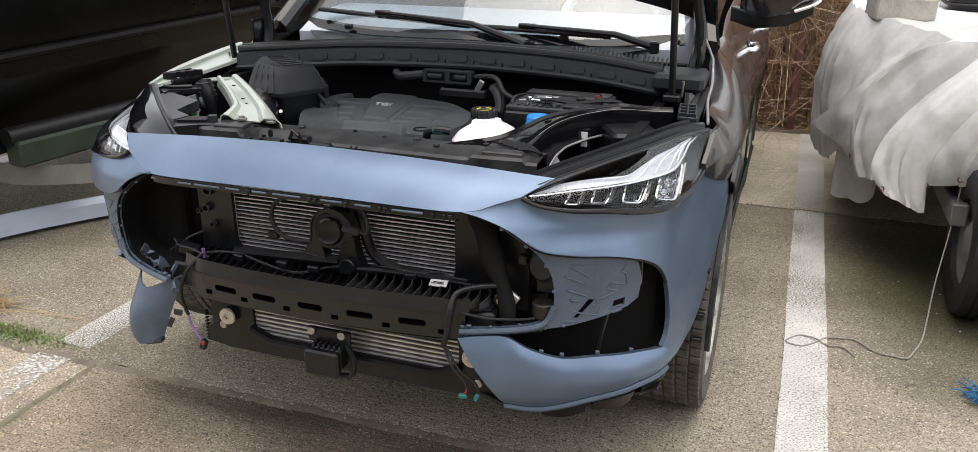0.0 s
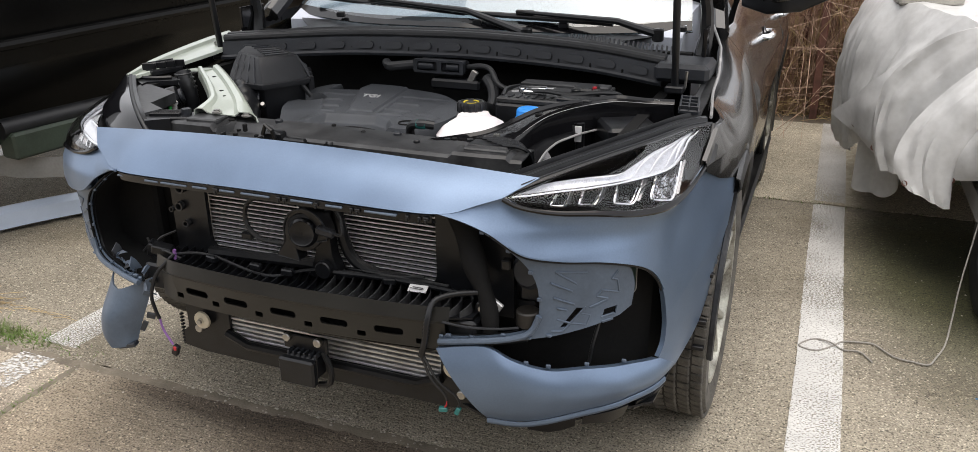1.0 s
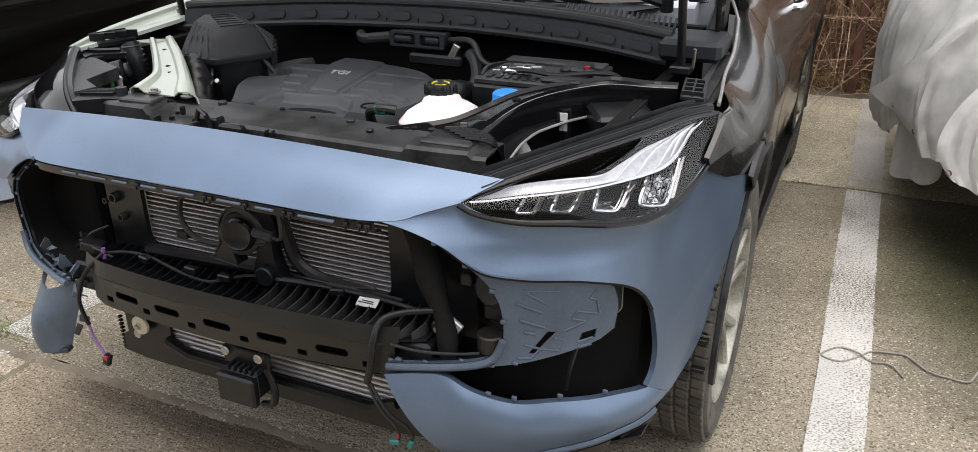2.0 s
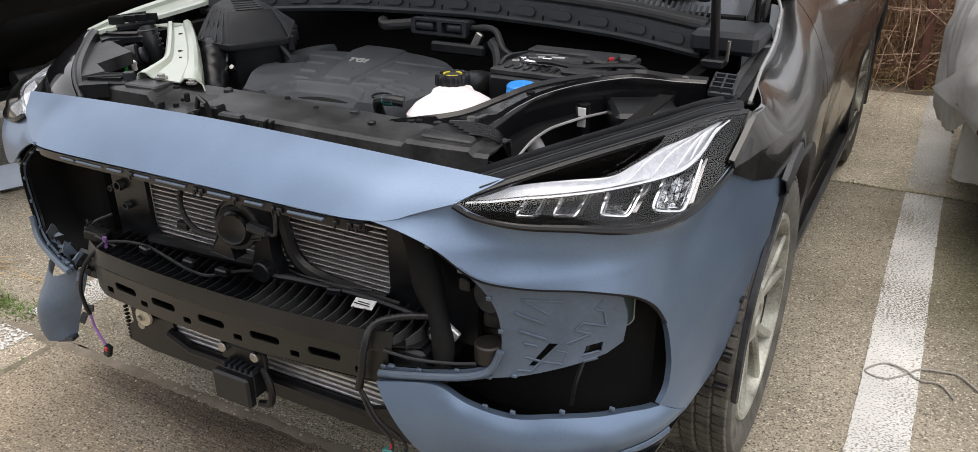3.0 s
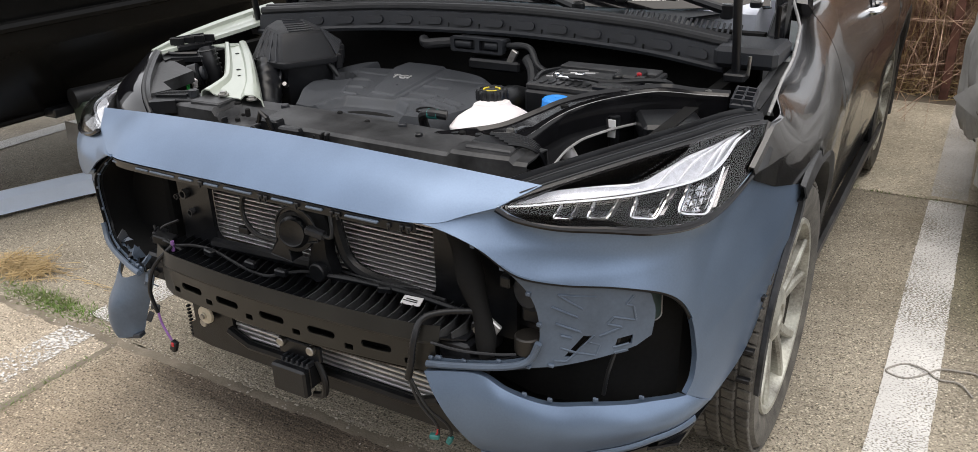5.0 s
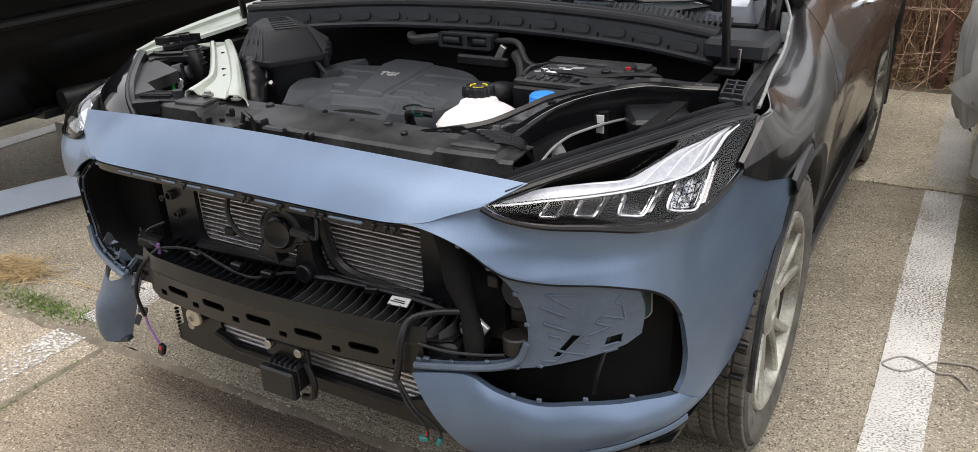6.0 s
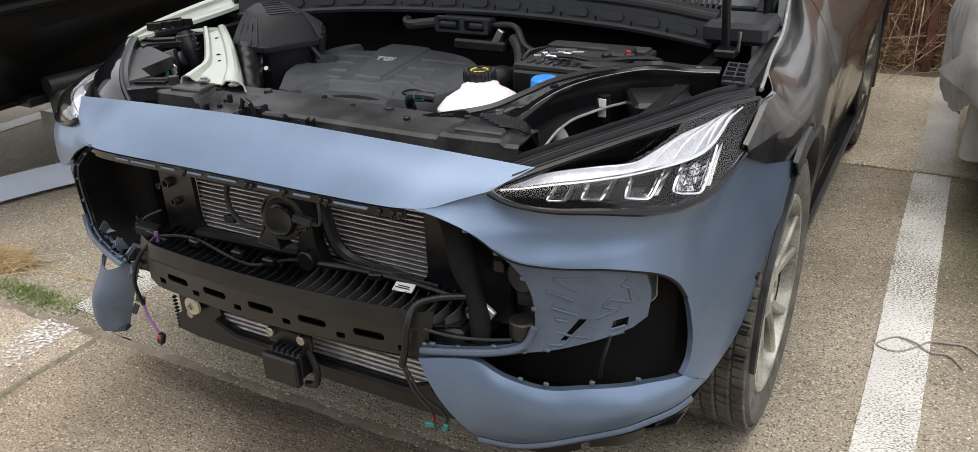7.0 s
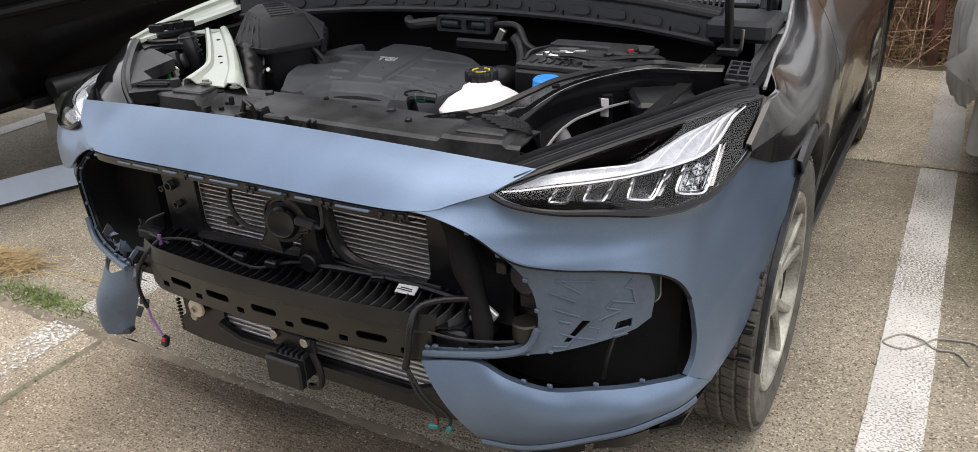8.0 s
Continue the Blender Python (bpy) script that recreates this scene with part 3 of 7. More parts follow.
# rolled lips round the fog lamp opening, and the lower lip
def flange(curve, depth, drop):
    return [[skin(s, z), skin(s, z - drop * 0.3, depth * 0.25), skin(s, z - drop, depth)] for s, z in curve]
wing.sheet(flange(wing_up, 0.022, 0.006), 0.003)
for g in (side, far_side):
    g.sheet(flange(inner, 0.012, 0.0), 0.003)
    g.sheet(flange(lowc[14:], 0.010, 0.003), -0.003)
wing.sheet([[skin(s, z - 0.001, -0.001), skin(s, z - 0.008, -0.005), skin(s, z - 0.016, -0.003), skin(s, z - 0.022, 0.02)] for s, z in wing_lo[:-5]], -0.003)
part("corner_panel", side, BLUE, bumper, "satin blue-grey painted bumper corner", 55)
part("corner_panel", far_side.mirrored(XC), BLUE, bumper, "satin blue-grey painted bumper corner", 55)
# black tube stands in for the shadow gap between bumper edge and pod
part("edge_shadow_strip", Geo().tube([skin(q, z - .0035, .007) for q, z in lowc[10:]], .0036, 8), BLACK, bumper, "black strip painting in the shadow gap under the bumper edge")
part("lower_lip", wing, BLUE, bumper, "rolled lip of the lower bumper corner", 55)
# the far wing's tone is darker than the bumper's to paint in shade
wl = spl([(-.548, .44, .552), (-.560, .42, .50), (-.566, .39, .435), (-.545, .36, .385), (-.510, .345, .352)], 24)
wm = spl([(-.480, .355, .505), (-.484, .340, .47), (-.495, .320, .43), (-.497, .318, .385), (-.488, .325, .348)], 24)
wr = spl([(-.372, .375, .550), (-.392, .372, .50), (-.425, .368, .43), (-.445, .366, .385), (-.455, .36, .352)], 24)
part("lower_wing", Geo().sheet([[Vector(q) for q in spl([p, Vector(p).lerp(Vector(m), .6) + Vector((-.006, -.012, 0)), m, Vector(m).lerp(Vector(r), .5) + Vector((.004, -.004, 0)), r], 13)] for p, m, r in zip(wl, wm, wr)], -0.004), BLUE_IN, bumper, "broken lower bumper corner hanging loose, shade put into its darker tone", 35)
for k, (c0, s0, turn) in enumerate((((-.398, .368, .437), (.022, .006, .018), (.2, .3, .5)), ((-.470, .345, .350), (.05, .022, .012), (.1, -.2, .2)), ((-.43, .37, .40), (.014, .006, .03), (0, .5, .4)))):
    part("torn_tab", Geo().box(c0, s0, .002, Euler(turn).to_matrix()), SLATE, bumper)
# crumpled shreds where the far corner broke away
rnd = random.Random(19)
for k in range(9):
    t = k / 8
    c0 = Vector((-.500 + .125 * t, .395 - .035 * t, .592 - .058 * t + .014 * math.sin(k * 2.1)))
    a = [c0 + Vector((rnd.uniform(-.024, .024), rnd.uniform(-.012, .012), rnd.uniform(-.026, .026))) for _ in range(4)]
    rows = [[a[0].lerp(a[1], v).lerp(a[3].lerp(a[2], v), w) + Vector((0, -.012 * math.sin(math.pi * w), .006 * math.sin(math.pi * v))) for v in (0, .5, 1)] for w in (0, .5, 1)]
    part("shred", Geo().sheet(rows, .003), BLUE_IN if k % 3 else SLATE, bumper, smooth=25)

# inner pod with its moulded ribs and slots
pod_out = [tuple(p) for p in uz([(.45, .834), (.525, .797), (.588, .755), (.66, .739), (.735, .729), (.785, .712)], 30)] \
    + [tuple(p) for p in uz([(.798, .69), (.804, .65), (.800, .600)], 8)] \
    + [tuple(p) for p in uz([(.78, .586), (.72, .570), (.66, .558), (.625, .554)], 10)] \
    + [tuple(p) for p in uz([(.600, .551), (.54, .543), (.42, .540)], 12)] \
    + [tuple(p) for p in uz([(.42, .553), (.50, .556), (.575, .566), (.614, .585), (.624, .625), (.617, .687), (.590, .735), (.547, .771), (.487, .812), (.452, .830)], 34)]
slot1 = [(along(u), z) for u, z in ((.666, .576), (.682, .575), (.712, .617), (.697, .620))]
slot2 = [(along(u), z) for u, z in ((.746, .588), (.772, .592), (.774, .611), (.750, .607))]
pod = Geo().plate(pod_out, [slot1, slot2], lambda s, z: skin(s, z, 0.018), lambda s, z: (skin(s, z, 0.022) - skin(s, z, 0.018)))
MOULDED = [[(0.657, 0.709), (0.696, 0.678)], [(0.657, 0.709), (0.717, 0.702)], [(0.646, 0.684), (0.688, 0.661)], [(0.652, 0.648), (0.692, 0.629)], [(0.773, 0.697), (0.762, 0.680), (0.773, 0.674), (0.777, 0.643), (0.744, 0.656), (0.734, 0.642), (0.756, 0.632), (0.722, 0.617)], [(0.714, 0.620), (0.671, 0.567), (0.649, 0.569)], [(0.659, 0.595), (0.688, 0.584), (0.717, 0.577), (0.723, 0.598), (0.706, 0.605)], [(0.659, 0.622), (0.678, 0.616)], [(0.744, 0.590), (0.768, 0.594)], [(0.746, 0.579), (0.766, 0.582)]]
for line in MOULDED:
    for (u0, z0), (u1, z1) in zip(line, line[1:]):
        pod.tube([skin(along(u0 + (u1 - u0) * t), z0 + (z1 - z0) * t, .0180) for t in (0, .5, 1)], .0021, 8)
        pod.tube([skin(along(u0 + (u1 - u0) * t + .002), z0 + (z1 - z0) * t - .003, .0185) for t in (0, .5, 1)], .0012, 6)
for k in range(9):
    s, z = spl(pod_out[-34:], 9)[k]
    pod.box(skin(s, z, 0.017), (0.010, 0.006, 0.008), 0.0015)
for k in range(7):
    s, z = spl(pod_out[46:62], 7)[k]
    pod.box(skin(s, z + 0.004, 0.016), (0.012, 0.008, 0.006), 0.0015)
podb = Geo().plate([tuple(p) for p in pod_out], [slot1, slot2], lambda s, z: skin(s, z, 0.025), lambda s, z: (skin(s, z, 0.030) - skin(s, z, 0.025)))
both("pod_back", podb, BLACK, (bumper, bumper), "black inner face of the pod")
both("fog_lamp_pod", pod, BLUE_IN, (bumper, bumper), "bare blue-grey plastic pod with moulded ribs", 40)
tunnel = Geo().sheet([[skin(q, z, .012) + Vector((0, o, 0)) for o in (0, .05, .14, .26)] for q, z in uz([(.42, .545), (.50, .550), (.575, .562), (.614, .585), (.624, .625), (.617, .687), (.590, .735), (.547, .771), (.487, .812), (.452, .830)], 30)], .003).mirrored(XC)
part("grille_tunnel", tunnel, DARK, bumper, "black inner wall of the grille opening", 40)
lowrim = Geo()
lowrim.tube([skin(s, z, 0.008) for s, z in uz([(.415, .545), (.48, .549), (.56, .556), (.605, .572), (.622, .61)], 18)], 0.007, 8)
both("lower_grille_rim", lowrim, BLUE_IN, (bumper, bumper))
# clip rail under the nose, with its teeth
rail = Geo()
rail.sheet([[(XC + p[0], p[1] + 0.003, p[2] - 0.003), (XC + p[0], p[1] + 0.006, p[2] - 0.020), (XC + p[0], p[1] + 0.026, p[2] - 0.026)] for p in low[8:-8]], 0.003)
part("grille_clip_rail", rail, BLACK, bumper, "dark clip rail under the nose")
rnd = random.Random(11)
u = -.415
k = 0
while u < .40:
    w = rnd.choice((.010, .014, .055, .075, .012, .008, .040))
    yy, zz = float(np.interp(u, [p[0] for p in low], [p[1] for p in low])), float(np.interp(u, [p[0] for p in low], [p[2] for p in low]))
    g = Geo()
    if w > .03:
        g.box((XC + u + w / 2, yy + .001, zz - .011), (w, .008, .0045), .0012)
    else:
        g.box((XC + u + w / 2, yy + .001, zz - .012), (w, .009, .009), .0012)
        g.box((XC + u + w / 2, yy - .003, zz - .0165), (w * .4, .005, .009), .0008)
    part("clip", g, BLUE_IN if w > .03 else BLACK, bumper)
    u += w + rnd.choice((.004, .010, .018))
for u, z in ((.60, .497), (.645, .487), (.72, .483), (.79, .47)):
    part("clip", Geo().box(skin(along(u), z + 0.004, 0.010), (0.010, 0.006, 0.008), 0.0015), BLUE_IN, bumper)
# dark tank and lining behind the fog lamp opening
tank = Geo()
tank.loft([[skin(along(.812 + a), .646 + b, d) for a, b in rrect(0, 0, w, h, .012, 4)] for d, w, h in ((.058, .030, .080), (.063, .044, .096), (.12, .048, .100))])
both("washer_bottle", tank, GREENISH, (car, car), "greenish translucent washer bottle behind the pod")
# pale line round the bottle's front edge
bott = Geo().tube([skin(along(.812 + a), .646 + b, .060) for a, b in rrect(0, 0, .040, .092, .012, 4)], .0016, 5, closed=True)
part("bottle_edge_line", bott, EDGE_GREY, car, "pale line round the edge of the washer bottle")
part("bottle_bracket", Geo().tube([skin(along(.802), z, .050 + .004 * math.sin(z * 90)) for z in np.linspace(.61, .69, 14)], .006, 6), BLACK, car, "black ribbed bracket beside the bottle")
part("lamp_wire", Geo().tube(spl([skin(along(.775), .60, .07), skin(along(.77), .55, .075), skin(along(.755), .50, .07), skin(along(.75), .45, .075)], 20), .0045, 6), RUBBER, car, "thin black wire hanging behind the pod")
lin = Geo()
lin.sheet([[skin(along(u), z, d) for z in (.40, .46, .55, .70, .80)] for u, d in ((.50, .22), (.60, .16), (.70, .13), (.78, .11), (.83, .09), (.858, .05), (.872, .045), (.885, .05))], 0.004)
part("inner_lining", lin, DARK, car, "black plastic wheel arch lining behind bumper")
lin2 = Geo().sheet([[skin(along(u), z, d) for z in (.575, .65, .72, .80)] for u, d in ((.50, .22), (.60, .16), (.70, .13), (.78, .11), (.83, .09), (.858, .05))], 0.004).mirrored(XC)
part("inner_lining", lin2, DARK, car, "black plastic wheel arch lining behind bumper")
tray = Geo()
tray.plate([(-.46, .95), (-.38, .60), (-.36, .46), (.40, .44), (.5, .40), (.66, .44), (.84, .60), (.86, .88), (.7, 1.4), (-.5, 1.4)], [], lambda a, b: (XC + a, b, 0.335), (0, 0, -0.006))
part("undertray", tray, BLACK, car, "black plastic tray under the engine")
deflect = Geo()
for s0, s1 in ((.60, .70), (.715, .80), (.815, .86)):
    deflect.sheet([[skin(s, .352 - lip, .01 + lip * 0.4) for lip in (0.0, .03, .045 + 0.01 * math.sin(s * 40))] for s in np.linspace(along(s0), along(s1), 10)], 0.004)
flap = Geo().sheet([[skin(s + o, z - .01, .020 + o * .25) for o in (-.015, .02, .050 - .03 * k / 13)] for k, (s, z) in enumerate(uz([(.920, .545), (.912, .50), (.899, .44), (.874, .385)], 14))], .003)
part("liner_flap", flap, BLACK, bumper, "black liner flap behind the bumper edge")
part("air_deflector", deflect, BLACK, bumper, "torn black deflector under the bumper edge")


# ---- headlights ----
UP = spl([(.540, .408, .870), (.605, .470, .892), (.69, .585, .910), (.78, .730, .923), (.84, .840, .931), (.884, .900, .930)], 44)
LOW3 = [skin(s, z, -0.001) for s, z in uz(LAMPLOW[:-1] + [(.888, .860)], 44)]


def lamp(k, b, d=0.0):
    """Point of the lamp's lens: k along it, b from the lower to the upper edge, d metres inside."""
    i = k * 43
    i0, f = min(int(i), 42), i - min(int(i), 42)
    lo = LOW3[i0].lerp(LOW3[i0 + 1], f)
    u0, u1 = Vector(UP[i0]), Vector(UP[i0 + 1])
    hi = u0.lerp(u1, f) + Vector((XC, 0, 0))
    p = lo.lerp(hi, b)
    swell = math.sin(math.pi * max(0, min(1, b))) * 0.028 * math.sin(math.pi * min(1, k * 1.02 + 0.02)) - d
    return p + Vector((0.42, -0.72, 0.55)) * swell


def lamp_curve(pts, d, n=24):
    return [lamp(min(1, max(0, k)), b, d) for k, b in spl(pts, n)]


lens_g = Geo().sheet([[lamp(k / 40, b / 12) for b in range(13)] for k in range(41)], -0.002)
house_g = Geo().sheet([[lamp(k / 30, b / 8, 0.004 if b in (0, 8) else min(0.115, 0.012 + 0.5 * (k / 30), 0.03 + 0.9 * (1 - k / 30))) for b in range(9)] for k in range(31)], -0.003)
seal_g = Geo().sheet([[lamp(k / 40, -.015, -.001), lamp(k / 40, .02, -.005), lamp(k / 40, .055, -.003), lamp(k / 40, .07, .002)] for k in range(41)], .003).tube([lamp(k / 40, 0, -0.001) for k in range(41)], 0.0050, 6)
rim_g = Geo().tube([lamp(1, b / 8, -0.001) for b in range(9)], 0.0055, 6)


def ledge(k, w, h=0.0):
    return lamp(k, 1) + Vector((-0.030 * w, 0.046 * w, 0.010 * w + h))


shelf_g = Geo().sheet([[ledge(k / 30, w, h) for w, h in ((0, 0), (.12, .004), (.25, -.008), (.55, -.006), (.62, .003), (.85, .002), (.9, -.010), (1.25, -.008), (1.3, .002), (1.5, -.004))] for k in range(31)], 0.003)
# upper white blade in three facets, and the bright line below it
blade_lo = [(.045, .72), (.101, .63), (.201, .588), (.301, .533), (.403, .52), (.514, .535), (.636, .543), (.717, .552), (.78, .60), (.829, .69), (.875, .84), (.925, .95)]
blade_hi = [(.06, .85), (.115, .955), (.197, .888), (.301, .757), (.406, .664), (.473, .66), (.546, .75), (.65, .852), (.72, .868), (.79, .876), (.892, .926), (.95, .99)]
blade_g = Geo().sheet([[p.lerp(q, t) - Vector((.42, -.72, .55)) * (0.010 * math.sin(math.pi * t)) for t in np.linspace(0, 1, 7)] for p, q in zip(lamp_curve(blade_lo, .020, 60), lamp_curve(blade_hi, .020, 60))], 0.004)
line_g = Geo().tube(lamp_curve([(.035, .70), (.101, .60), (.201, .560), (.301, .508), (.403, .495), (.514, .51), (.636, .519), (.717, .527), (.78, .577), (.829, .67), (.875, .82), (.929, .945)], .015, 60), 0.0042, 8)
RIBS = [[(.513, .545), (.605, .761), (.73, .86)], [(.598, .55), (.682, .754), (.80, .865)], [(.688, .551), (.782, .781), (.86, .895)], [(.755, .59), (.82, .80), (.89, .92)]]
MODULES = [[(.185, .27), (.245, .237), (.264, .525), (.21, .545)], [(.292, .244), (.359, .209), (.396, .485), (.315, .50)], [(.432, .221), (.527, .186), (.582, .49), (.457, .49)], [(.606, .214), (.747, .071), (.822, .52), (.662, .545)]]


def quad(c, a, b, d):
    """Point inside a lamp module's four corners."""
    k = (c[0][0] * (1 - a) + c[1][0] * a) * (1 - b) + (c[3][0] * (1 - a) + c[2][0] * a) * b
    h = (c[0][1] * (1 - a) + c[1][1] * a) * (1 - b) + (c[3][1] * (1 - a) + c[2][1] * a) * b
    return lamp(k, h, d)


FARARC = spl([(-.424, .475, .895), (-.459, .494, .922), (-.506, .531, .938), (-.565, .585, .946), (-.626, .645, .951), (-.69, .710, .955), (-.747, .771, .958)], 41)
LACQUER = mat("black_mirror_lacquer", (0.004, 0.004, 0.005), 0.05, 0.0, 0.1, 5, 200, 0.0, spec=0.6)
for sg in (1, -1):
    def mir(g):
        return g if sg > 0 else g.mirrored(XC)
    hl = part("headlight", mir(house_g), BEZEL, car, "LED headlight with clear lens and black bezel", 50)
    ln = part("lens", mir(lens_g), LENS, hl, "clear lens", 60)
    ln.visible_shadow = False
    part("seal", mir(seal_g), GLOSSBLK, hl, "glossy black lamp border")
    part("rear_rim", mir(rim_g), RUBBER, hl)
    # added dark sheet that hides the bright front edge of the fender
    part("gap_cover", mir(Geo().sheet([[lamp(1, b / 8) + Vector(o) for o in ((.003, -.004, .002), (.010, .012, .004), (.014, .036, .003))] for b in range(9)], .002)), RUBBER, hl)
    if sg > 0:
        part("upper_shelf", mir(shelf_g), BLACK, hl, "dusty black lamp housing top", 30)
    else:
        up = [Vector((XC - p[0], p[1], p[2])) for p in spl([(.516 + XC, .470, .845), (.575 + XC, .505, .884), (.666 + XC, .585, .912), (.756 + XC, .730, .928), (.80 + XC, .81, .936)], 41)]
        part("upper_shelf", Geo().sheet([[p.lerp(Vector(q), t) + Vector((0, 0, .012 * math.sin(math.pi * t))) for t in np.linspace(0, 1, 9)] for p, q in zip(up, FARARC)], 0.003), LACQUER, hl, "glossy black lamp housing top", 60)
    for w, h in ((.12, .006), (.62, .005))[:2 if sg > 0 else 0]:
        part("ledge_edge", mir(Geo().tube([ledge(k / 30, w, h) for k in range(2, 30)], .0014, 5)), GREYBLK, hl)
    part("light_guide", mir(blade_g), WHITELENS, hl, "white daytime running light blade", 40)
    part("chrome_line", mir(line_g), CHROME, hl, "bright trim line")
    for r in RIBS:
        part("blade_rib", mir(Geo().tube(lamp_curve(r, .011, 12), [.0012 + .0024 * math.sin(math.pi * k / 11) for k in range(12)], 6)), WHITELENS, hl)
    for k0 in np.linspace(.20, .60, 4):
        part("bezel_rib", mir(Geo().tube(lamp_curve([(k0, .03), (k0 + .05, .09), (k0 + .09, .10)], .03, 8), .002, 5)), BLACK, hl)
    for c in MODULES:
        big = c is MODULES[-1]
        path = spl([(.0, 1.0), (.0, .5), (.02, .14), (.12, .01), (.5, .0), (.88, .01), (.98, .14), (1.0, .5), (1.0, 1.04)], 30)
        md = part("led_module", mir(Geo().tube([quad(c, a, b, .036) for a, b in path], .0030 if not big else .0040, 6)), CHROME, hl, "chrome framed LED module", 40)
        part("inner_rim", mir(Geo().tube([quad(c, .5 + (a - .5) * .80, .12 + b * .84, .048) for a, b in path], .0018, 6)), CHROME, hl)
        part("outer_cheek", mir(Geo().sheet([[quad(c, a, b, d) for a, d in ((1.03, .036), (1.16, .030), (1.22, .036))] for b in np.linspace(.12, 1.02, 8)], .003)), SMOKED, hl, "smoked bright cheek")
        part("wall", mir(Geo().loft([[quad(c, a, b, d) for a, b in rrect(.5, .5, w, w, .18, 3)] for d, w in ((.038, 1.0), (.070, .86))], False)), SMOKED, hl)
        part("back", mir(Geo().sheet([[quad(c, a, b, .074) for a in (0, .5, 1)] for b in (0, .5, 1)], .002)), BEZEL, hl)
        n = 4 if big else 3
        for i in range(n):
            for j in range(n):
                a0, a1, b0, b1 = .08 + .84 * i / n, .08 + .84 * (i + .94) / n, .06 + .86 * j / n, .06 + .86 * (j + .94) / n
                if not big and j == n - 1:
                    continue
                ap = quad(c, a0 + (a1 - a0) * (.2 + .3 * ((i + j) % 3)), b0 + (b1 - b0) * (.25 + .25 * ((2 * i + j) % 3)), .034 if (i + 2 * j) % 2 else .046)
                base = [quad(c, a, b, .056) for a, b in ((a0, b0), (a1, b0), (a1, b1), (a0, b1))]
                part("facet", mir(Geo().add(base + [ap], [(0, 1, 4), (1, 2, 4), (2, 3, 4), (3, 0, 4), (3, 2, 1, 0)])), CHROME if (i + j) % 2 == 0 or big else SMOKED, hl, smooth=0)


# ---- engine bay ----
for c0, s0 in (((XC, 1.05, .60), (1.10, .86, .02)), ((XC - .70, 1.08, .80), (.03, .64, .28)), ((XC + .70, 1.06, .77), (.03, .66, .30)), ((XC, 1.40, .80), (1.5, .03, .42))):
    part("engine_bay_lining", Geo().box(c0, s0, 0), DARK, car, "black lining of the engine bay")

XF = spl([(-.47, .56, .890), (-.36, .530, .904), (0, .512, .912), (.40, .508, .912), (.56, .525, .910)], 120)
XR = spl([(-.47, .620, .900), (-.36, .630, .912), (0, .640, .913), (.40, .625, .912), (.56, .610, .912)], 120)


def cross_h(k):
    """Steps along the panel's top."""
    x = -.47 + 1.03 * k / 119
    return (.012 if -.47 < x < -.25 else 0) - (.018 if -.235 < x < -.115 else 0) + (.008 if .40 < x < .53 else 0)


rows = []
for k, (p, q) in enumerate(zip(XF, XR)):
    h = cross_h(k)
    rows.append([(p[0], p[1] + .006, p[2] - .085), (p[0], p[1] + .003, p[2] - .040), (p[0], p[1] - .006, p[2] - .036), (p[0], p[1] - .004, p[2] - .006 + h), (p[0], p[1] + .004, p[2] + h),
                 (p[0], p[1] * .55 + q[1] * .45, p[2] + .002 + h), (p[0], p[1] * .4 + q[1] * .6, q[2] + .004 + h * .3), (q[0], q[1], q[2]), (q[0], q[1] + .006, q[2] - .05)])
cross = part("upper_crossmember", Geo().sheet(rows, .004), DUSTY, car, "black plastic panel over the radiator", 30)
for x, y, r, m in ((-.435, .605, .008, BLACK), (-.285, .585, .011, DARK), (-.245, .59, .009, DARK), (-.121, .616, .010, GREYBLK), (.03, .63, .006, DARK), (.218, .608, .010, GREYBLK), (.13, .60, .006, DARK), (.36, .62, .007, DARK), (-.18, .555, .006, DARK), (.29, .565, .008, BLACK), (.43, .585, .009, BLACK), (.48, .60, .006, DARK)):
    part("push_clip", Geo().cyl((x, y, .90), (x, y, .9215 if m is not DARK else .919), r, n=16, bev=.002), m, cross)
for x in (-.50, -.22, -.08, .06, .20, .34, .47):
    part("web", Geo().box((x, .512 + .15 * x * x, .878), (.006, .016, .05), .001), BLACK, cross)
for x, r in ((-.245, .007), (-.105, .011), (.02, .011), (.115, .011), (.155, .012), (.30, .008), (.42, .008)):
    b = Geo().cyl((x, .520, .880), (x, .503, .878), r, n=18, bev=.002)
    b.cyl((x, .508, .879), (x, .498, .877), r * .55, n=6)
    part("bolt", b, BRASSY if x == -.245 else GREYBLK, cross, "dull dark bolt" if x != -.245 else "yellowed bolt")
for x, y in ((-.215, .575), (-.155, .585), (-.20, .540), (-.14, .545)):
    part("hole", Geo().cyl((x, y, .880), (x, y, .8975), .006, n=12), DARK, cross)
for x, y, a, b in ((-.30, .57, .09, .07), (.47, .565, .10, .07)):
    part("raised_step", Geo().box((x, y, .919), (a, b, .014), .004, Euler((0, 0, .05)).to_matrix()), DUSTY, cross)
for x in (-.06, .085, .10):
    part("latch_ear", Geo().box((x, .505, .893), (.005, .022, .036), .001, Euler((0, 0, .2)).to_matrix()), BLACK, cross)
lk = Geo()
lk.box((-.055, .505, .900), (.05, .03, .05), .004)
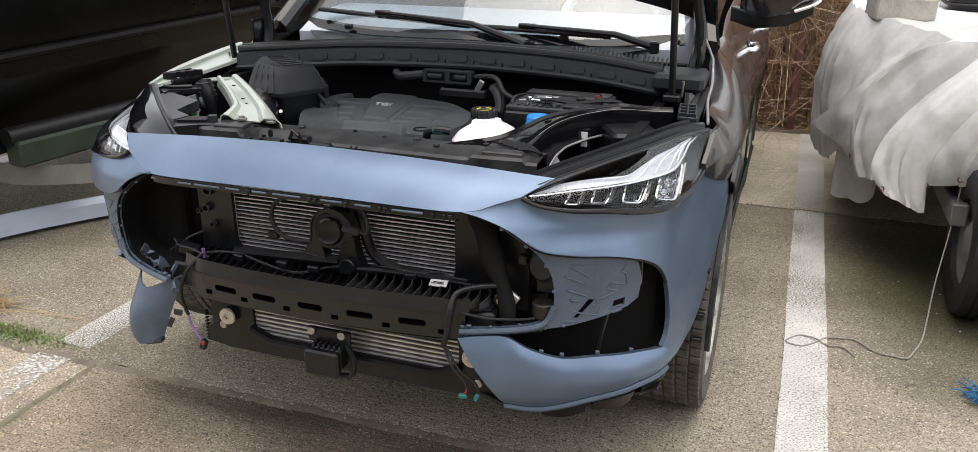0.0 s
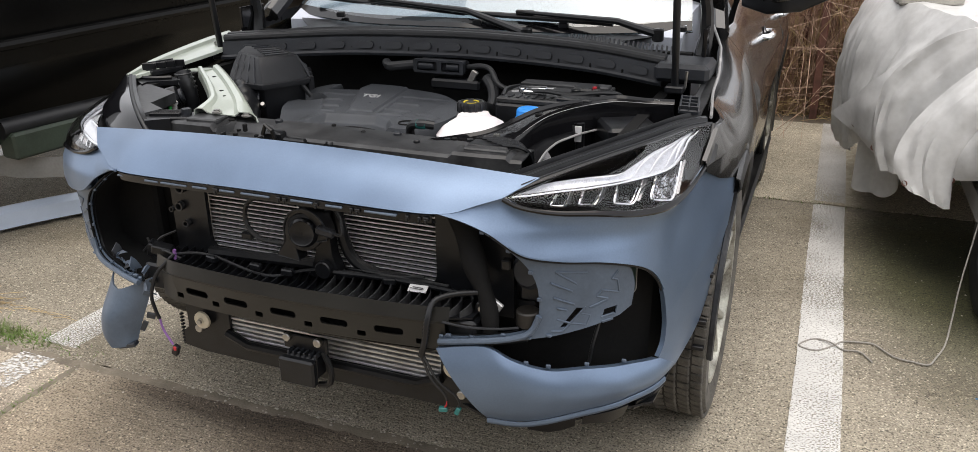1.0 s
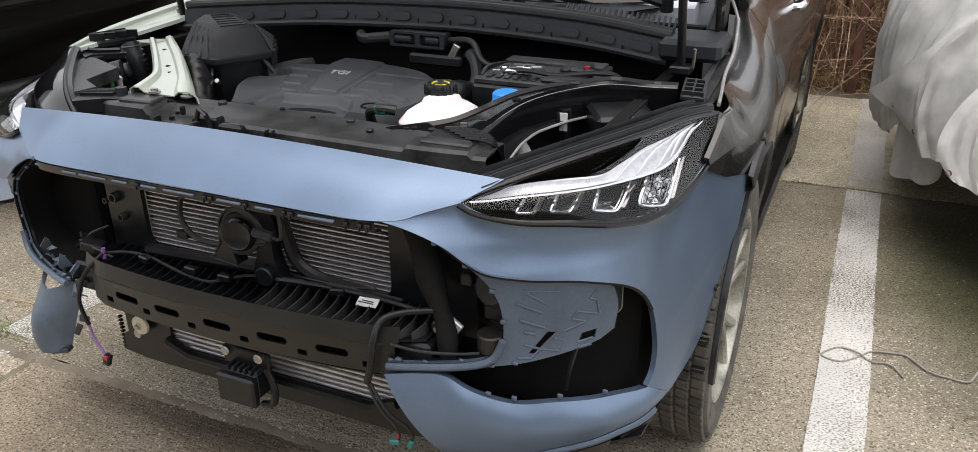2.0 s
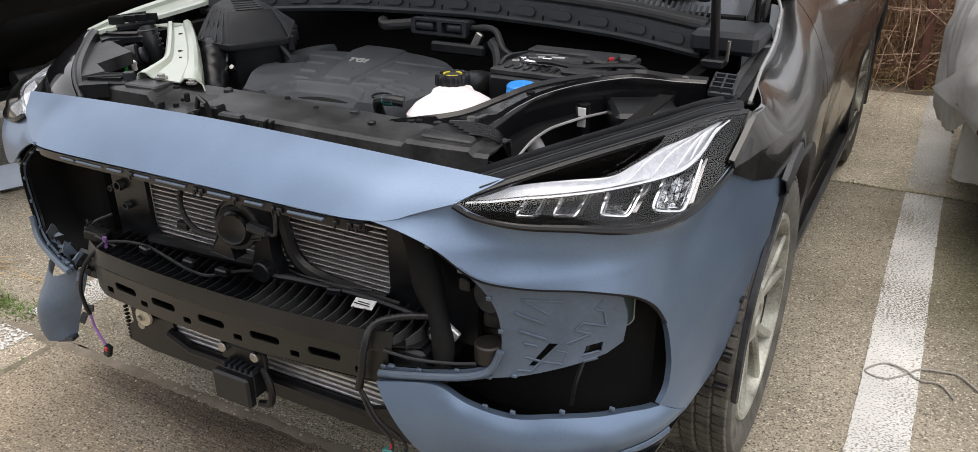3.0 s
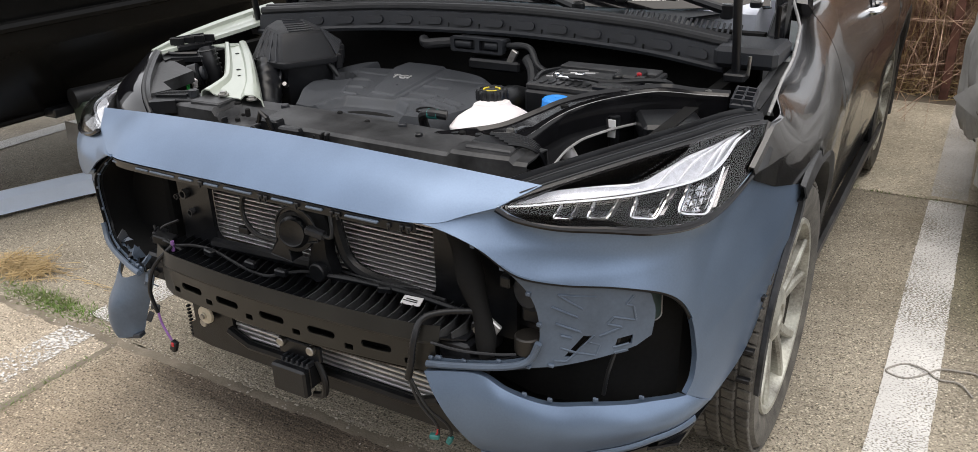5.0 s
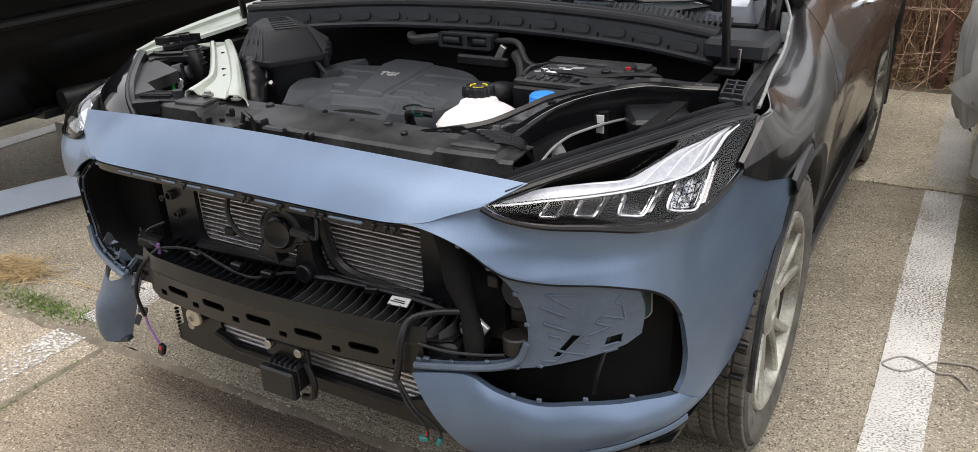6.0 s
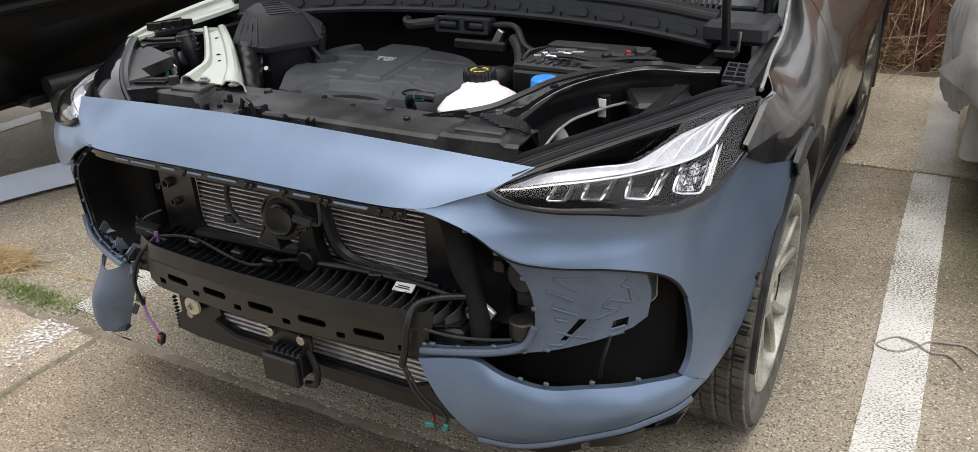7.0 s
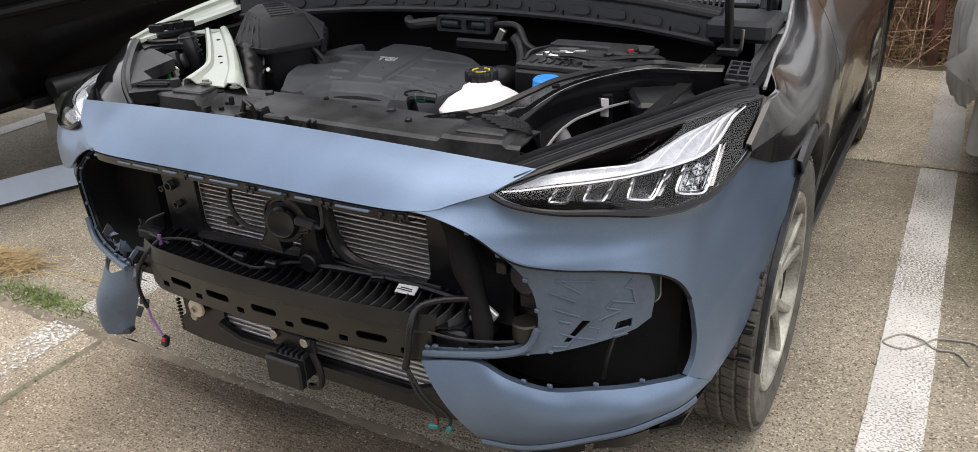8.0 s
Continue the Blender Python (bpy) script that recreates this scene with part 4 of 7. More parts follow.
lk.tube([(-.075, .485, .92), (-.06, .478, .945), (-.045, .48, .935), (-.04, .49, .90)], .005, 8)
lk.box((.01, .49, .90), (.06, .02, .035), .004)
lk.cyl((-.09, .50, .90), (-.09, .478, .90), .012, n=12, bev=.002)
part("bonnet_latch", lk, BLACK, car, "black steel bonnet latch")

# engine cover: a raised plateau with steps, falling off to its rim
cov_c = [(-.238, .768), (-.13, .752), (.0, .748), (.10, .750), (.185, .768), (.225, .88), (.218, 1.01), (.134, 1.115), (.053, 1.17), (-.093, 1.203), (-.19, 1.204), (-.29, 1.192), (-.332, 1.14), (-.340, 1.03), (-.300, .888)]
ring = spl(cov_c + [cov_c[0]], 361)[:-1]
mid = np.mean(ring, axis=0)


def sstep(x, a, b):
    t = max(0.0, min(1.0, (x - a) / (b - a)))
    return t * t * (3 - 2 * t)


def ridge(x, y, x0, y0, x1, y1, w, h):
    """Height of a soft ridge from one point to another."""
    a, b, p = Vector((x0, y0)), Vector((x1, y1)), Vector((x, y))
    t = max(0.0, min(1.0, (p - a).dot(b - a) / (b - a).length_squared))
    return h * math.exp(-((p - a.lerp(b, t)).length / w) ** 2)


def cover_z(x, y):
    z = .886 - .016 * sstep(.86 - y, 0, .09) * sstep(-.12 - x, 0, .08)
    front = float(np.interp(x, (-.150, -.124, .021, .069, .105), (.79, .842, .861, .836, .785)))
    z -= .024 * sstep(front - y, -.006, .020) * sstep(x, -.160, -.135) * sstep(.115 - x, 0, .025)
    left, right = -.147 + (1.03 - y) * .43, -.030 + (1.05 - y) * .16
    z += .005 * sstep(x - left, 0, .005) * sstep(right - x, 0, .005) * sstep(y, .884, .890)
    z -= .004 * sstep(x + .234 - (.99 - y) * .60, 0, .005) * sstep(left - x, 0, .005) * sstep(y, .856, .862) * sstep(1.07 - y, 0, .006)
    z -= .004 * sstep(x - right, .012, .017) * sstep(.135 - x, 0, .006) * sstep(y, .885, .892) * sstep(1.10 - y, 0, .006)
    for line in ((-.225, .998, -.180, 1.005), (-.190, .925, -.148, .932), (-.158, .869, -.118, .868), (.0, 1.012, .071, 1.012), (.008, .938, .083, .938), (.018, .868, .085, .880)):
        z += ridge(x, y, *line, .006, .006)
    for line in ((.093, .92, .19, .883), (.096, .889, .200, .847), (.098, .858, .185, .821)):
        z += ridge(x, y, *line, .006, .007)
    z -= .022 * sstep(.043 - math.hypot(x + .278, (y - 1.001) * .95), 0, .004)
    z -= .030 * sstep(x, -.288, -.280) * sstep(-.188 - x, 0, .008) * sstep(y - .25 * (x + .24), 1.120, 1.128)
    return z


rings = []
for sc, dz in [(1.015, -.10), (1.012, -.035), (1.0, -.014), (.99, -.005)] + [(s, 0) for s in np.linspace(.985, .01, 110)]:
    rings.append([(mid[0] + (p[0] - mid[0]) * sc, mid[1] + (p[1] - mid[1]) * sc, cover_z(mid[0] + (p[0] - mid[0]) * sc, mid[1] + (p[1] - mid[1]) * sc) + dz) for p in ring])
cover = part("engine_cover", Geo().loft(rings, False), COVER, car, "matt dark grey plastic engine cover", 40)
lipc = spl([(-.095, .785), (-.02, .800), (.06, .802)], 20)
part("lip_slot", Geo().tube([(x, y, .853) for x, y in lipc], [.004 + .010 * math.sin(math.pi * k / 19) ** .4 for k in range(20)], 10), DARK, cover, "dark slot under the lip")
for x, y, r in ((.136, .812, .019),):
    z = cover_z(x, y)
    part("cover_recess", Geo().lathe([(r + .004, -.004), (r + .004, .003), (r, .003), (r - .001, -.002), (.001, -.002)], (x, y, z), (0, 0, 1), 26), DARK, cover)
lettering("TGI", .036, Matrix.Translation((-.098, 1.040, cover_z(-.098, 1.040) + .002)) @ Euler((radians(4), 0, radians(4))).to_matrix().to_4x4(), mat("silver_print", (.42, .42, .42), .4), cover, "raised silver letters", .0015)

# coolant tank
tk = Geo()
def tank_ring(z, sx, sy, p=2.6, n=36):
    out = []
    for k in range(n):
        a = 2 * math.pi * k / n
        c, s = math.cos(a), math.sin(a)
        out.append((.347 + sx * math.copysign(abs(c) ** (2 / p), c) + 0.15 * sy * math.sin(a), .765 + sy * math.copysign(abs(s) ** (2 / p), s) + 0.2 * sx * math.cos(a), z))
    return out
tk.loft([tank_ring(z, a, b) for z, a, b in ((.79, .055, .05), (.81, .066, .062), (.884, .076, .070), (.890, .079, .073), (.895, .079, .073), (.902, .074, .068), (.915, .064, .058), (.926, .048, .046), (.933, .036, .036), (.942, .032, .032))])
cool = part("coolant_tank", tk, TANK, car, "milky white coolant expansion tank", 40)
cap = Geo().loft([[(.327 + r * q * math.cos(t), .800 + r * q * math.sin(t), .936 + h) for t, q in ((2 * math.pi * k / 84, 1.0 if k % 6 < 3 or h in (0, .027, .024) else .93) for k in range(84))] for r, h in ((.033, 0), (.0365, .003), (.0365, .021), (.034, .026), (.027, .027), (.0255, .024), (.001, .024))], False)
cp = part("cap", cap, BLACK, cool, "black ribbed cap with yellow warning print")
for k in range(3):
    a0 = radians(20 + 120 * k)
    part("print", Geo().tube([(.327 + .018 * math.cos(a0 + t), .800 + .018 * math.sin(a0 + t), .9605) for t in np.linspace(0, 1.3, 8)], .0022, 4), YELLOW, cool)
hose = Geo().tube(spl([(.268, .705, .918), (.240, .695, .922), (.212, .700, .916), (.196, .715, .897), (.192, .735, .86)], 16), .011, 10)
part("hose", hose, RUBBER, cool, "grey rubber hose")
part("hose_clip", Geo().cyl((.250, .698, .9205), (.226, .696, .920), .0118, n=14), TEAL, cool, "teal hose clamp")

# battery
bat = part("battery", Geo().box((.470, 1.085, .860), (.275, .235, .17), .008), BLACK, car, "black car battery with printed label and clamps")
part("lid", Geo().box((.470, 1.085, .9505), (.267, .227, .014), .005), DUSTY, bat, "dusty black lid")
for x, y, w, d, m in ((.40, 1.13, .05, .006, GREYPRINT), (.40, 1.155, .05, .006, WHITEPRINT), (.39, 1.09, .04, .004, GREYPRINT), (.38, 1.075, .05, .003, GREYPRINT), (.42, 1.11, .06, .004, WHITEPRINT), (.43, 1.12, .05, .003, GREYPRINT), (.38, 1.06, .06, .003, WHITEPRINT), (.52, 1.14, .04, .004, WHITEPRINT), (.45, 1.165, .018, .012, LABELBLUE), (.475, 1.165, .014, .010, WHITEPRINT), (.50, 1.165, .014, .010, RED)):
    part("print", Geo().box((x, y, .9585), (w, d, .002), 0, Euler((0, 0, .3)).to_matrix()), m, bat)
for x, y in ((.39, 1.035), (.53, 1.06)):
    g = Geo().cyl((x, y, .955), (x, y, .975), .012, n=12, bev=.002)
    g.box((x + .03, y, .964), (.06, .022, .010), .003)
    g.box((x + .055, y + .004, .968), (.02, .02, .018), .002)
    part("terminal_clamp", g, CHROME if x < .5 else BLACK, bat, "bright lead clamp" if x < .5 else "")
for k in range(6):
    part("lid_rib", Geo().box((.37 + k * .022, 1.00, .9585), (.010, .03, .004), .001), BLACK, bat)
part("lid_step", Geo().box((.470, 1.165, .960), (.25, .05, .010), .003), DUSTY, bat)
part("lid_step", Geo().box((.545, 1.02, .960), (.09, .08, .012), .003), BLACK, bat)
part("handle_strap", Geo().tube(spl([(.345, 1.0, .955), (.335, 1.06, .962), (.345, 1.14, .955)], 10), .006, 6), BLACK, bat)
part("clamp_cover", Geo().box((.545, 1.10, .965), (.06, .08, .022), .005), BLACK, bat)
part("red_knob", Geo().cyl((.575, 1.08, .965), (.575, 1.08, .98), .006), RED, bat)
part("dipstick_handle", Geo().tube([Vector((.335, 1.03, .900)) + .007 * Vector((math.cos(t), 0, math.sin(t) * 1.3)) for t in np.linspace(0, 6.28, 16)], .004, 6, closed=True), YELLOW, car, "yellow dipstick handle")
cb = Geo().tube(spl([(.41, 1.035, .965), (.46, 1.02, .972), (.52, 1.03, .965), (.60, 1.06, .97), (.64, 1.12, .95), (.64, 1.18, .88)], 20), .006, 8)
part("battery_cable", cb, RUBBER, bat)
wc = Geo().lathe([(.001, .024), (.026, .024), (.030, .020), (.031, .004), (.034, .0), (.034, -.012), (.028, -.014)], (.452, .862, .932), (0, 0, 1), 26)
fil = part("washer_filler", wc, BLUECAP, car, "bright blue screen wash cap")
part("neck", Geo().cyl((.452, .862, .80), (.452, .862, .940), .022), BLACK, fil)

# pressed struts from the crossmember to the fenders
def pressed(left, right, prof, n=36):
    """Pressed panel between two edge lines; prof of (share across, height)."""
    rows = [[Vector(p).lerp(Vector(q), a) + Vector((0, 0, h)) for a, h in prof] for p, q in zip(spl(left, n), spl(right, n))]
    return Geo().sheet(rows, .003), rows


flange_top = [(.300, .600, .912), (.345, .640, .913), (.405, .690, .918), (.448, .760, .932), (.482, .830, .944), (.535, .911, .949), (.605, .985, .950), (.650, 1.030, .948), (.720, 1.030, .946), (.790, 1.045, .944)]
flange_bot = [(.475, .575, .914), (.490, .615, .916), (.505, .665, .926), (.520, .720, .938), (.540, .790, .946), (.578, .880, .948), (.640, .965, .948), (.690, .985, .947), (.735, .990, .946), (.795, 1.010, .944)]
ag, arows = pressed(flange_top, flange_bot, [(-.03, -.05), (0, 0), (.08, .004), (.18, -.003), (.50, -.004), (.82, -.003), (.92, .004), (1.0, 0), (1.03, -.010), (1.06, -.045), (1.10, -.062), (1.30, -.064), (1.42, -.060)], 60)
arm = part("inner_strut", ag, GLOSSBLK, car, "glossy black pressed steel strut", 30)
# pale tubes paint the bright highlights along the strut's edges
for a, r0 in ((1, .0022), (7, .0030), (12, .0030)):
    part("flange_highlight", Geo().tube([r[a] for r in arows[8:]], r0, 6), EDGE_GREY, arm)
for k, (x, y, z) in enumerate(((.345, .615, .910), (.40, .620, .912), (.455, .595, .914), (.45, .66, .918), (.75, 1.015, .945))):
    part("bolt", Geo().cyl((x, y, z - .006), (x, y, z + .007), .0085, n=6).cyl((x, y, z - .006), (x, y, z), .013, n=14), BLACK if k < 3 else STEEL, arm)
for x, y, z in ((.505, .80, .946), (.62, .975, .951), (.555, .885, .950)):
    part("hole", Geo().cyl((x, y, z - .012), (x, y, z - .001), .009, n=14), DARK, arm)
wg, wrows = pressed([(-.350, .579, .935), (-.366, .629, .937), (-.384, .677, .940), (-.414, .717, .944), (-.495, .799, .957), (-.599, .898, .968)],
                    [(-.179, .600, .928), (-.200, .616, .931), (-.263, .677, .942), (-.370, .776, .957), (-.453, .847, .968), (-.523, .903, .976)],
                    [(-.02, -.026), (0, 0), (.05, .004), (.12, .004), (.20, -.005), (.30, -.007), (.66, -.007), (.74, .004), (.88, .006), (.95, .003), (1.0, -.003), (1.03, -.022)])
wb = part("inner_strut", wg, PALE, car, "pale greenish white painted steel strut", 30)
part("end_flange", Geo().plate([(-.665, .905), (-.634, .930), (-.580, .925), (-.535, .905), (-.574, .874), (-.634, .887)], [], lambda a, b: (a, b, .963 + .09 * (a + .62)), (0, 0, -.003)), PALE, wb)
for x, y, z in ((-.290, .590, .930), (-.202, .595, .927)):
    part("bolt", Geo().cyl((x, y, z), (x, y, z + .009), .008, n=6).cyl((x, y, z), (x, y, z + .004), .013, n=16), STEEL, wb)
for x, y, z, r in ((-.399, .750, .9465, .007), (-.364, .715, .9415, .004), (-.498, .844, .9605, .006)):
    part("hole", Geo().cyl((x, y, z - .004), (x, y, z + .001), r, n=12), DARK, wb)
# white hose and label behind the lamp
part("filler_pipe", Geo().tube(spl([(.488, .800, .882), (.496, .797, .872), (.510, .787, .856), (.526, .785, .835), (.54, .785, .80)], 14), .018, 12), TANK, car, "white plastic filler pipe")
pw = part("wiring_pipe", Geo().tube([(.588, .88, .78), (.588, .88, .91)], .012, 10), BLACK, car)
part("tag", Geo().box((.586, .868, .885), (.018, .003, .040), .001), WHITEPRINT, pw, "white paper tag")
part("fuse_box", Geo().box((.705, .90, .893), (.13, .13, .05), .008, Euler((0, 0, .5)).to_matrix()), BLACK, car, "black plastic box by the strut")
# fingered bracket between strut and lamp
fb = part("lamp_bracket", Geo().box((.47, .575, .918), (.10, .05, .02), .004), BLACK, car, "black ribbed lamp bracket")
for k in range(5):
    part("rib", Geo().tube(spl([(.44 + .016 * k, .60 - .01 * k, .930), (.49 + .012 * k, .605 - .012 * k, .932), (.525 + .008 * k, .625 - .012 * k, .915), (.535 + .006 * k, .65 - .012 * k, .88)], 10), .0045, 5), BLACK, fb)
turn = Euler((.10, .05, .12)).to_matrix()
hb = part("hinge_bracket", Geo().box((.838, .975, .950), (.050, .085, .012), .003, turn), GREYBLK, car, "ribbed grey bracket by the fender")
for k in range(3):
    part("rib", Geo().box(Vector((.838, .975, .960)) + turn @ Vector((-.021 + .021 * k, 0, 0)), (.004, .085, .012), .001, turn), GREYBLK, hb)
for k in range(4):
    part("rib", Geo().box(Vector((.838, .975, .960)) + turn @ Vector((0, -.038 + .025 * k, 0)), (.046, .004, .012), .001, turn), GREYBLK, hb)
part("dusty_gutter", Geo().sheet([[(XC + .800, y, z - .012), (XC + .812, y, z - .02), (XC + .838, y, z - .016)] for y, z in ((1.02, .935), (1.12, .945), (1.22, .958), (1.32, .975))], .004), DUSTY, car, "dusty black gutter along the fender")

# air box, duct and hoses
ab = Geo()


def corner_ring(pts, z, r=.09, n=3):
    """Outline with softened corners at one height."""
    out = []
    for i, p in enumerate(pts):
        a, b = Vector(pts[i - 1]), Vector(pts[(i + 1) % len(pts)])
        p = Vector(p)
        e, f = p.lerp(a, r), p.lerp(b, r)
        out += [(*(e.lerp(p, t).lerp(p.lerp(f, t), t)), z) for t in np.linspace(0, 1, n)]
    return out


RIMP = [(-.475, .865), (-.335, .845), (-.262, .975), (-.395, 1.155), (-.56, 1.06)]
TOPP = [(-.487, .945), (-.358, .872), (-.288, .965), (-.470, 1.085), (-.532, 1.035)]
grow = lambda pts, q: [tuple(Vector(p) + (Vector(p) - Vector((-.40, .98))) * q) for p in pts]
ab.loft([corner_ring(grow(RIMP, .02), .932), corner_ring(grow(RIMP, .03), .935), corner_ring(grow(RIMP, .03), .946), corner_ring(grow(RIMP, -.02), .949), corner_ring([tuple(Vector(a).lerp(Vector(b), .55)) for a, b in zip(RIMP, TOPP)], .985), corner_ring(TOPP, 1.012), corner_ring(grow(TOPP, -.08), 1.018)])
air = part("air_filter_box", ab, AIRBOX, car, "matt dark grey air filter box", 30)
part("lower_box", Geo().loft([corner_ring(grow(RIMP, -.22), .78), corner_ring(grow(RIMP, -.10), .933)]), BLACK, air, "black lower half", 30)
for k in range(9):
    t = .08 + .105 * k
    a, b = Vector(TOPP[2]).lerp(Vector(TOPP[3]), t), Vector(RIMP[2]).lerp(Vector(RIMP[3]), t)
    m_ = a.lerp(b, .45)
    part("rib", Geo().tube([(*a, 1.012), (*m_, .988), (*b, .948)], .004, 5), GREYBLK, air)
for k in range(4):
    a, b = Vector(TOPP[0]).lerp(Vector(TOPP[1]), .2 + .2 * k), Vector(RIMP[0]).lerp(Vector(RIMP[1]), .2 + .2 * k)
    part("rib", Geo().tube([(*a, 1.012), (*a.lerp(b, .45), .988), (*b, .948)], .0035, 5), GREYBLK, air)
for k in range(6):
    a, b = Vector(TOPP[2]).lerp(Vector(TOPP[3]), .1 + .15 * k), Vector(TOPP[1]).lerp(Vector(TOPP[4]), .1 + .15 * k)
    part("rib", Geo().tube([(*a.lerp(b, .2), 1.0195), (*a.lerp(b, .8), 1.0195)], .003, 5), GREYBLK, air)
for k in range(3):
    q = Vector(RIMP[2]).lerp(Vector(RIMP[3]), .12 + .3 * k)
    part("rim_clip", Geo().box((q.x + .006, q.y - .004, .930), (.02, .014, .04), .003, Euler((0, 0, .93)).to_matrix()), BLACK, air)
dpts = spl([(-.440, .915, .940), (-.424, .885, .926), (-.392, .840, .897), (-.364, .800, .860), (-.350, .780, .81)], 22)
du = Geo().tube(dpts, [.034, .036, .037, .037, .036] + [.039 if k % 3 == 0 else .036 for k in range(17)], 24)
duct = part("air_duct", du, BLACK, car, "black corrugated air intake duct")
part("hose_clamp", Geo().tube([Vector((-.395, .845, .900)) + .039 * (math.cos(t) * Vector((1, 0, 0)) + math.sin(t) * Vector((0, .62, .78))) for t in np.linspace(0, 6.28, 28)], .004, 5), GREYBLK, duct, "dark hose clamp")
sn = part("sensor", Geo().box((-.352, .900, .915), (.035, .025, .03), .004), BLACK, duct)
part("sticker", Geo().box((-.372, .915, .930), (.016, .022, .018), .002, Euler((.6, .2, .4)).to_matrix()), mat("pale_blue_sticker", (.45, .58, .66), .5), duct, "pale blue sticker")
part("wire", Geo().tube(spl([(-.36, .92, .928), (-.33, .945, .945), (-.29, .96, .935), (-.262, .975, .895)], 16), .007, 8), RUBBER, duct)
part("bolt", Geo().cyl((-.350, .862, .882), (-.345, .850, .892), .006, n=8), STEEL, duct)
# pump and pipes on the bulkhead
sol = part("vacuum_pump", Geo().box((.045, 1.215, .955), (.16, .05, .032), .006), BLACK, car, "black pump unit on the bulkhead")
part("frame", Geo().plate(rrect(.045, .955, .165, .040, .006), [rrect(.008, .955, .066, .028, .005), rrect(.085, .955, .060, .028, .005)], lambda a, b: (a, 1.180, b), (0, .02, 0)), GREYBLK, sol)
for a, b in ((-.035, .035), (.06, .12)):
    part("barrel", Geo().cyl((a + .008, 1.195, .955), (b - .008, 1.195, .955), .013, n=16, bev=.003), GREYBLK, sol)
part("hose", Geo().tube(spl([(-.04, 1.2, .955), (-.09, 1.19, .950), (-.12, 1.18, .948), (-.14, 1.2, .955)], 12), .014, 10), RUBBER, sol)
part("hose", Geo().tube(spl([(.135, 1.2, .957), (.185, 1.18, .966), (.22, 1.17, .960), (.25, 1.15, .925), (.285, 1.15, .905), (.30, 1.15, .87)], 22), .008, 10), RUBBER, sol)
part("hose", Geo().tube(spl([(.20, 1.19, .93), (.225, 1.17, .91), (.235, 1.15, .87), (.22, 1.12, .83)], 14), .017, 10), RUBBER, sol)
part("bracket", Geo().box((.155, 1.185, .930), (.02, .012, .045), .002, Euler((0, .5, 0)).to_matrix()), STEEL, sol, "bright metal bracket")
part("bracket", Geo().box((.10, 1.20, .905), (.16, .05, .03), .006), BLACK, sol)
part("pipe", Geo().tube(spl([(.27, .86, .80), (.265, .92, .862), (.26, 1.0, .872), (.25, 1.08, .85)], 16), .042, 16), BLACK, car, "black pipe beside the engine cover")
# lamp back and brackets on the far side
fl = part("lamp_carrier", Geo().plate([(-.682, .716), (-.697, .767), (-.663, .766), (-.532, .715), (-.522, .608), (-.451, .573), (-.468, .525), (-.585, .622)], [], lambda a, b: (a, b, .934 + .05 * (b - .62)), (0, 0, -.030)), DUSTY, car, "dusty black carrier behind the headlight")
part("rear_arm", Geo().plate([(-.735, .785), (-.775, .865), (-.704, .888), (-.616, .829), (-.689, .778), (-.679, .748)], [], lambda a, b: (a, b, .945), (0, 0, -.014)), BLACK, fl)
part("arm_rib", Geo().tube(spl([(-.745, .81, .949), (-.70, .805, .950), (-.65, .838, .949)], 10), .006, 6), BLACK, fl)
part("lower_step", Geo().plate([(-.508, .554), (-.450, .574), (-.385, .525), (-.43, .485)], [], lambda a, b: (a, b, .922), (0, 0, -.03)), BLACK, fl, "black lower step")
ub = part("upper_bracket", Geo().box((-.722, .888, .956), (.045, .105, .016), .003, Euler((0, 0, -.28)).to_matrix()), BLACK, fl)
for k in range(4):
    part("rib", Geo().box((-.741 + .013 * k, .850 + .026 * k, .972), (.040, .006, .022), .001, Euler((0, 0, .5)).to_matrix()), BLACK, ub)
part("rail", Geo().box((-.742, .890, .972), (.006, .10, .024), .001, Euler((0, 0, -.28)).to_matrix()), BLACK, ub)
bt_ = Geo().tube([(-.590, .822, .972), (-.580, .816, .95), (-.572, .815, .925), (-.570, .817, .895), (-.57, .82, .86)], .022, 14)
boot = part("ribbed_boot", bt_, BLACK, fl, "dusty ribbed rubber boot")
for k in range(7):
    z = .968 - .013 * k
    part("ring", Geo().tube([Vector((-.588 + .012 * min(1, k / 3), .820, z)) + .023 * Vector((math.cos(t), math.sin(t), .1 * math.cos(t))) for t in np.linspace(0, 6.28, 18)], .0028, 5), DUSTY, boot)
part("lamp_motor", Geo().cyl((-.600, .755, .905), (-.575, .775, .912), .032, n=20, bev=.004), BLACK, fl)
part("lamp_motor_cap", Geo().cyl((-.575, .775, .912), (-.565, .783, .915), .020, n=18, bev=.003), GREYBLK, fl)
part("green_tab", Geo().box((-.545, .700, .897), (.006, .010, .014), .001), mat("green_plastic", (0.02, 0.35, 0.06), .4), fl)
part("white_plug", Geo().tube(spl([(-.566, .742, .885), (-.562, .737, .898), (-.555, .732, .905), (-.548, .730, .902)], 10), .0075, 10), TANK, fl)
ek = part("edge_seal", Geo().tube([Vector(p) + Vector((.004, .004, .002)) for p in FARARC], .0055, 8), RUBBER, car, "black rubber seal along the headlight")
part("clip_rail", Geo().sheet([[Vector(p) + Vector(o) for o in ((.006, .006, .003), (.013, .012, .002), (.014, .013, -.02))] for p in FARARC[2:]], .002), BLACK, ek)
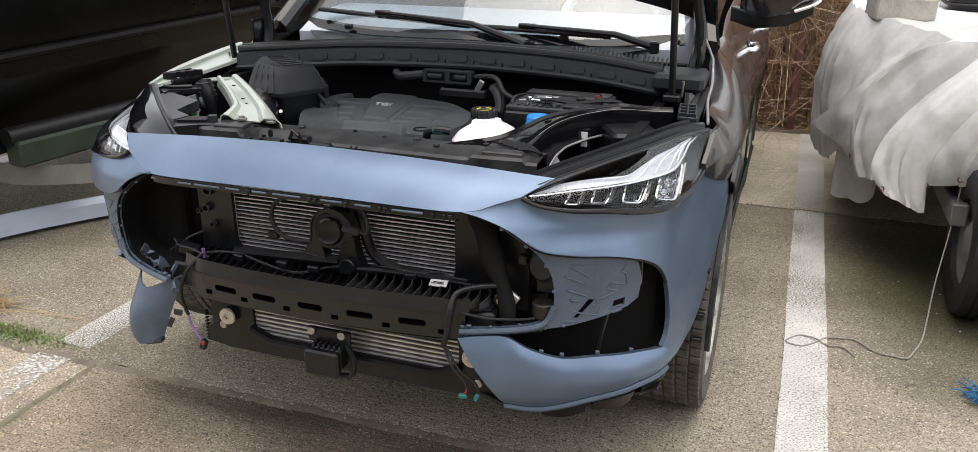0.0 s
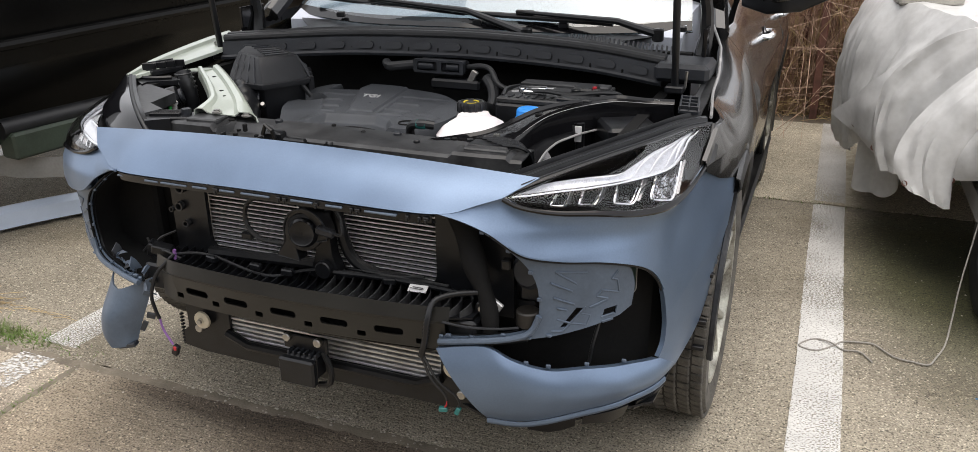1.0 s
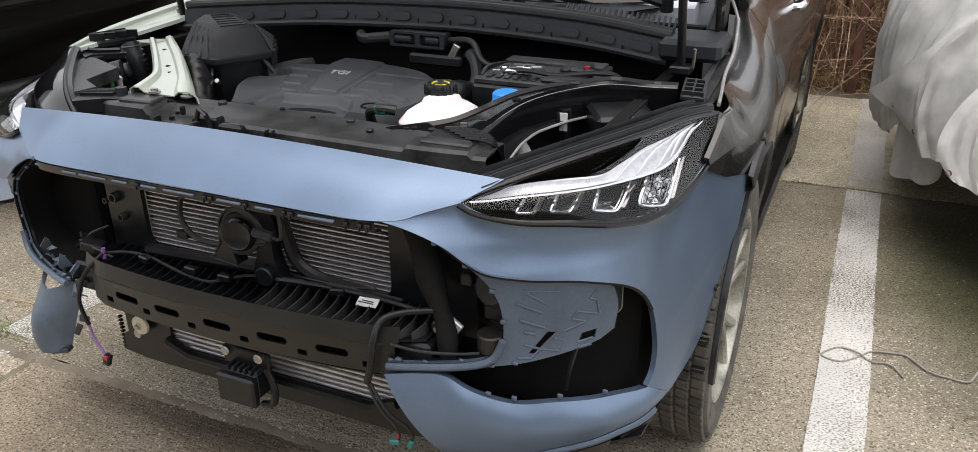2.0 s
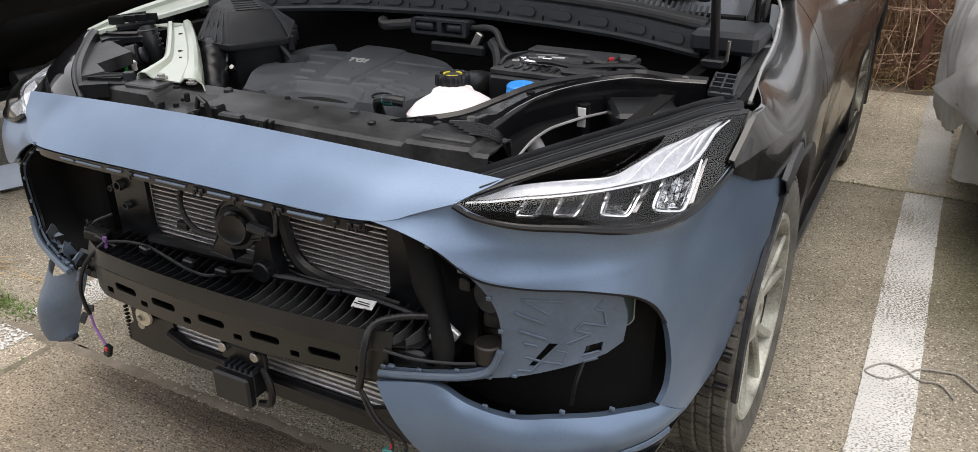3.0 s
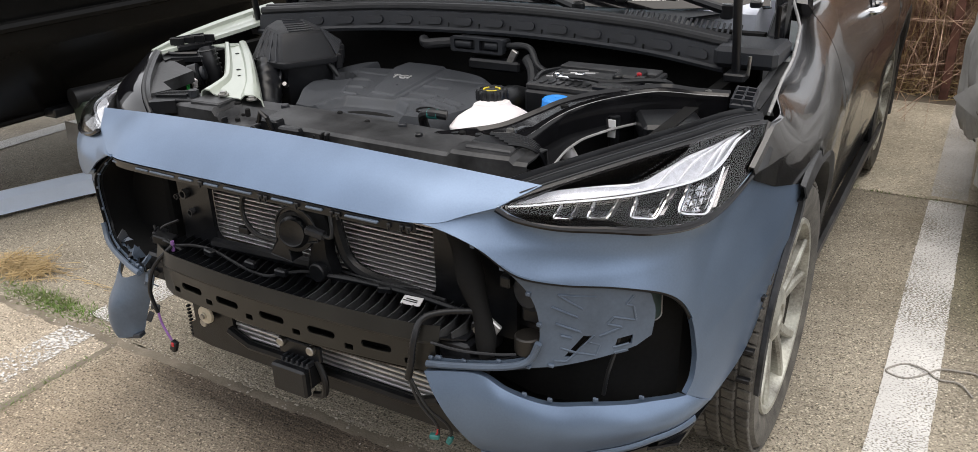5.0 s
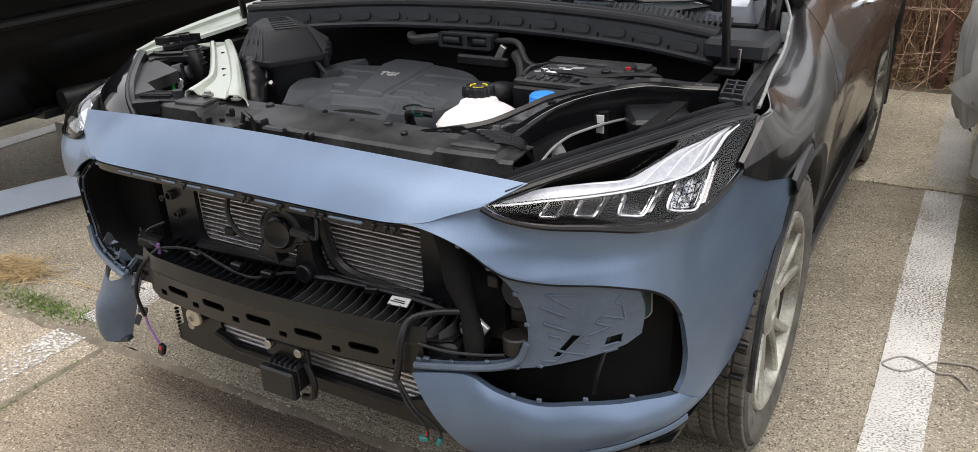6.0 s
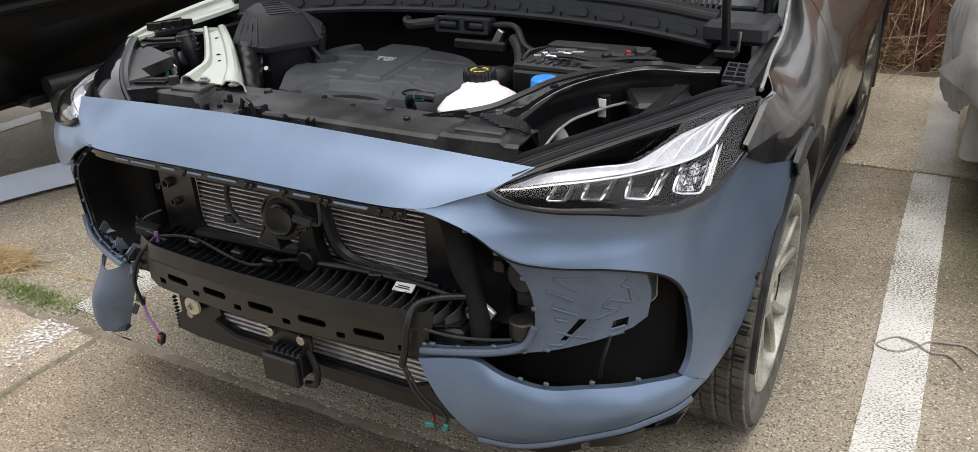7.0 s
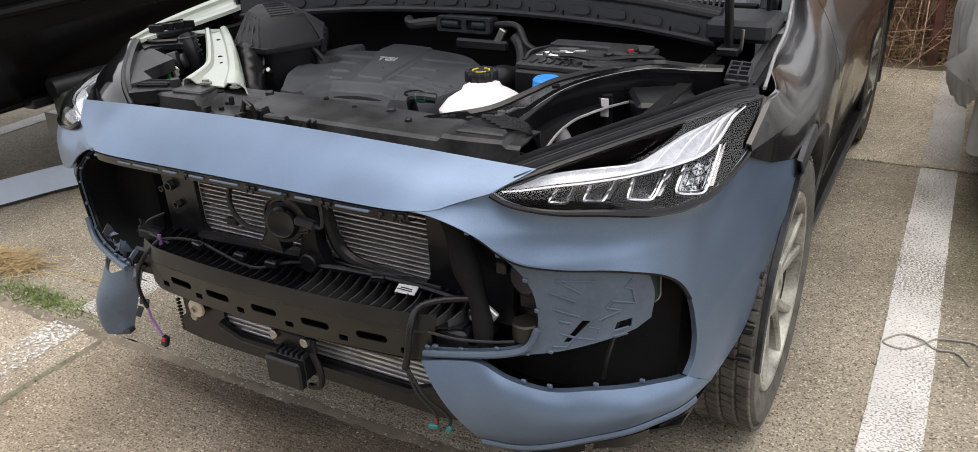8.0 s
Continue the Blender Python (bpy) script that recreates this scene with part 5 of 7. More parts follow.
rs = part("rubber_stop", Geo().box((-.455, .575, .925), (.12, .06, .014), .004, Euler((0, 0, .35)).to_matrix()), BLACK, car, "black bump stop on the crossmember")
part("bolt", Geo().cyl((-.425, .585, .93), (-.425, .585, .948), .013, n=6), GREYBLK, rs)
for k in range(4):
    part("rib", Geo().box((-.47, .555 + .013 * k, .934), (.08, .004, .01), .001, Euler((0, 0, .35)).to_matrix()), BLACK, rs)

# where these units sit on their mounts
for ob, at in ((rs, (.052, -.012, -.010)), (sol, (.012, 0, .008)), (bat, (.004, -.038, -.012)), (fil, (.014, -.025, -.008))):
    ob.location = ob.location + Vector(at)


# ---- behind the grille opening ----
rad = part("radiator", Geo().box((.052, .520, .715), (.66, .030, .24), .004), DARK, car, "silver finned radiator in a black frame")
for k in range(19):
    z = .608 + k * .0112
    part("fin", Geo().box((.052, .499, z), (.645, .014, .0030), .0008), ALU, rad)
for x in (-.278, .382):
    part("end_tank", Geo().box((x, .505, .715), (.022, .035, .24), .004), ALU if x > 0 else STEEL, rad)
fr = Geo()
fr.plate([(-.375, .555), (.56, .555), (.56, .86), (-.375, .86)], [rrect(.052, .715, .64, .225, .03)], lambda a, b: (a, .478, b), (0, .012, 0))
frame_ob = part("radiator_frame", fr, BLACK, car, "black plastic frame round the radiator")
for x, z, r in ((-.335, .76, .014), (-.345, .71, .012), (-.33, .665, .009), (-.37, .70, .007), (-.36, .79, .006)):
    part("boss", Geo().lathe([(r, 0), (r, .016), (r * .7, .016), (r * .6, .004), (.001, .004)], (x, .480, z), (0, -1, 0), 18), DUSTY, frame_ob)
post = Geo().loft([[(x - w, y, z), (x + w, y, z), (x + w, y + .03, z), (x - w, y + .03, z)] for x, y, z, w in ((.105, .430, .60, .045), (.10, .435, .66, .022), (.098, .440, .74, .016), (.095, .42, .80, .022), (.09, .40, .86, .03))])
part("centre_post", post, BLACK, car, "black post in front of the radiator")
part("post_boss", Geo().cyl((.105, .435, .625), (.105, .415, .625), .022, n=18, bev=.003), BLACK, frame_ob)
for pts in ([(.12, .47, .78), (.135, .468, .70), (.16, .466, .645), (.22, .466, .618), (.37, .466, .607)], [(-.26, .466, .600), (-.10, .466, .607), (.08, .466, .615)]):
    part("rim_bar", Geo().tube(spl(pts, 24), .014, 8), BLACK, frame_ob)
hn = Geo().lathe([(.001, .002), (.026, .002), (.029, 0), (.032, .004), (.036, .012), (.044, .014), (.0455, .018), (.0455, .030), (.041, .040), (.030, .044), (.001, .046)], (.066, .385, .738), (-.25, 1, -.12), 32)
horn = part("horn", hn, BLACK, car, "round black signal horn")
mouth = [(.058 * math.cos(t), .058 * math.sin(t)) for t in np.linspace(radians(-10), radians(190), 22)] + [(-.060, -.03), (-.082, -.066), (-.022, -.072), (-.030, -.035)]
part("trumpet", Geo().plate([(.064 + a, .733 + b) for a, b in mouth], [], lambda a, b: (a, .405 + .25 * (.74 - b) * (b < .74) * -.2, b), (0, .035, 0)), BLACK, horn, "curved horn trumpet", 30)
part("mouth_lip", Geo().tube([(.064 + a, .403, .733 + b) for a, b in mouth], .0025, 6, closed=True), GREYBLK, horn)
part("plug", Geo().box((.125, .395, .748), (.045, .020, .018), .004, Euler((0, .25, .2)).to_matrix()), GREYBLK, horn, "grey connector plug")
part("wire", Geo().tube(spl([(.148, .395, .745), (.17, .39, .748), (.165, .40, .77), (.14, .42, .79), (.11, .42, .80)], 16), .004, 6), RUBBER, horn)
part("wire", Geo().tube(spl([(.04, .41, .80), (-.06, .43, .80), (-.12, .44, .77), (-.13, .44, .72), (-.09, .43, .69), (-.03, .42, .69), (.02, .41, .70)], 26), .006, 8), RUBBER, horn)
part("wire_clip", Geo().box((-.125, .435, .688), (.03, .015, .016), .002), BLACK, horn)

# air guide over the beam, with its slats
ag2 = Geo()
def beam_y(x):
    return .298 + .022 * ((x - .05) / .35) ** 2 + .30 * max(0, -.285 - x) + .25 * max(0, x - .42)
ag2.sheet([[(x, beam_y(x) + .008, .606), (x, beam_y(x) + .05, .604), (x, .468, .592)] for x in np.linspace(-.36, .50, 30)], .004)
guide = part("air_guide", ag2, BLACK, car, "black slatted air guide above the beam")
for k in range(34):
    x = -.335 + k * .0245
    y0, y1 = beam_y(x) + .010, .462
    h = 0.012 if x < .12 else .026
    part("slat", Geo().sheet([[(x + .014 * math.sin(t * 5), y0 + (y1 - y0) * t, .606 + h * (.5 + .5 * math.sin(math.pi * min(1, t * 1.2)))), (x + .014 * math.sin(t * 5), y0 + (y1 - y0) * t, .600)] for t in np.linspace(0, 1, 9)], .0025), BLACK if x < .12 else DUSTY, guide)
part("rib_rail", Geo().tube([(x, .425 - .02 * ((x - .3) / .2) ** 2, .632) for x in np.linspace(.10, .46, 12)], .006, 6), BLACK, guide)
lb = part("paper_label", Geo().box((.352, .400, .6335), (.044, .022, .003), .0005, Euler((.35, 0, .1)).to_matrix()), WHITEPRINT, guide, "white printed sticker")
for k in range(3):
    part("print", Geo().box((.352, .393 + .007 * k, .6365), (.034 - .008 * k, .002, .001), 0), BLACK, guide)
part("wiring_loom", Geo().tube(spl([(-.29, .36, .636), (-.25, .372, .640), (-.20, .385, .634), (-.13, .38, .622), (-.07, .372, .616), (-.01, .37, .618), (.06, .40, .632), (.14, .415, .634), (.26, .425, .638), (.36, .425, .640), (.42, .42, .642)], 60), .0038, 7), RUBBER, guide, "black taped wiring loom")
for x in (-.20, -.07, .02, .16, .27):
    part("connector", Geo().box((x, .378 if x < .1 else .42, .630), (.032, .016, .016), .003, Euler((0, 0, x)).to_matrix()), BLACK, guide)

# impact beam
def bent(a, b):
    return (a, beam_y(a), b)
xs = np.linspace(-.335, .445, 34)
out = [(float(x), .530 + .004 * math.sin(x * 3)) for x in xs] + [(float(x), .598) for x in xs[::-1]]
slots = [rrect(x, .566, .070, .017, .008) for x in (-.205, -.085, .050, .184, .318)]
slots += [rrect(x, .549, .021, .013, .003) for x in (-.262, -.147, -.018, .117, .252, .392)]
beam = part("impact_beam", Geo().plate(out, slots, bent, (0, .004, 0)), OLIVE, car, "black painted steel impact beam with slots", 30)
part("upper_flange", Geo().sheet([[(x, beam_y(x) + .006, .634), (x, beam_y(x) - .004, .604), (x, beam_y(x), .598)] for x in np.linspace(-.345, .455, 34)], .003), OLIVE, beam)
part("groove", Geo().tube([(x, beam_y(x) - .002, .601) for x in np.linspace(-.34, .45, 30)], .003, 6), GREYBLK, beam)
part("back_wall", Geo().sheet([[(x, beam_y(x) + .055, .60), (x, beam_y(x) + .055, .53)] for x in np.linspace(-.33, .44, 20)], .004), DARK, beam)
part("bottom_wall", Geo().sheet([[(x, beam_y(x) + .002, .530), (x, beam_y(x) + .055, .530)] for x in np.linspace(-.33, .44, 20)], .003), OLIVE, beam)
for sg in (1, -1):
    ex = .055 + sg * .42
    part("beam_mount", Geo().box((ex, .42, .565), (.07, .14, .07), .006), BLACK, beam)
    part("stay_rod", Geo().tube(spl([(ex, .34, .555), (ex + sg * .06, .37, .548), (ex + sg * .13, .42, .545)], 10), .007, 8), OLIVE, beam)
# looms and plugs hanging at the sides
lw = part("corrugated_loom", Geo().tube(spl([(.53, .40, .655), (.46, .36, .655), (.425, .330, .645), (.42, .305, .61), (.415, .298, .56), (.405, .300, .525)], 60), [.0062 + .0016 * (k % 2) for k in range(60)], 10), BLACK, car, "black corrugated cable loom", 60)
part("wire", Geo().tube(spl([(.405, .30, .525), (.425, .303, .47), (.452, .312, .43), (.455, .320, .40), (.448, .321, .390)], 24), .003, 6), RUBBER, lw)
part("wire", Geo().tube(spl([(.41, .30, .525), (.44, .306, .465), (.474, .318, .43), (.482, .325, .405), (.478, .325, .396)], 24), .003, 6), RUBBER, lw)
part("red_wire", Geo().tube(spl([(.456, .316, .412), (.453, .318, .400), (.448, .320, .392)], 8), .0022, 6), RED, lw)
part("plug", Geo().box((.444, .320, .386), (.020, .012, .011), .002, Euler((0, 0, .3)).to_matrix()), TEAL, lw, "teal connector plug")
part("plug", Geo().box((.477, .325, .386), (.011, .011, .020), .002, Euler((0, .4, 0)).to_matrix()), TEAL, lw, "teal connector plug")
lw2 = part("hanging_loom", Geo().tube(spl([(-.288, .352, .640), (-.30, .335, .625), (-.325, .315, .59), (-.335, .300, .54), (-.325, .296, .50), (-.318, .297, .48)], 30), .0048, 8), BLACK, car, "black taped cable hanging beside the beam")
part("purple_tape", Geo().tube([(-.290, .350, .625), (-.288, .350, .650)], .0045, 8), PURPLE, lw2, "purple tape")
part("wire", Geo().tube(spl([(-.318, .297, .48), (-.312, .296, .455), (-.300, .295, .435), (-.285, .294, .415)], 14), .003, 6), PURPLE, lw2)
part("plug", Geo().box((-.278, .293, .402), (.018, .014, .030), .003, Euler((0, .4, 0)).to_matrix()), BLACK, lw2)
part("red_tab", Geo().box((-.274, .286, .410), (.008, .004, .010), .001), RED, lw2)
# dark hoses at the near end of the radiator
part("cooler_hose", Geo().tube(spl([(.43, .47, .84), (.455, .455, .77), (.49, .43, .69), (.525, .41, .62), (.535, .40, .56), (.53, .40, .52)], 30), [.034 + .003 * math.sin(k * .6) - .0007 * k for k in range(30)], 14), DARK, car, "black rubber cooler hose")
part("side_panel", Geo().plate([(.395, .60), (.60, .57), (.62, .80), (.45, .86), (.395, .84)], [rrect(.575, .60, .03, .02, .006)], lambda a, b: (a, .505, b), (0, .008, 0)), BLACK, car, "black side panel beside the radiator")
fs = part("signal_horn", Geo().lathe([(.001, 0), (.030, .001), (.034, .006), (.040, .010), (.040, .045), (.034, .052), (.001, .054)], (.600, .440, .690), (.25, 1, -.10), 28), GREYBLK, car, "round dark horn behind the pod")
part("bracket", Geo().box((.62, .46, .645), (.07, .02, .05), .006), BLACK, fs)
part("plug", Geo().box((.555, .45, .70), (.022, .022, .024), .003), BLACK, fs)
part("brown_reservoir", Geo().cyl((.612, .425, .575), (.612, .425, .612), .026, n=18, bev=.003), mat("brown_rubber", (.012, .010, .008), .5), car, "dull brown rubber buffer")
part("pipe_line", Geo().tube(spl([(.445, .345, .590), (.50, .36, .580), (.56, .385, .575), (.60, .40, .578)], 16), .003, 8), GREYBLK, car, "thin dull metal pipe")
bs_ = part("pipe_clamp", Geo().cyl((.512, .425, .606), (.512, .405, .606), .016, n=16, bev=.003), BLACK, car, "black bolt boss")
part("bolt", Geo().cyl((.512, .408, .606), (.512, .400, .606), .007, n=6), STEEL, bs_)
part("bracket", Geo().box((.53, .42, .615), (.05, .01, .03), .003, Euler((0, .6, 0)).to_matrix()), ALU, bs_)
bl = part("far_side_duct", Geo().box((-.56, .53, .66), (.20, .04, .30), .02), DARK, car, "black duct beside the radiator")

for pts, r in (([(-.30, .40, .60), (-.34, .39, .62), (-.38, .41, .60), (-.42, .43, .61), (-.46, .44, .58)], .004), ([(-.33, .43, .66), (-.37, .41, .64), (-.40, .42, .60), (-.44, .44, .62)], .003), ([(.14, .46, .62), (.20, .44, .63), (.28, .45, .625), (.36, .44, .64)], .0025)):
    part("thin_wire", Geo().tube(spl(pts, 20), r, 6), RUBBER, car, "thin black wire")
for c0, s0 in (((-.36, .405, .615), (.05, .03, .025)), ((-.41, .43, .60), (.03, .03, .04))):
    part("connector", Geo().box(c0, s0, .003, Euler((.2, .3, .4)).to_matrix()), BLACK, car, "small black wire connector")

# lower support with charge air cooler
sup = Geo().plate([(-.30, .335), (-.372, .345), (-.365, .385), (-.345, .40), (-.345, .47), (-.27, .50), (.50, .50), (.53, .40), (.50, .345), (.40, .330)], [rrect(.09, .442, .60, .108, .03, 6)], lambda a, b: (a, .385, b), (0, .010, 0))
support = part("lower_support", sup, BLACK, car, "black lower radiator support panel")
part("lower_rim", Geo().tube([(x, .378, .384 + .02 * max(0, abs(x - .09) - .24) / .05) for x in np.linspace(-.215, .395, 20)], .012, 8), BLACK, support)
ic = part("charge_air_cooler", Geo().box((.09, .425, .442), (.62, .03, .125), .003), DARK, car, "silver charge air cooler with wide fins")
for k in range(9):
    part("fin", Geo().box((.09, .404, .392 + k * .0132), (.61, .02, .0068), .002), ALU, ic)
for x, z in ((-.283, .438), (.428, .447)):
    g = Geo().lathe([(.001, .012), (.008, .012), (.009, .008), (.023, .006), (.024, 0)], (x, .372, z), (0, -1, 0), 26)
    bs = part("bush", g, mat("cream_washer", (.62, .56, .44), .5), support, "cream coloured washer")
    part("bolt", Geo().cyl((x, .362, z), (x, .354, z), .007, n=6), STEEL, support)
for x, z in ((-.302, .408), (.445, .378)):
    part("bolt", Geo().cyl((x, .385, z), (x, .370, z), .011, n=16, bev=.002), STEEL, support)
for k in range(9):
    part("tooth", Geo().box((-.368, .388, .352 + k * .010), (.008, .010, .005), .001), BLACK, support)
# radar sensor on its bracket
rd = part("radar_sensor", Geo().box((.052, .318, .395), (.098, .022, .070), .006), BLACK, car, "black radar sensor on a steel bracket")
part("body", Geo().box((.056, .348, .402), (.085, .045, .060), .005), BLACK, rd)
part("bracket", Geo().box((.057, .352, .455), (.12, .012, .040), .004), BLACK, rd)
for k in range(6):
    part("cooling_fin", Geo().box((.022 + k * .015, .345, .436), (.006, .04, .012), .001), GREYBLK, rd)
for x in (.012, .098):
    part("bolt", Geo().cyl((x, .35, .468), (x, .335, .468), .011, n=16, bev=.002), STEEL, rd)
part("wire", Geo().tube(spl([(.105, .35, .44), (.125, .345, .40), (.12, .345, .36), (.09, .345, .35)], 14), .008, 8), BLACK, rd)

# where the front units sit on their mounts
for ob, at in ((beam, (0, .025, -.016)), (guide, (0, .020, -.014)), (lw, (0, .020, -.012)), (lw2, (0, .020, -.012)), (support, (.008, .045, -.014)), (ic, (.008, .045, -.014)), (rd, (.006, .030, -.012)), (horn, (.012, 0, -.012))):
    ob.location = ob.location + Vector(at)

# ---- cowl, screen and bonnet ----
seal_pts = spl([(-.70, 1.15, 1.005), (-.61, 1.165, 1.012), (-.30, 1.245, 1.028), (0, 1.275, 1.034), (.22, 1.28, 1.033), (.50, 1.275, 1.020), (.72, 1.25, .998)], 60)
seal = part("cowl_seal", Geo().tube([(p[0], p[1] + .01, p[2] + .008) for p in seal_pts], .013, 10), RUBBER, car, "black rubber cowl seal")
part("bead", Geo().tube([(p[0], p[1] + .030, p[2] + .016) for p in seal_pts], .010, 8), RUBBER, seal)
cw = Geo().sheet([[(p[0], p[1] + .04, p[2] + .006), (p[0], p[1] - .004, p[2] - .004), (p[0], p[1] - .012, p[2] - .045), (p[0], p[1] - .020, p[2] - .052)] for p in seal_pts], .003)
cowlf = part("cowl_front", cw, GREYBLK, car, "dark grey plastic cowl front with pads")
for k in range(3, 56, 4):
    p, q = seal_pts[k], seal_pts[k + 2]
    def on_cowl(a, b, p=p, q=q):
        return (p[0] + (q[0] - p[0]) * a, p[1] + (q[1] - p[1]) * a - .0125 - .008 * (1 - b), p[2] + (q[2] - p[2]) * a - .040 + .034 * b)
    part("pad", Geo().plate(rrect(.5, .45, 1.2, .62, .25, 4), [], on_cowl, (0, .006, 0)), GREYBLK, cowlf)
    part("notch", Geo().box((p[0] - .022, p[1] - .012, p[2] - .040), (.004, .008, .02), .001), DARK, cowlf)
part("lower_rail", Geo().tube([(p[0], p[1] - .018, p[2] - .050) for p in seal_pts], .008, 6), GREYBLK, cowlf)
scr_lo = spl([(-.72, 1.56, 1.048), (-.40, 1.46, 1.038), (0, 1.42, 1.044), (.40, 1.46, 1.038), (.72, 1.56, 1.048)], 40)
cp_g = Geo().sheet([[(p[0] * .98, p[1] + .03, p[2] + .012), (XC * .5 + q[0] * .75, (p[1] + q[1]) / 2 + .03, (p[2] + q[2]) / 2 + .004), (XC + q[0], q[1] + .02, q[2] - .004)] for p, q in zip(spl(seal_pts, 40), scr_lo)], .003)
cowlp = part("cowl_panel", cp_g, BLACK, car, "black plastic cowl panel below the windscreen")
for k in range(22):
    part("grille_slot", Geo().box((.42 + k * .014, 1.345 + .002 * k, 1.042 - .0014 * k), (.006, .05, .006), .001, Euler((.4, 0, .1)).to_matrix()), GREYBLK, cowlp)
scr_hi = spl([(-.56, 2.30, 1.56), (0, 2.20, 1.60), (.56, 2.30, 1.56)], 40)
ws = Geo().sheet([[(XC + p[0] + (q[0] - p[0]) * t, p[1] + (q[1] - p[1]) * t - .05 * math.sin(math.pi * t) * (1 - (p[0] / .8) ** 2), p[2] + (q[2] - p[2]) * t + .045 * math.sin(math.pi * t)) for t in np.linspace(0, 1, 10)] for p, q in zip(scr_lo, scr_hi)], .004)
wso = part("windscreen", ws, SCREEN, car, "tinted windscreen reflecting the grey sky", 60)
wso.visible_shadow = False
part("black_border", Geo().sheet([[(XC + p[0], p[1] - .002, p[2] + .003), (XC + p[0] * .99, p[1] + .03, p[2] + .028)] for p in scr_lo], .002), GLOSSBLK, wso, "black ceramic border")
for tip, base, piv in (((-.62, 1.56, 1.110), (.02, 1.475, 1.085), (.26, 1.40, 1.040)), ((.00, 1.475, 1.088), (.52, 1.455, 1.075), (.66, 1.45, 1.050))):
    bl_ = Geo().tube(spl([tip, [(a + b) / 2 for a, b in zip(tip, base)], base], 16), .009, 8)
    wp = part("wiper", bl_, RUBBER, car, "black windscreen wiper with rubber blade")
    t0 = Vector(tip).lerp(Vector(base), .45)
    part("arm", Geo().tube([t0 + Vector((0, -.012, .016)), Vector(base) + Vector((.02, -.03, .012)), Vector(piv)], [.006, .010, .014], 8), BLACK, wp)
    part("clip", Geo().box(t0 + Vector((0, -.004, .014)), (.06, .02, .016), .004), BLACK, wp)
    part("pivot_cap", Geo().cyl(Vector(piv) + Vector((0, 0, -.02)), Vector(piv) + Vector((0, 0, .018)), .018, n=16, bev=.004), BLACK, wp)
for x in (-.45, .08, .36, .72):
    part("washer_jet", Geo().box((x, 1.43 + .1 * abs(x), 1.062), (.03, .02, .018), .005), BLACK, cowlp)
# bonnet, standing open
bon = Geo()
ang = radians(58)
def bonnet(a, b):
    """a across, b from the hinge edge to the nose."""
    y = 1.50 - .10 * (1 - (a / .80) ** 2) - b * math.cos(ang) * .98 - .04 * (a / .8) ** 2
    return Vector((XC + a, y, 1.13 + .13 * (1 - (a / .80) ** 2) + b * math.sin(ang)))
bon.sheet([[bonnet(a, b) for b in np.linspace(0, .98 - .12 * (a / .8) ** 2, 12)] for a in [-.82 + 1.64 * k / 30 for k in range(31)]], .025)
bonn = part("bonnet", bon, GREYCAR, car, "open dark grey bonnet", 50)
part("inner_liner", Geo().sheet([[bonnet(a, b) + Vector((0, .035, -.03)) for b in np.linspace(.08, .85, 8)] for a in [-.70 + 1.4 * k / 20 for k in range(21)]], .012), VELVET, bonn, "black felt bonnet liner")
for sg in (1, -1):
    u = XC + sg * .745
    gs = part("gas_strut", Geo().cyl((u, 1.16, .955), (u - sg * .01, 1.10, 1.40), .010, n=12), BLACK, car, "black bonnet gas strut")
    part("rod", Geo().cyl((u - sg * .01, 1.10, 1.40), (u - sg * .015, 1.05, 1.62), .005), CHROME, gs)
    part("foot", Geo().box((u, 1.165, .952), (.05, .05, .02), .004), BLACK, gs)
    part("bright_pin", Geo().cyl((u + sg * .025, 1.17, .955), (u + sg * .028, 1.165, 1.0), .004), STEEL, gs)
    hg = part("bonnet_hinge", Geo().tube([(XC + sg * .775, 1.40, 1.0), (XC + sg * .782, 1.42, 1.06), (XC + sg * .78, 1.41, 1.13), (XC + sg * .765, 1.39, 1.22)], [.022, .02, .018, .016], 8), BLACK, car, "black steel bonnet hinge")
    part("hinge_plate", Geo().box((XC + sg * .79, 1.40, 1.02), (.012, .13, .14), .004), GLOSSBLK, hg)
part("drain_corner", Geo().box((.775, 1.28, .985), (.15, .16, .05), .015), GREYBLK, car, "grey plastic cowl corner piece")

# ---- body sides ----
def body_u(z, y):
    """Half width of the body at that height and distance back."""
    w = .944 - (1.05 * (z - .74) ** 2 if z > .74 else .22 * (.74 - z) ** 2)
    w += .010 * math.exp(-((y - FW) / .38) ** 2) * math.exp(-((z - .74) / .16) ** 2) + .012 * math.exp(-((y - RW) / .4) ** 2)
    door = max(0, min(1, (y - 1.55) / .15)) * max(0, min(1, (3.3 - y) / .15))
    q = max(0.0, min(1.0, (y - 1.3) / 1.1))
    w -= .040 * q * q * (3 - 2 * q)
    return w + door * (.010 * math.exp(-((z - .83) / .045) ** 2) - .016 * math.exp(-((z - .55) / .11) ** 2)) - .03 * max(0, y - 3.5)


LIP = np.array(spl([(.884, .895, .930), (.868, 1.03, .934), (.850, 1.18, .944), (.845, 1.31, .970), (.832, 1.42, 1.008), (.822, 1.50, 1.03), (.815, 1.62, 1.045)], 80))


def belt(y):
    """Top line of the body side: the bonnet gap, then the window sill."""
    return float(np.interp(y, LIP[:, 1], LIP[:, 2])) if y < 1.62 else 1.045 + .035 * (y - 1.62)


FW, RW, RA = 1.195, 3.50, .425
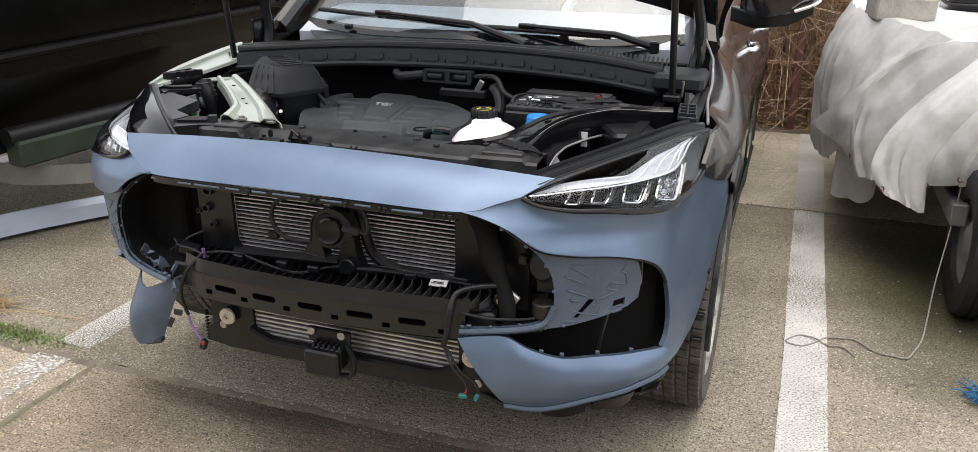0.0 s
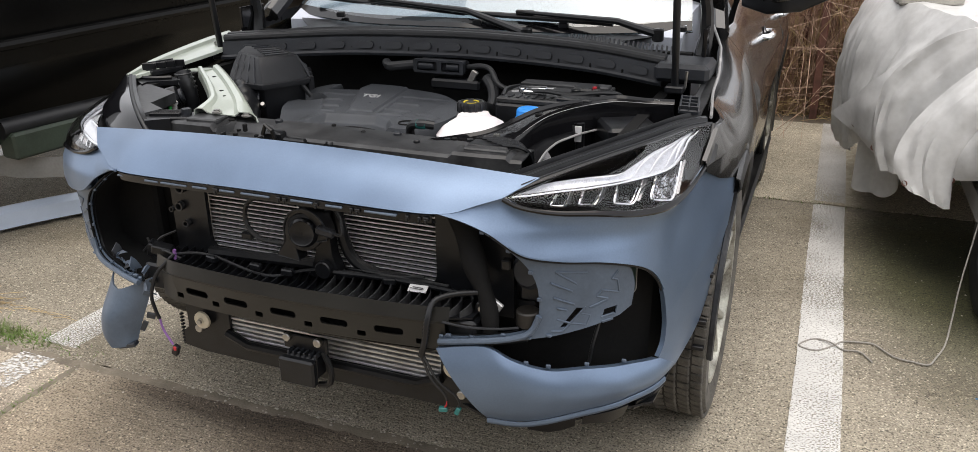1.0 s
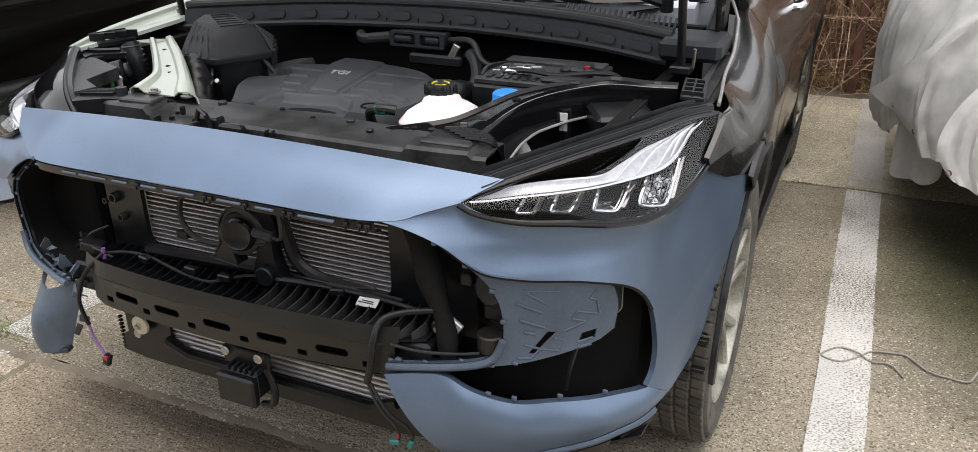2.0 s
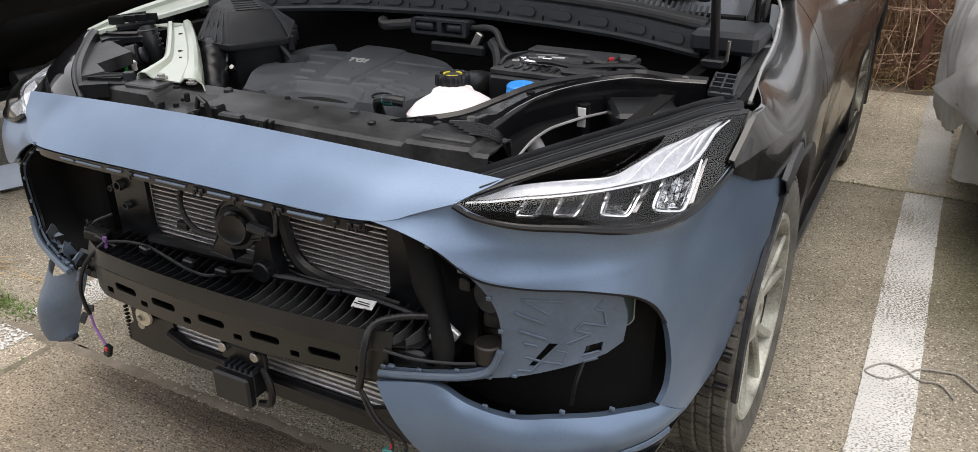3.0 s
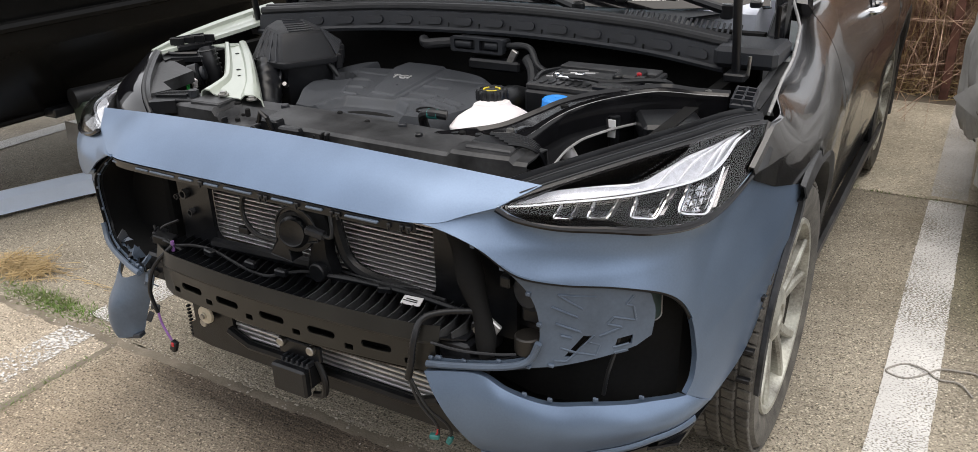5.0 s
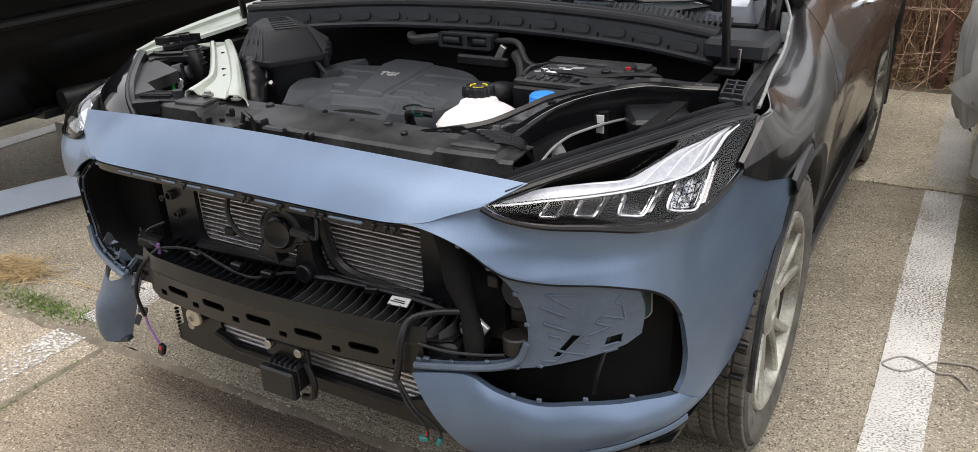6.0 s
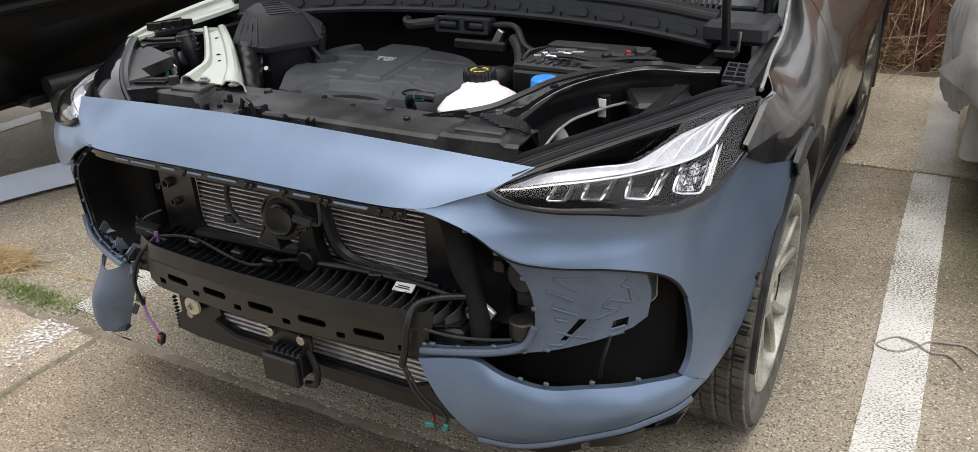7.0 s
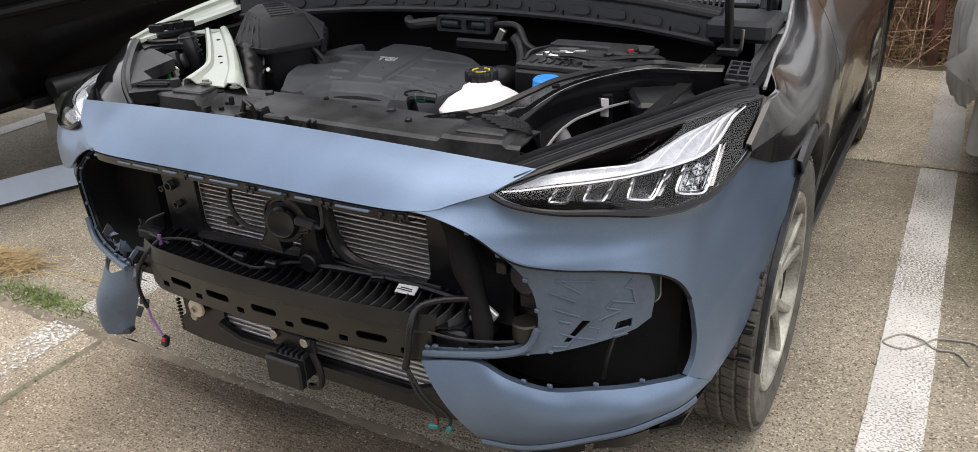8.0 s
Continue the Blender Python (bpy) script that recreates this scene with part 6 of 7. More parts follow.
def sill(y):
    z = .27
    for c in (FW, RW):
        if abs(y - c) < RA:
            z = max(z, .345 + math.sqrt(RA * RA - (y - c) ** 2))
    return z


def body_panel(name, y0, y1, n, label, sg, material=GREYCAR):
    rows = []
    for y in np.linspace(y0, y1, n):
        z0, z1 = sill(y), belt(y)
        if y < 1.058:
            z0 = float(np.interp(y, [.757, .88, 1.058], [.860, .806, .757]))
            z1 = min(z1, .858 + .072 * max(0, y - .757) / .140)
        cap_u = float(np.interp(y - .02, PLAN[:, 1], PLAN[:, 0])) + .004 if y < 1.2 else 9
        xl = float(np.interp(y, LIP[:, 1], LIP[:, 0])) if y < 1.62 else .815 + .035 * min(1, (y - 1.62) / .4)
        ramp = max(0.0, min(1.0, (y - .90) / .22))
        over = max(0.0, body_u(z1, y) - xl) * ramp * ramp * (3 - 2 * ramp)
        row = []
        for t in np.linspace(0, 1, 34):
            z = z0 + (z1 - z0) * t
            e = min(body_u(z, y), cap_u - max(0, z - .86) * .25)
            q = max(0.0, min(1.0, (z - z1 + .13) / .13))
            row.append((XC + sg * (e - max(0, min(over, e - xl)) * q ** 2.2), y, z))
        e = abs(row[-1][0] - XC)
        row.append((XC + sg * (e - .010), y, z1 + .002))
        row.append((XC + sg * (e - .014), y, z1 - .03))
        rows.append(row)
    g = Geo().sheet(rows, .003 * sg)
    return part(name, g, material, car, label, 60)


for sg in (1, -1):
    fen = body_panel("fender", .785, 1.585, 80, "dark grey metallic front fender", sg)
    d1 = body_panel("front_door", 1.59, 2.58, 50, "dark grey metallic front door", sg)
    d2 = body_panel("rear_door", 2.585, 3.34, 40, "dark grey metallic rear door", sg)
    body_panel("quarter_panel", 3.345, 4.42, 50, "dark grey metallic rear quarter", sg)
    for dd, y in ((d1, 2.49), (d2, 3.22)):
        hx = body_u(.915, y)
        h = Geo().tube(spl([(XC + sg * (hx - .01), y - .09, .912), (XC + sg * (hx + .022), y - .07, .915), (XC + sg * (hx + .030), y, .918), (XC + sg * (hx + .022), y + .07, .915), (XC + sg * (hx - .01), y + .09, .912)], 20), .013, 10)
        part("handle", h, CHROME, dd, "chrome door handle")
        part("handle_cup", Geo().lathe([(.001, 0), (.05, .001), (.055, .004)], (XC + sg * (body_u(.89, y) - .006), y, .895), (sg, 0, .3), 20), BLACK, dd)
    for c in (FW, RW):
        a0, a1 = (radians(8), radians(112)) if c == FW else (radians(-25), radians(205))
        rows = []
        for t in np.linspace(a0, a1, 40):
            row = []
            for r, o in ((RA - .022, -.030), (RA - .020, .002), (RA - .008, .008), (RA + .020, .004), (RA + .023, -.004)):
                y, z = c + r * math.cos(t), .345 + r * math.sin(t)
                row.append((XC + sg * (body_u(max(z, .45), y) + o - .010), y, z))
            rows.append(row)
        part("arch_moulding", Geo().sheet(rows, .004 * sg), DUSTY, car, "black plastic wheel arch moulding", 40)
        # wheel house
        rows = [[(XC + sg * x, c + (RA + .01) * math.cos(t), .345 + (RA + .01) * math.sin(t)) for x in (.60, .72, .84)] for t in np.linspace(radians(-10), radians(150), 24)]
        part("wheel_house", Geo().sheet(rows, .004), DARK, car)
    hang = spl([(1.105, .72), (1.07, .665), (.975, .615), (.885, .535), (.848, .436), (.834, .335)], 30)
    strip = Geo().sheet([[(XC + sg * x, y + o, z) for x, o in ((.926, .010), (.929, .0), (.940, -.003), (.943, .006))] for y, z in hang], .004 * sg)
    sm = part("loose_moulding", strip, DUSTY, car, "loose black wheel arch moulding hanging beside the tyre", 40)
    for k in (9, 16, 23, 27):
        y, z = hang[k]
        part("clip", Geo().box((XC + sg * .905, y - .010, z), (.030, .016, .012), .002), BLACK, sm)
    part("sill_trim", Geo().sheet([[(XC + sg * .900, y, .335), (XC + sg * .908, y, .325), (XC + sg * .90, y, .27), (XC + sg * .85, y, .235)] for y in np.linspace(1.60, 3.12, 12)], .004 * sg), DUSTY, car, "black plastic sill trim")


def wheel_at(x, y, sg):
    tread = [(.250, -.095), (.30, -.112), (.330, -.110), (.343, -.095), (.346, -.04), (.346, .04), (.343, .095), (.330, .110), (.30, .112), (.250, .095), (.235, .085), (.235, -.085)]
    t = Geo().lathe(tread + [tread[0]], (x, y, .346), (1, 0, 0), 56)
    w = part("wheel", t, TYRE, car, "dusty winter tyre on a muddy alloy rim", 40)
    blocks = Geo()
    for k in range(78):
        a = 2 * math.pi * k / 78
        for j in range(6):
            px = x - .088 + j * .0352
            a2 = a + (.03 if j % 2 else 0) + .02 * abs(j - 2.5)
            blocks.box((px, y + .346 * math.cos(a2), .346 + .346 * math.sin(a2)), (.031, .0235, .010), .002, Euler((a2 - math.pi / 2, 0, (.25 if j < 3 else -.25))).to_matrix())
    # groove base darker than the tread blocks
    part("groove_base", Geo().lathe([(.344, -.094), (.3468, -.090), (.3468, .090), (.344, .094)], (x, y, .346), (1, 0, 0), 56), TYREGAP, w)
    part("tread", blocks, TYRE, w, kind="stuff", smooth=0)
    # barrel darker than the spokes in front of it
    part("barrel", Geo().lathe([(.232, .080), (.222, .02), (.20, -.02), (.05, -.03), (.001, -.03)], (x, y, .346), (sg, 0, 0), 48), BARREL, w, "dark rim barrel behind the spokes")
    r = Geo().lathe([(.255, .098), (.252, .104), (.240, .103), (.232, .088), (.228, .07)], (x, y, .346), (sg, 0, 0), 64)
    for k in range(5):
        a = 2 * math.pi * k / 5 + .3
        for o in (-1, 1):
            rings = []
            for q, rad in ((0, .050), (.35, .110), (.7, .175), (1, .236)):
                ang = a + o * (.10 + .16 * q)
                d, e = Vector((0, math.cos(ang), math.sin(ang))), Vector((0, -math.sin(ang), math.cos(ang)))
                c = Vector((x, y, .346)) + d * rad
                wd, out = .017 - .004 * q, .070 + .022 * q
                rings.append([c + e * u + Vector((sg * (out + v), 0, 0)) for u, v in ((-wd, -.03), (-wd, 0), (-wd * .6, .007), (wd * .6, .007), (wd, 0), (wd, -.03))])
            r.loft(rings)
    r.lathe([(.07, .05), (.07, .08), (.055, .088), (.03, .088), (.028, .082), (.001, .082)], (x, y, .346), (sg, 0, 0), 28)
    part("rim", r, RIM, w, "muddy grey alloy rim")
    part("brake_disc", Geo().lathe([(.001, .02), (.16, .02), (.165, .03), (.15, .03)], (x, y, .346), (sg, 0, 0), 32), STEEL, w)


for y in (FW, RW):
    wheel_at(XC + (.818 if y == FW else .765), y, 1)
    wheel_at(XC - (.818 if y == FW else .765), y, -1)

# cabin
roof = Geo().sheet([[(XC + a * float(np.interp(y, [2.1, 2.9, 4.2], [.60, .62, .56])), y, float(np.interp(y, [2.2, 2.6, 3.2, 3.8, 4.3], [1.60, 1.635, 1.64, 1.60, 1.53])) - .05 * a * a) for a in np.linspace(-1, 1, 16)] for y in np.linspace(2.2, 4.3, 16)], .03)
part("roof", roof, GREYCAR, car, "dark grey roof", 60)
for sg in (1, -1):
    part("windscreen_pillar", Geo().tube(spl([(XC + sg * .80, 1.52, 1.045), (XC + sg * .72, 1.85, 1.30), (XC + sg * .60, 2.32, 1.58)], 14), .035, 8), GREYCAR, car, "dark grey windscreen pillar")
    part("side_window", Geo().sheet([[(XC + sg * (body_u(belt(y), y) - .03), y, belt(y)), (XC + sg * .62, y, float(np.interp(y, [1.8, 2.35, 3.2, 4.1], [1.16, 1.56, 1.58, 1.40])))] for y in np.linspace(1.8, 4.1, 16)], .004), SIDEGLASS, car, "dark side window glass").visible_shadow = False
tail = Geo().loft([[(XC + a, y, z) for a, z in ((-w, .35), (w, .35), (w, zt * .7), (w * .72, zt), (-w * .72, zt), (-w, zt * .7))] for y, w, zt in ((4.20, .86, 1.50), (4.42, .84, 1.15), (4.50, .78, 1.05))])
part("tailgate", tail, GREYCAR, car, "dark grey tailgate", 30)
part("floor_pan", Geo().box((XC, 2.7, .30), (1.45, 2.6, .08), .02), DARK, car)
dash = part("dashboard", Geo().loft([[(XC + x, y, z) for y, z in ((1.50, 1.035), (1.62, 1.085), (1.85, 1.105), (1.97, 1.06), (1.95, .7), (1.50, .7))] for x in (-.70, .70)]), DASH, car, "dashboard toned pale to paint in the windscreen's sky reflection")
sw = part("steering_wheel", Geo().tube([Vector((XC + .36, 2.05, 1.03)) + .19 * (math.cos(t) * Vector((1, 0, 0)) + math.sin(t) * Vector((0, .35, .93))) for t in np.linspace(0, 2 * math.pi, 40)], .020, 10), WRAP, car, "steering wheel in white protective film")
part("hub", Geo().box((XC + .36, 2.05, 1.03), (.15, .05, .10), .02), VELVET, sw)
for x in (-.36, .36):
    st = part("seat", Geo().box((XC + x, 2.75, .55), (.5, .5, .16), .05), WRAP, car, "front seat in white protective film")
    part("backrest", Geo().box((XC + x, 3.0, .95), (.48, .14, .62), .06, Euler((-.25, 0, 0)).to_matrix()), WRAP, st)
    part("headrest", Geo().box((XC + x, 3.10, 1.36), (.26, .10, .18), .04), WRAP, st)
# door mirrors
for sg in (1, -1):
    mg = Geo()
    rings = []
    for t, (w, h0, h1, yo) in zip(np.linspace(0, 1, 7), ((.05, 1.13, 1.21, .02), (.085, 1.115, 1.245, 0), (.095, 1.118, 1.262, -.01), (.095, 1.124, 1.268, -.005), (.088, 1.132, 1.266, .0), (.070, 1.142, 1.255, .02), (.03, 1.165, 1.23, .04))):
        x = XC + sg * (.865 + .255 * t)
        rings.append([(x, 1.80 + yo + a, b) for a, b in rrect(0, (h0 + h1) / 2, w * 1.6, h1 - h0, .028)])
    mg.loft(rings)
    mo = part("door_mirror", mg, GREYCAR, car, "grey door mirror with black lower shell", 50)
    lo = Geo().loft([[(x, 1.80 + yo + a, b) for a, b in rrect(0, z, w, h, .012)] for x, yo, z, w, h in ((XC + sg * .835, .03, 1.125, .07, .05), (XC + sg * .92, 0, 1.112, .14, .055), (XC + sg * 1.02, 0, 1.122, .15, .05), (XC + sg * 1.10, .02, 1.15, .10, .035))])
    part("lower_shell", lo, BLACK, mo, "black lower shell", 40)
    part("indicator", Geo().tube(spl([(XC + sg * 1.04, 1.722, 1.148), (XC + sg * 1.09, 1.74, 1.165), (XC + sg * 1.115, 1.79, 1.178)], 10), .007, 8), CHROME, mo, "bright indicator strip")
# far fender's bare inner flange
fo = spl([(-.748, .766, .960), (-.783, .894, .975), (-.800, 1.04, .988), (-.806, 1.182, 1.000), (-.800, 1.30, 1.010)], 30)
fi = spl([(-.738, .775, .957), (-.722, .885, .962), (-.714, .99, .968), (-.704, 1.128, .979), (-.708, 1.26, .992)], 30)
ff = Geo().sheet([[Vector(p) + Vector((-.006, 0, -.020)), Vector(p) + Vector((0, 0, .002))] + [Vector(p).lerp(Vector(q), t) + Vector((0, 0, h)) for t, h in ((.08, .004), (.22, .003), (.28, -.006), (.75, -.004), (.90, .0), (1, .0))] + [Vector(q) + Vector((.002, 0, -.008))] for p, q in zip(fo, fi)], .003)
flange_ob = part("fender_flange", ff, PALE, car, "pale greenish bare fender flange", 30)
for k in (14, 22):
    q = Vector(fo[k]).lerp(Vector(fi[k]), .55)
    part("hole", Geo().cyl(q + Vector((0, 0, -.012)), q + Vector((0, 0, -.004)), .008, n=12), DARK, flange_ob)
part("paper_tag", Geo().box(Vector(fo[11]).lerp(Vector(fi[11]), .62) + Vector((0, 0, -.003)), (.045, .030, .002), 0, Euler((.1, 0, .7)).to_matrix()), WHITEPRINT, flange_ob, "white paper tag")
# a pale tube paints the bright reflection on each fender edge
for sg in (1, -1):
    part("fender_highlight", Geo().tube([(XC + sg * (p[0] - .006), p[1], p[2] + .003) for p in LIP[6:52]] + [Vector((XC + sg * a, b, c)) for a, b, c in spl([(.825, 1.43, 1.025), (.808, 1.465, 1.05), (.782, 1.50, 1.092)], 10)], .004, 8), EDGE_GREY, car, "pale highlight line on the folded fender edge beside the bonnet gap")


# ---- boat under the tarpaulin ----
boat = thing("covered_boat", "dark green boat on its trailer under a tarpaulin", "boat", (2.2, 3.2, 0))
hullr = Geo().loft([[(2.38 + sx * w, y, z) for sx, w, z in ((-1, w1, z1), (-1, w0, kz + .10), (0, 0.02, kz), (1, w0, kz + .10), (1, w1, z1))] for y, w0, w1, z1, kz in ((2.36, .30, .34, .80, .30), (2.6, .58, .60, .84, .22), (2.9, .80, .82, .86, .17), (3.6, .96, .98, .86, .16), (4.3, .8, .9, .94, .3), (4.7, .4, .5, .96, .45))])
part("hull", hullr, HULLGREEN, boat, "dark green hull", 30)
for x in (1.73, 2.80):
    wh = part("trailer_wheel", Geo().lathe([(.17, -.07), (.24, -.082), (.272, -.07), (.28, -.05), (.28, .05), (.272, .07), (.24, .082), (.17, .07), (.17, -.07)], (x + .1, 2.13, .28), (1, 0, 0), 40), RUBBER, boat, "black trailer tyre")
    for k in (-.035, 0, .035):
        part("groove", Geo().lathe([(.2815, k - .004), (.2835, k), (.2815, k + .004)], (x + .1, 2.13, .28), (1, 0, 0), 40), DARK, wh)
    part("hub", Geo().lathe([(.165, .05), (.10, .03), (.05, .06), (.001, .06)], (x + .1, 2.13, .28), (-1, 0, 0), 24), TRAILER, wh)
for x in (1.75, 2.75):
    part("trailer_beam", Geo().box((x, 3.4, .36), (.06, 2.4, .09), .006), TRAILER, boat)
part("axle", Geo().box((2.36, 2.13, .28), (.9, .06, .06), .006), TRAILER, boat)
# tarpaulin: columns of (top, mid height, hem) from the far corner to the front, then round the other side
tp = Geo()
centre = Vector((2.28, 3.45, 0))
DRAPE = [((1.38, 4.4, .98), (1.31, 4.3, .72), (1.36, 4.3, .40)), ((1.33, 3.7, 1.0), (1.24, 3.6, .68), (1.31, 3.6, .30)), ((1.33, 3.3, 1.02), (1.225, 3.2, .68), (1.29, 3.2, .30)), ((1.37, 3.0, 1.02), (1.265, 2.98, .72), (1.33, 3.0, .33)),
         ((1.50, 2.80, 1.0), (1.37, 2.78, .70), (1.36, 2.86, .45)), ((1.60, 2.56, .995), (1.36, 2.68, .745), (1.207, 2.92, .520)), ((1.66, 2.52, .985), (1.395, 2.61, .69), (1.385, 2.62, .43))]
DRAPE += [((1.67, 2.48, .985), (1.375, 2.54, .75), (1.395, 2.52, .39)), ((1.80, 2.42, .98), (1.56, 2.47, .66), (1.515, 2.46, .395)), ((1.82, 2.38, .985), (1.480, 2.37, .63), (1.495, 2.30, .39)), ((1.94, 2.31, .985), (1.66, 2.28, .68), (1.635, 2.27, .335)),
          ((1.97, 2.32, .98), (1.70, 2.27, .68), (1.63, 2.30, .44)), ((2.10, 2.22, .985), (1.80, 2.16, .72), (1.745, 2.25, .47)), ((2.30, 2.20, .98), (2.02, 2.16, .74), (1.98, 2.17, .50)), ((2.95, 2.25, .98), (3.0, 2.08, .70), (3.0, 2.05, .36)), ((3.25, 3.0, .98), (3.40, 3.0, .70), (3.42, 3.0, .30)), ((3.2, 4.6, .98), (3.3, 4.6, .7), (3.3, 4.6, .3))]


def fall(c, q):
    """Point of a drape line, q from the top to the hem."""
    a, m, b = (Vector(p) for p in c)
    k = m * 2 - (a + b) * .5
    return a * (1 - q) ** 2 + k * (2 * q * (1 - q)) + b * q * q


rows = []
for col, (c0, c1) in enumerate(zip(DRAPE, DRAPE[1:])):
    wide = (Vector(c1[1]) - Vector(c0[1])).length
    for i in range(14):
        w = i / 14
        row = []
        for q in np.linspace(1, .05, 9):
            p = (Vector(c0[0]).lerp(Vector(c1[0]), w)).lerp(centre + Vector((0, 0, 1)), .99 * q)
            row.append(Vector((p.x, p.y, p.z + .05 * noise.noise((p.x * 4, p.y * 4, 2.0)) * min(1, q * 3) + .02 * noise.noise((p.x * 11, p.y * 9, 5.0)))))
        for q in np.linspace(0, 1, 34):
            p = fall(c0, q).lerp(fall(c1, q), w)
            o = Vector((p.x - centre.x, p.y - centre.y, 0)).normalized()
            belly = min(.014, .05 * wide) * math.sin(math.pi * w) * (.3 + .7 * q)
            slack = .022 * noise.noise((p.x * 5, p.y * 5, p.z * 2.2)) + .010 * noise.noise((p.x * 12 + p.z * 4, p.y * 12, p.z * 7)) + .007 * (1 - 2.2 * abs(noise.noise((p.x * 6 - p.z * 5, p.y * 6, p.z * 3 + 7))))
            pleat = .034 * (1 - 3.0 * abs(noise.noise(((col + w) * 2.3 + q * .5, q * .5, 3.3)))) + .016 * (1 - 3.0 * abs(noise.noise(((col + w) * 4.6 - q * .9, q * .9, 8.1))))
            row.append(p + o * (belly + pleat * (.25 + .75 * q) * max(0, min(1, (wide - .14) * 9)) * min(1, q * 4) + slack * min(1, q * 5)) + Vector((0, 0, .02 * noise.noise((p.x * 11, p.y * 9, 5.0)) * max(0, 1 - 4 * q))))
        rows.append(row)
tp.sheet(rows, .003)
K = len(rows[0])
tarp = part("tarpaulin", tp, TARP, None, "crumpled weathered grey tarpaulin draped over the boat", 42, "tarpaulin")
part("hem", Geo().tube([r[K - 2] for r in rows[70:196]], .0035, 5), TARP, tarp, "stitched hem of the tarpaulin")
for i in (76, 86, 127, 150, 168):
    q = rows[i][K - 3]
    part("eyelet", Geo().lathe([(.006, 0), (.011, .003), (.012, 0)], q, (Vector((q.x, q.y, 0)) - Vector((centre.x, centre.y, 0))).normalized(), 14), RUST, tarp)
flap = [[Vector((x, y, z)) for z in np.linspace(.60, hem, 8)] for x, y, hem in spl([(1.325, 2.98, .26), (1.335, 2.92, .175), (1.40, 2.90, .165), (1.475, 2.87, .17), (1.53, 2.84, .30)], 40)]
part("lower_flap", Geo().sheet([[p + Vector((.008 * math.sin(i * .5), .010 * math.sin(i * .4 + 1), 0)) for p in r] for i, r in enumerate(flap)], .004), TARP, tarp, "grey under layer hanging lower")
part("cement_block", Geo().box((1.50, 3.0, 1.050), (.26, .15, .10), .008, Euler((.03, .02, .25)).to_matrix()), CEMENT, None, "grey cement block lying on the tarpaulin", 30, "block")
ob_ = thing("outboard_motor", "black outboard motor with a white marking", "outboard motor", (2.0, 3.5, .97))
part("cowling", Geo().loft([[(1.98 + a, 3.45 + b, z) for a, b in rrect(0, 0, w, d, .08, 6)] for z, w, d in ((0.95, .42, .36), (1.00, .50, .42), (1.07, .52, .44), (1.21, .50, .42), (1.33, .40, .34), (1.37, .26, .22))]), GLOSSBLK, ob_, "glossy black cowling", 50)
part("seam", Geo().tube([(1.98 + a, 3.45 + b, 1.05) for a, b in rrect(0, 0, .525, .445, .08, 6)], .006, 6, closed=True), GREYBLK, ob_)
part("marking", Geo().box((1.98, 3.225, 1.11), (.16, .004, .03), .001), WHITEPRINT, ob_, "plain white marking bar")
# cord from the hem to the ground, and its loop
cd = spl([(1.745, 2.25, .47), (1.728, 2.20, .295), (1.688, 2.05, .14), (1.668, 1.95, .03), (1.638, 1.80, .006), (1.60, 1.688, .006), (1.575, 1.635, .006), (1.53, 1.637, .006), (1.473, 1.65, .006), (1.414, 1.716, .006), (1.37, 1.715, .006), (1.315, 1.70, .006), (1.279, 1.651, .006), (1.231, 1.604, .006), (1.184, 1.612, .006), (1.18, 1.635, .006), (1.225, 1.687, .006), (1.279, 1.666, .012), (1.315, 1.64, .006), (1.368, 1.645, .006), (1.405, 1.588, .006)], 160)
part("cord", Geo().tube(cd, .0030, 7), CORD, None, "grey twisted cord hanging from the tarpaulin", 60, "cord")
nt_ = Geo()
rnd = random.Random(4)
for k in range(60):
    a, b = rnd.uniform(0, 6.28), rnd.uniform(0, .06)
    p = Vector((1.765 + b * math.cos(a), 1.435 + b * math.sin(a), .006 + rnd.uniform(0, .02)))
    d = Vector((rnd.uniform(-.05, .05), rnd.uniform(-.05, .05), rnd.uniform(0, .02)))
    nt_.tube([p, p + d * .5 + Vector((0, 0, .008)), p + d], .002, 4)
part("net_scrap", nt_, BLUENET, None, "crumpled scrap of blue plastic net", 60, "net")

# ---- black boat on a trailer ----
bb = thing("moored_boat", "glossy black boat hull on a grey trailer", "boat", (-2.9, 2.4, 0))
hl_ = Geo().loft([[Vector((-2.95 + sx * w, y, z)) for sx, w, z in ((-.9, .95, 1.56), (-1, .98, 1.2), (-1, .85, .62), (-1, .55, .43), (0, .02, kz), (1, .60, .425), (1, .64, .440), (1, .86, .77), (1, .885, .80), (1, .93, 1.2), (.9, 1.0, 1.56))] for y, kz in ((.80, .34), (1.5, .32), (2.5, .32), (3.6, .36), (4.6, .40))])
part("hull", hl_, HULL, bb, "glossy black hull", 60)
part("rubbing_strake", Geo().tube([(-2.05, y, .86 + .012 * y) for y in np.linspace(.80, 4.6, 20)], .022, 8), HULL, bb)
part("chine", Geo().tube([(-2.312, y, .442) for y in np.linspace(.80, 4.6, 20)], .014, 8), HULL, bb)
part("bunk", Geo().box((-2.12, 2.05, .425), (.11, 1.25, .12), .012, Euler((0, 0, -.10)).to_matrix()), GREENWOOD, bb, "dark green painted wooden bunk")
part("bunk_pad", Geo().tube([(-2.20, 1.42, .50), (-2.12, 2.0, .50), (-2.03, 2.7, .50)], .045, 12), RUBBER, bb)
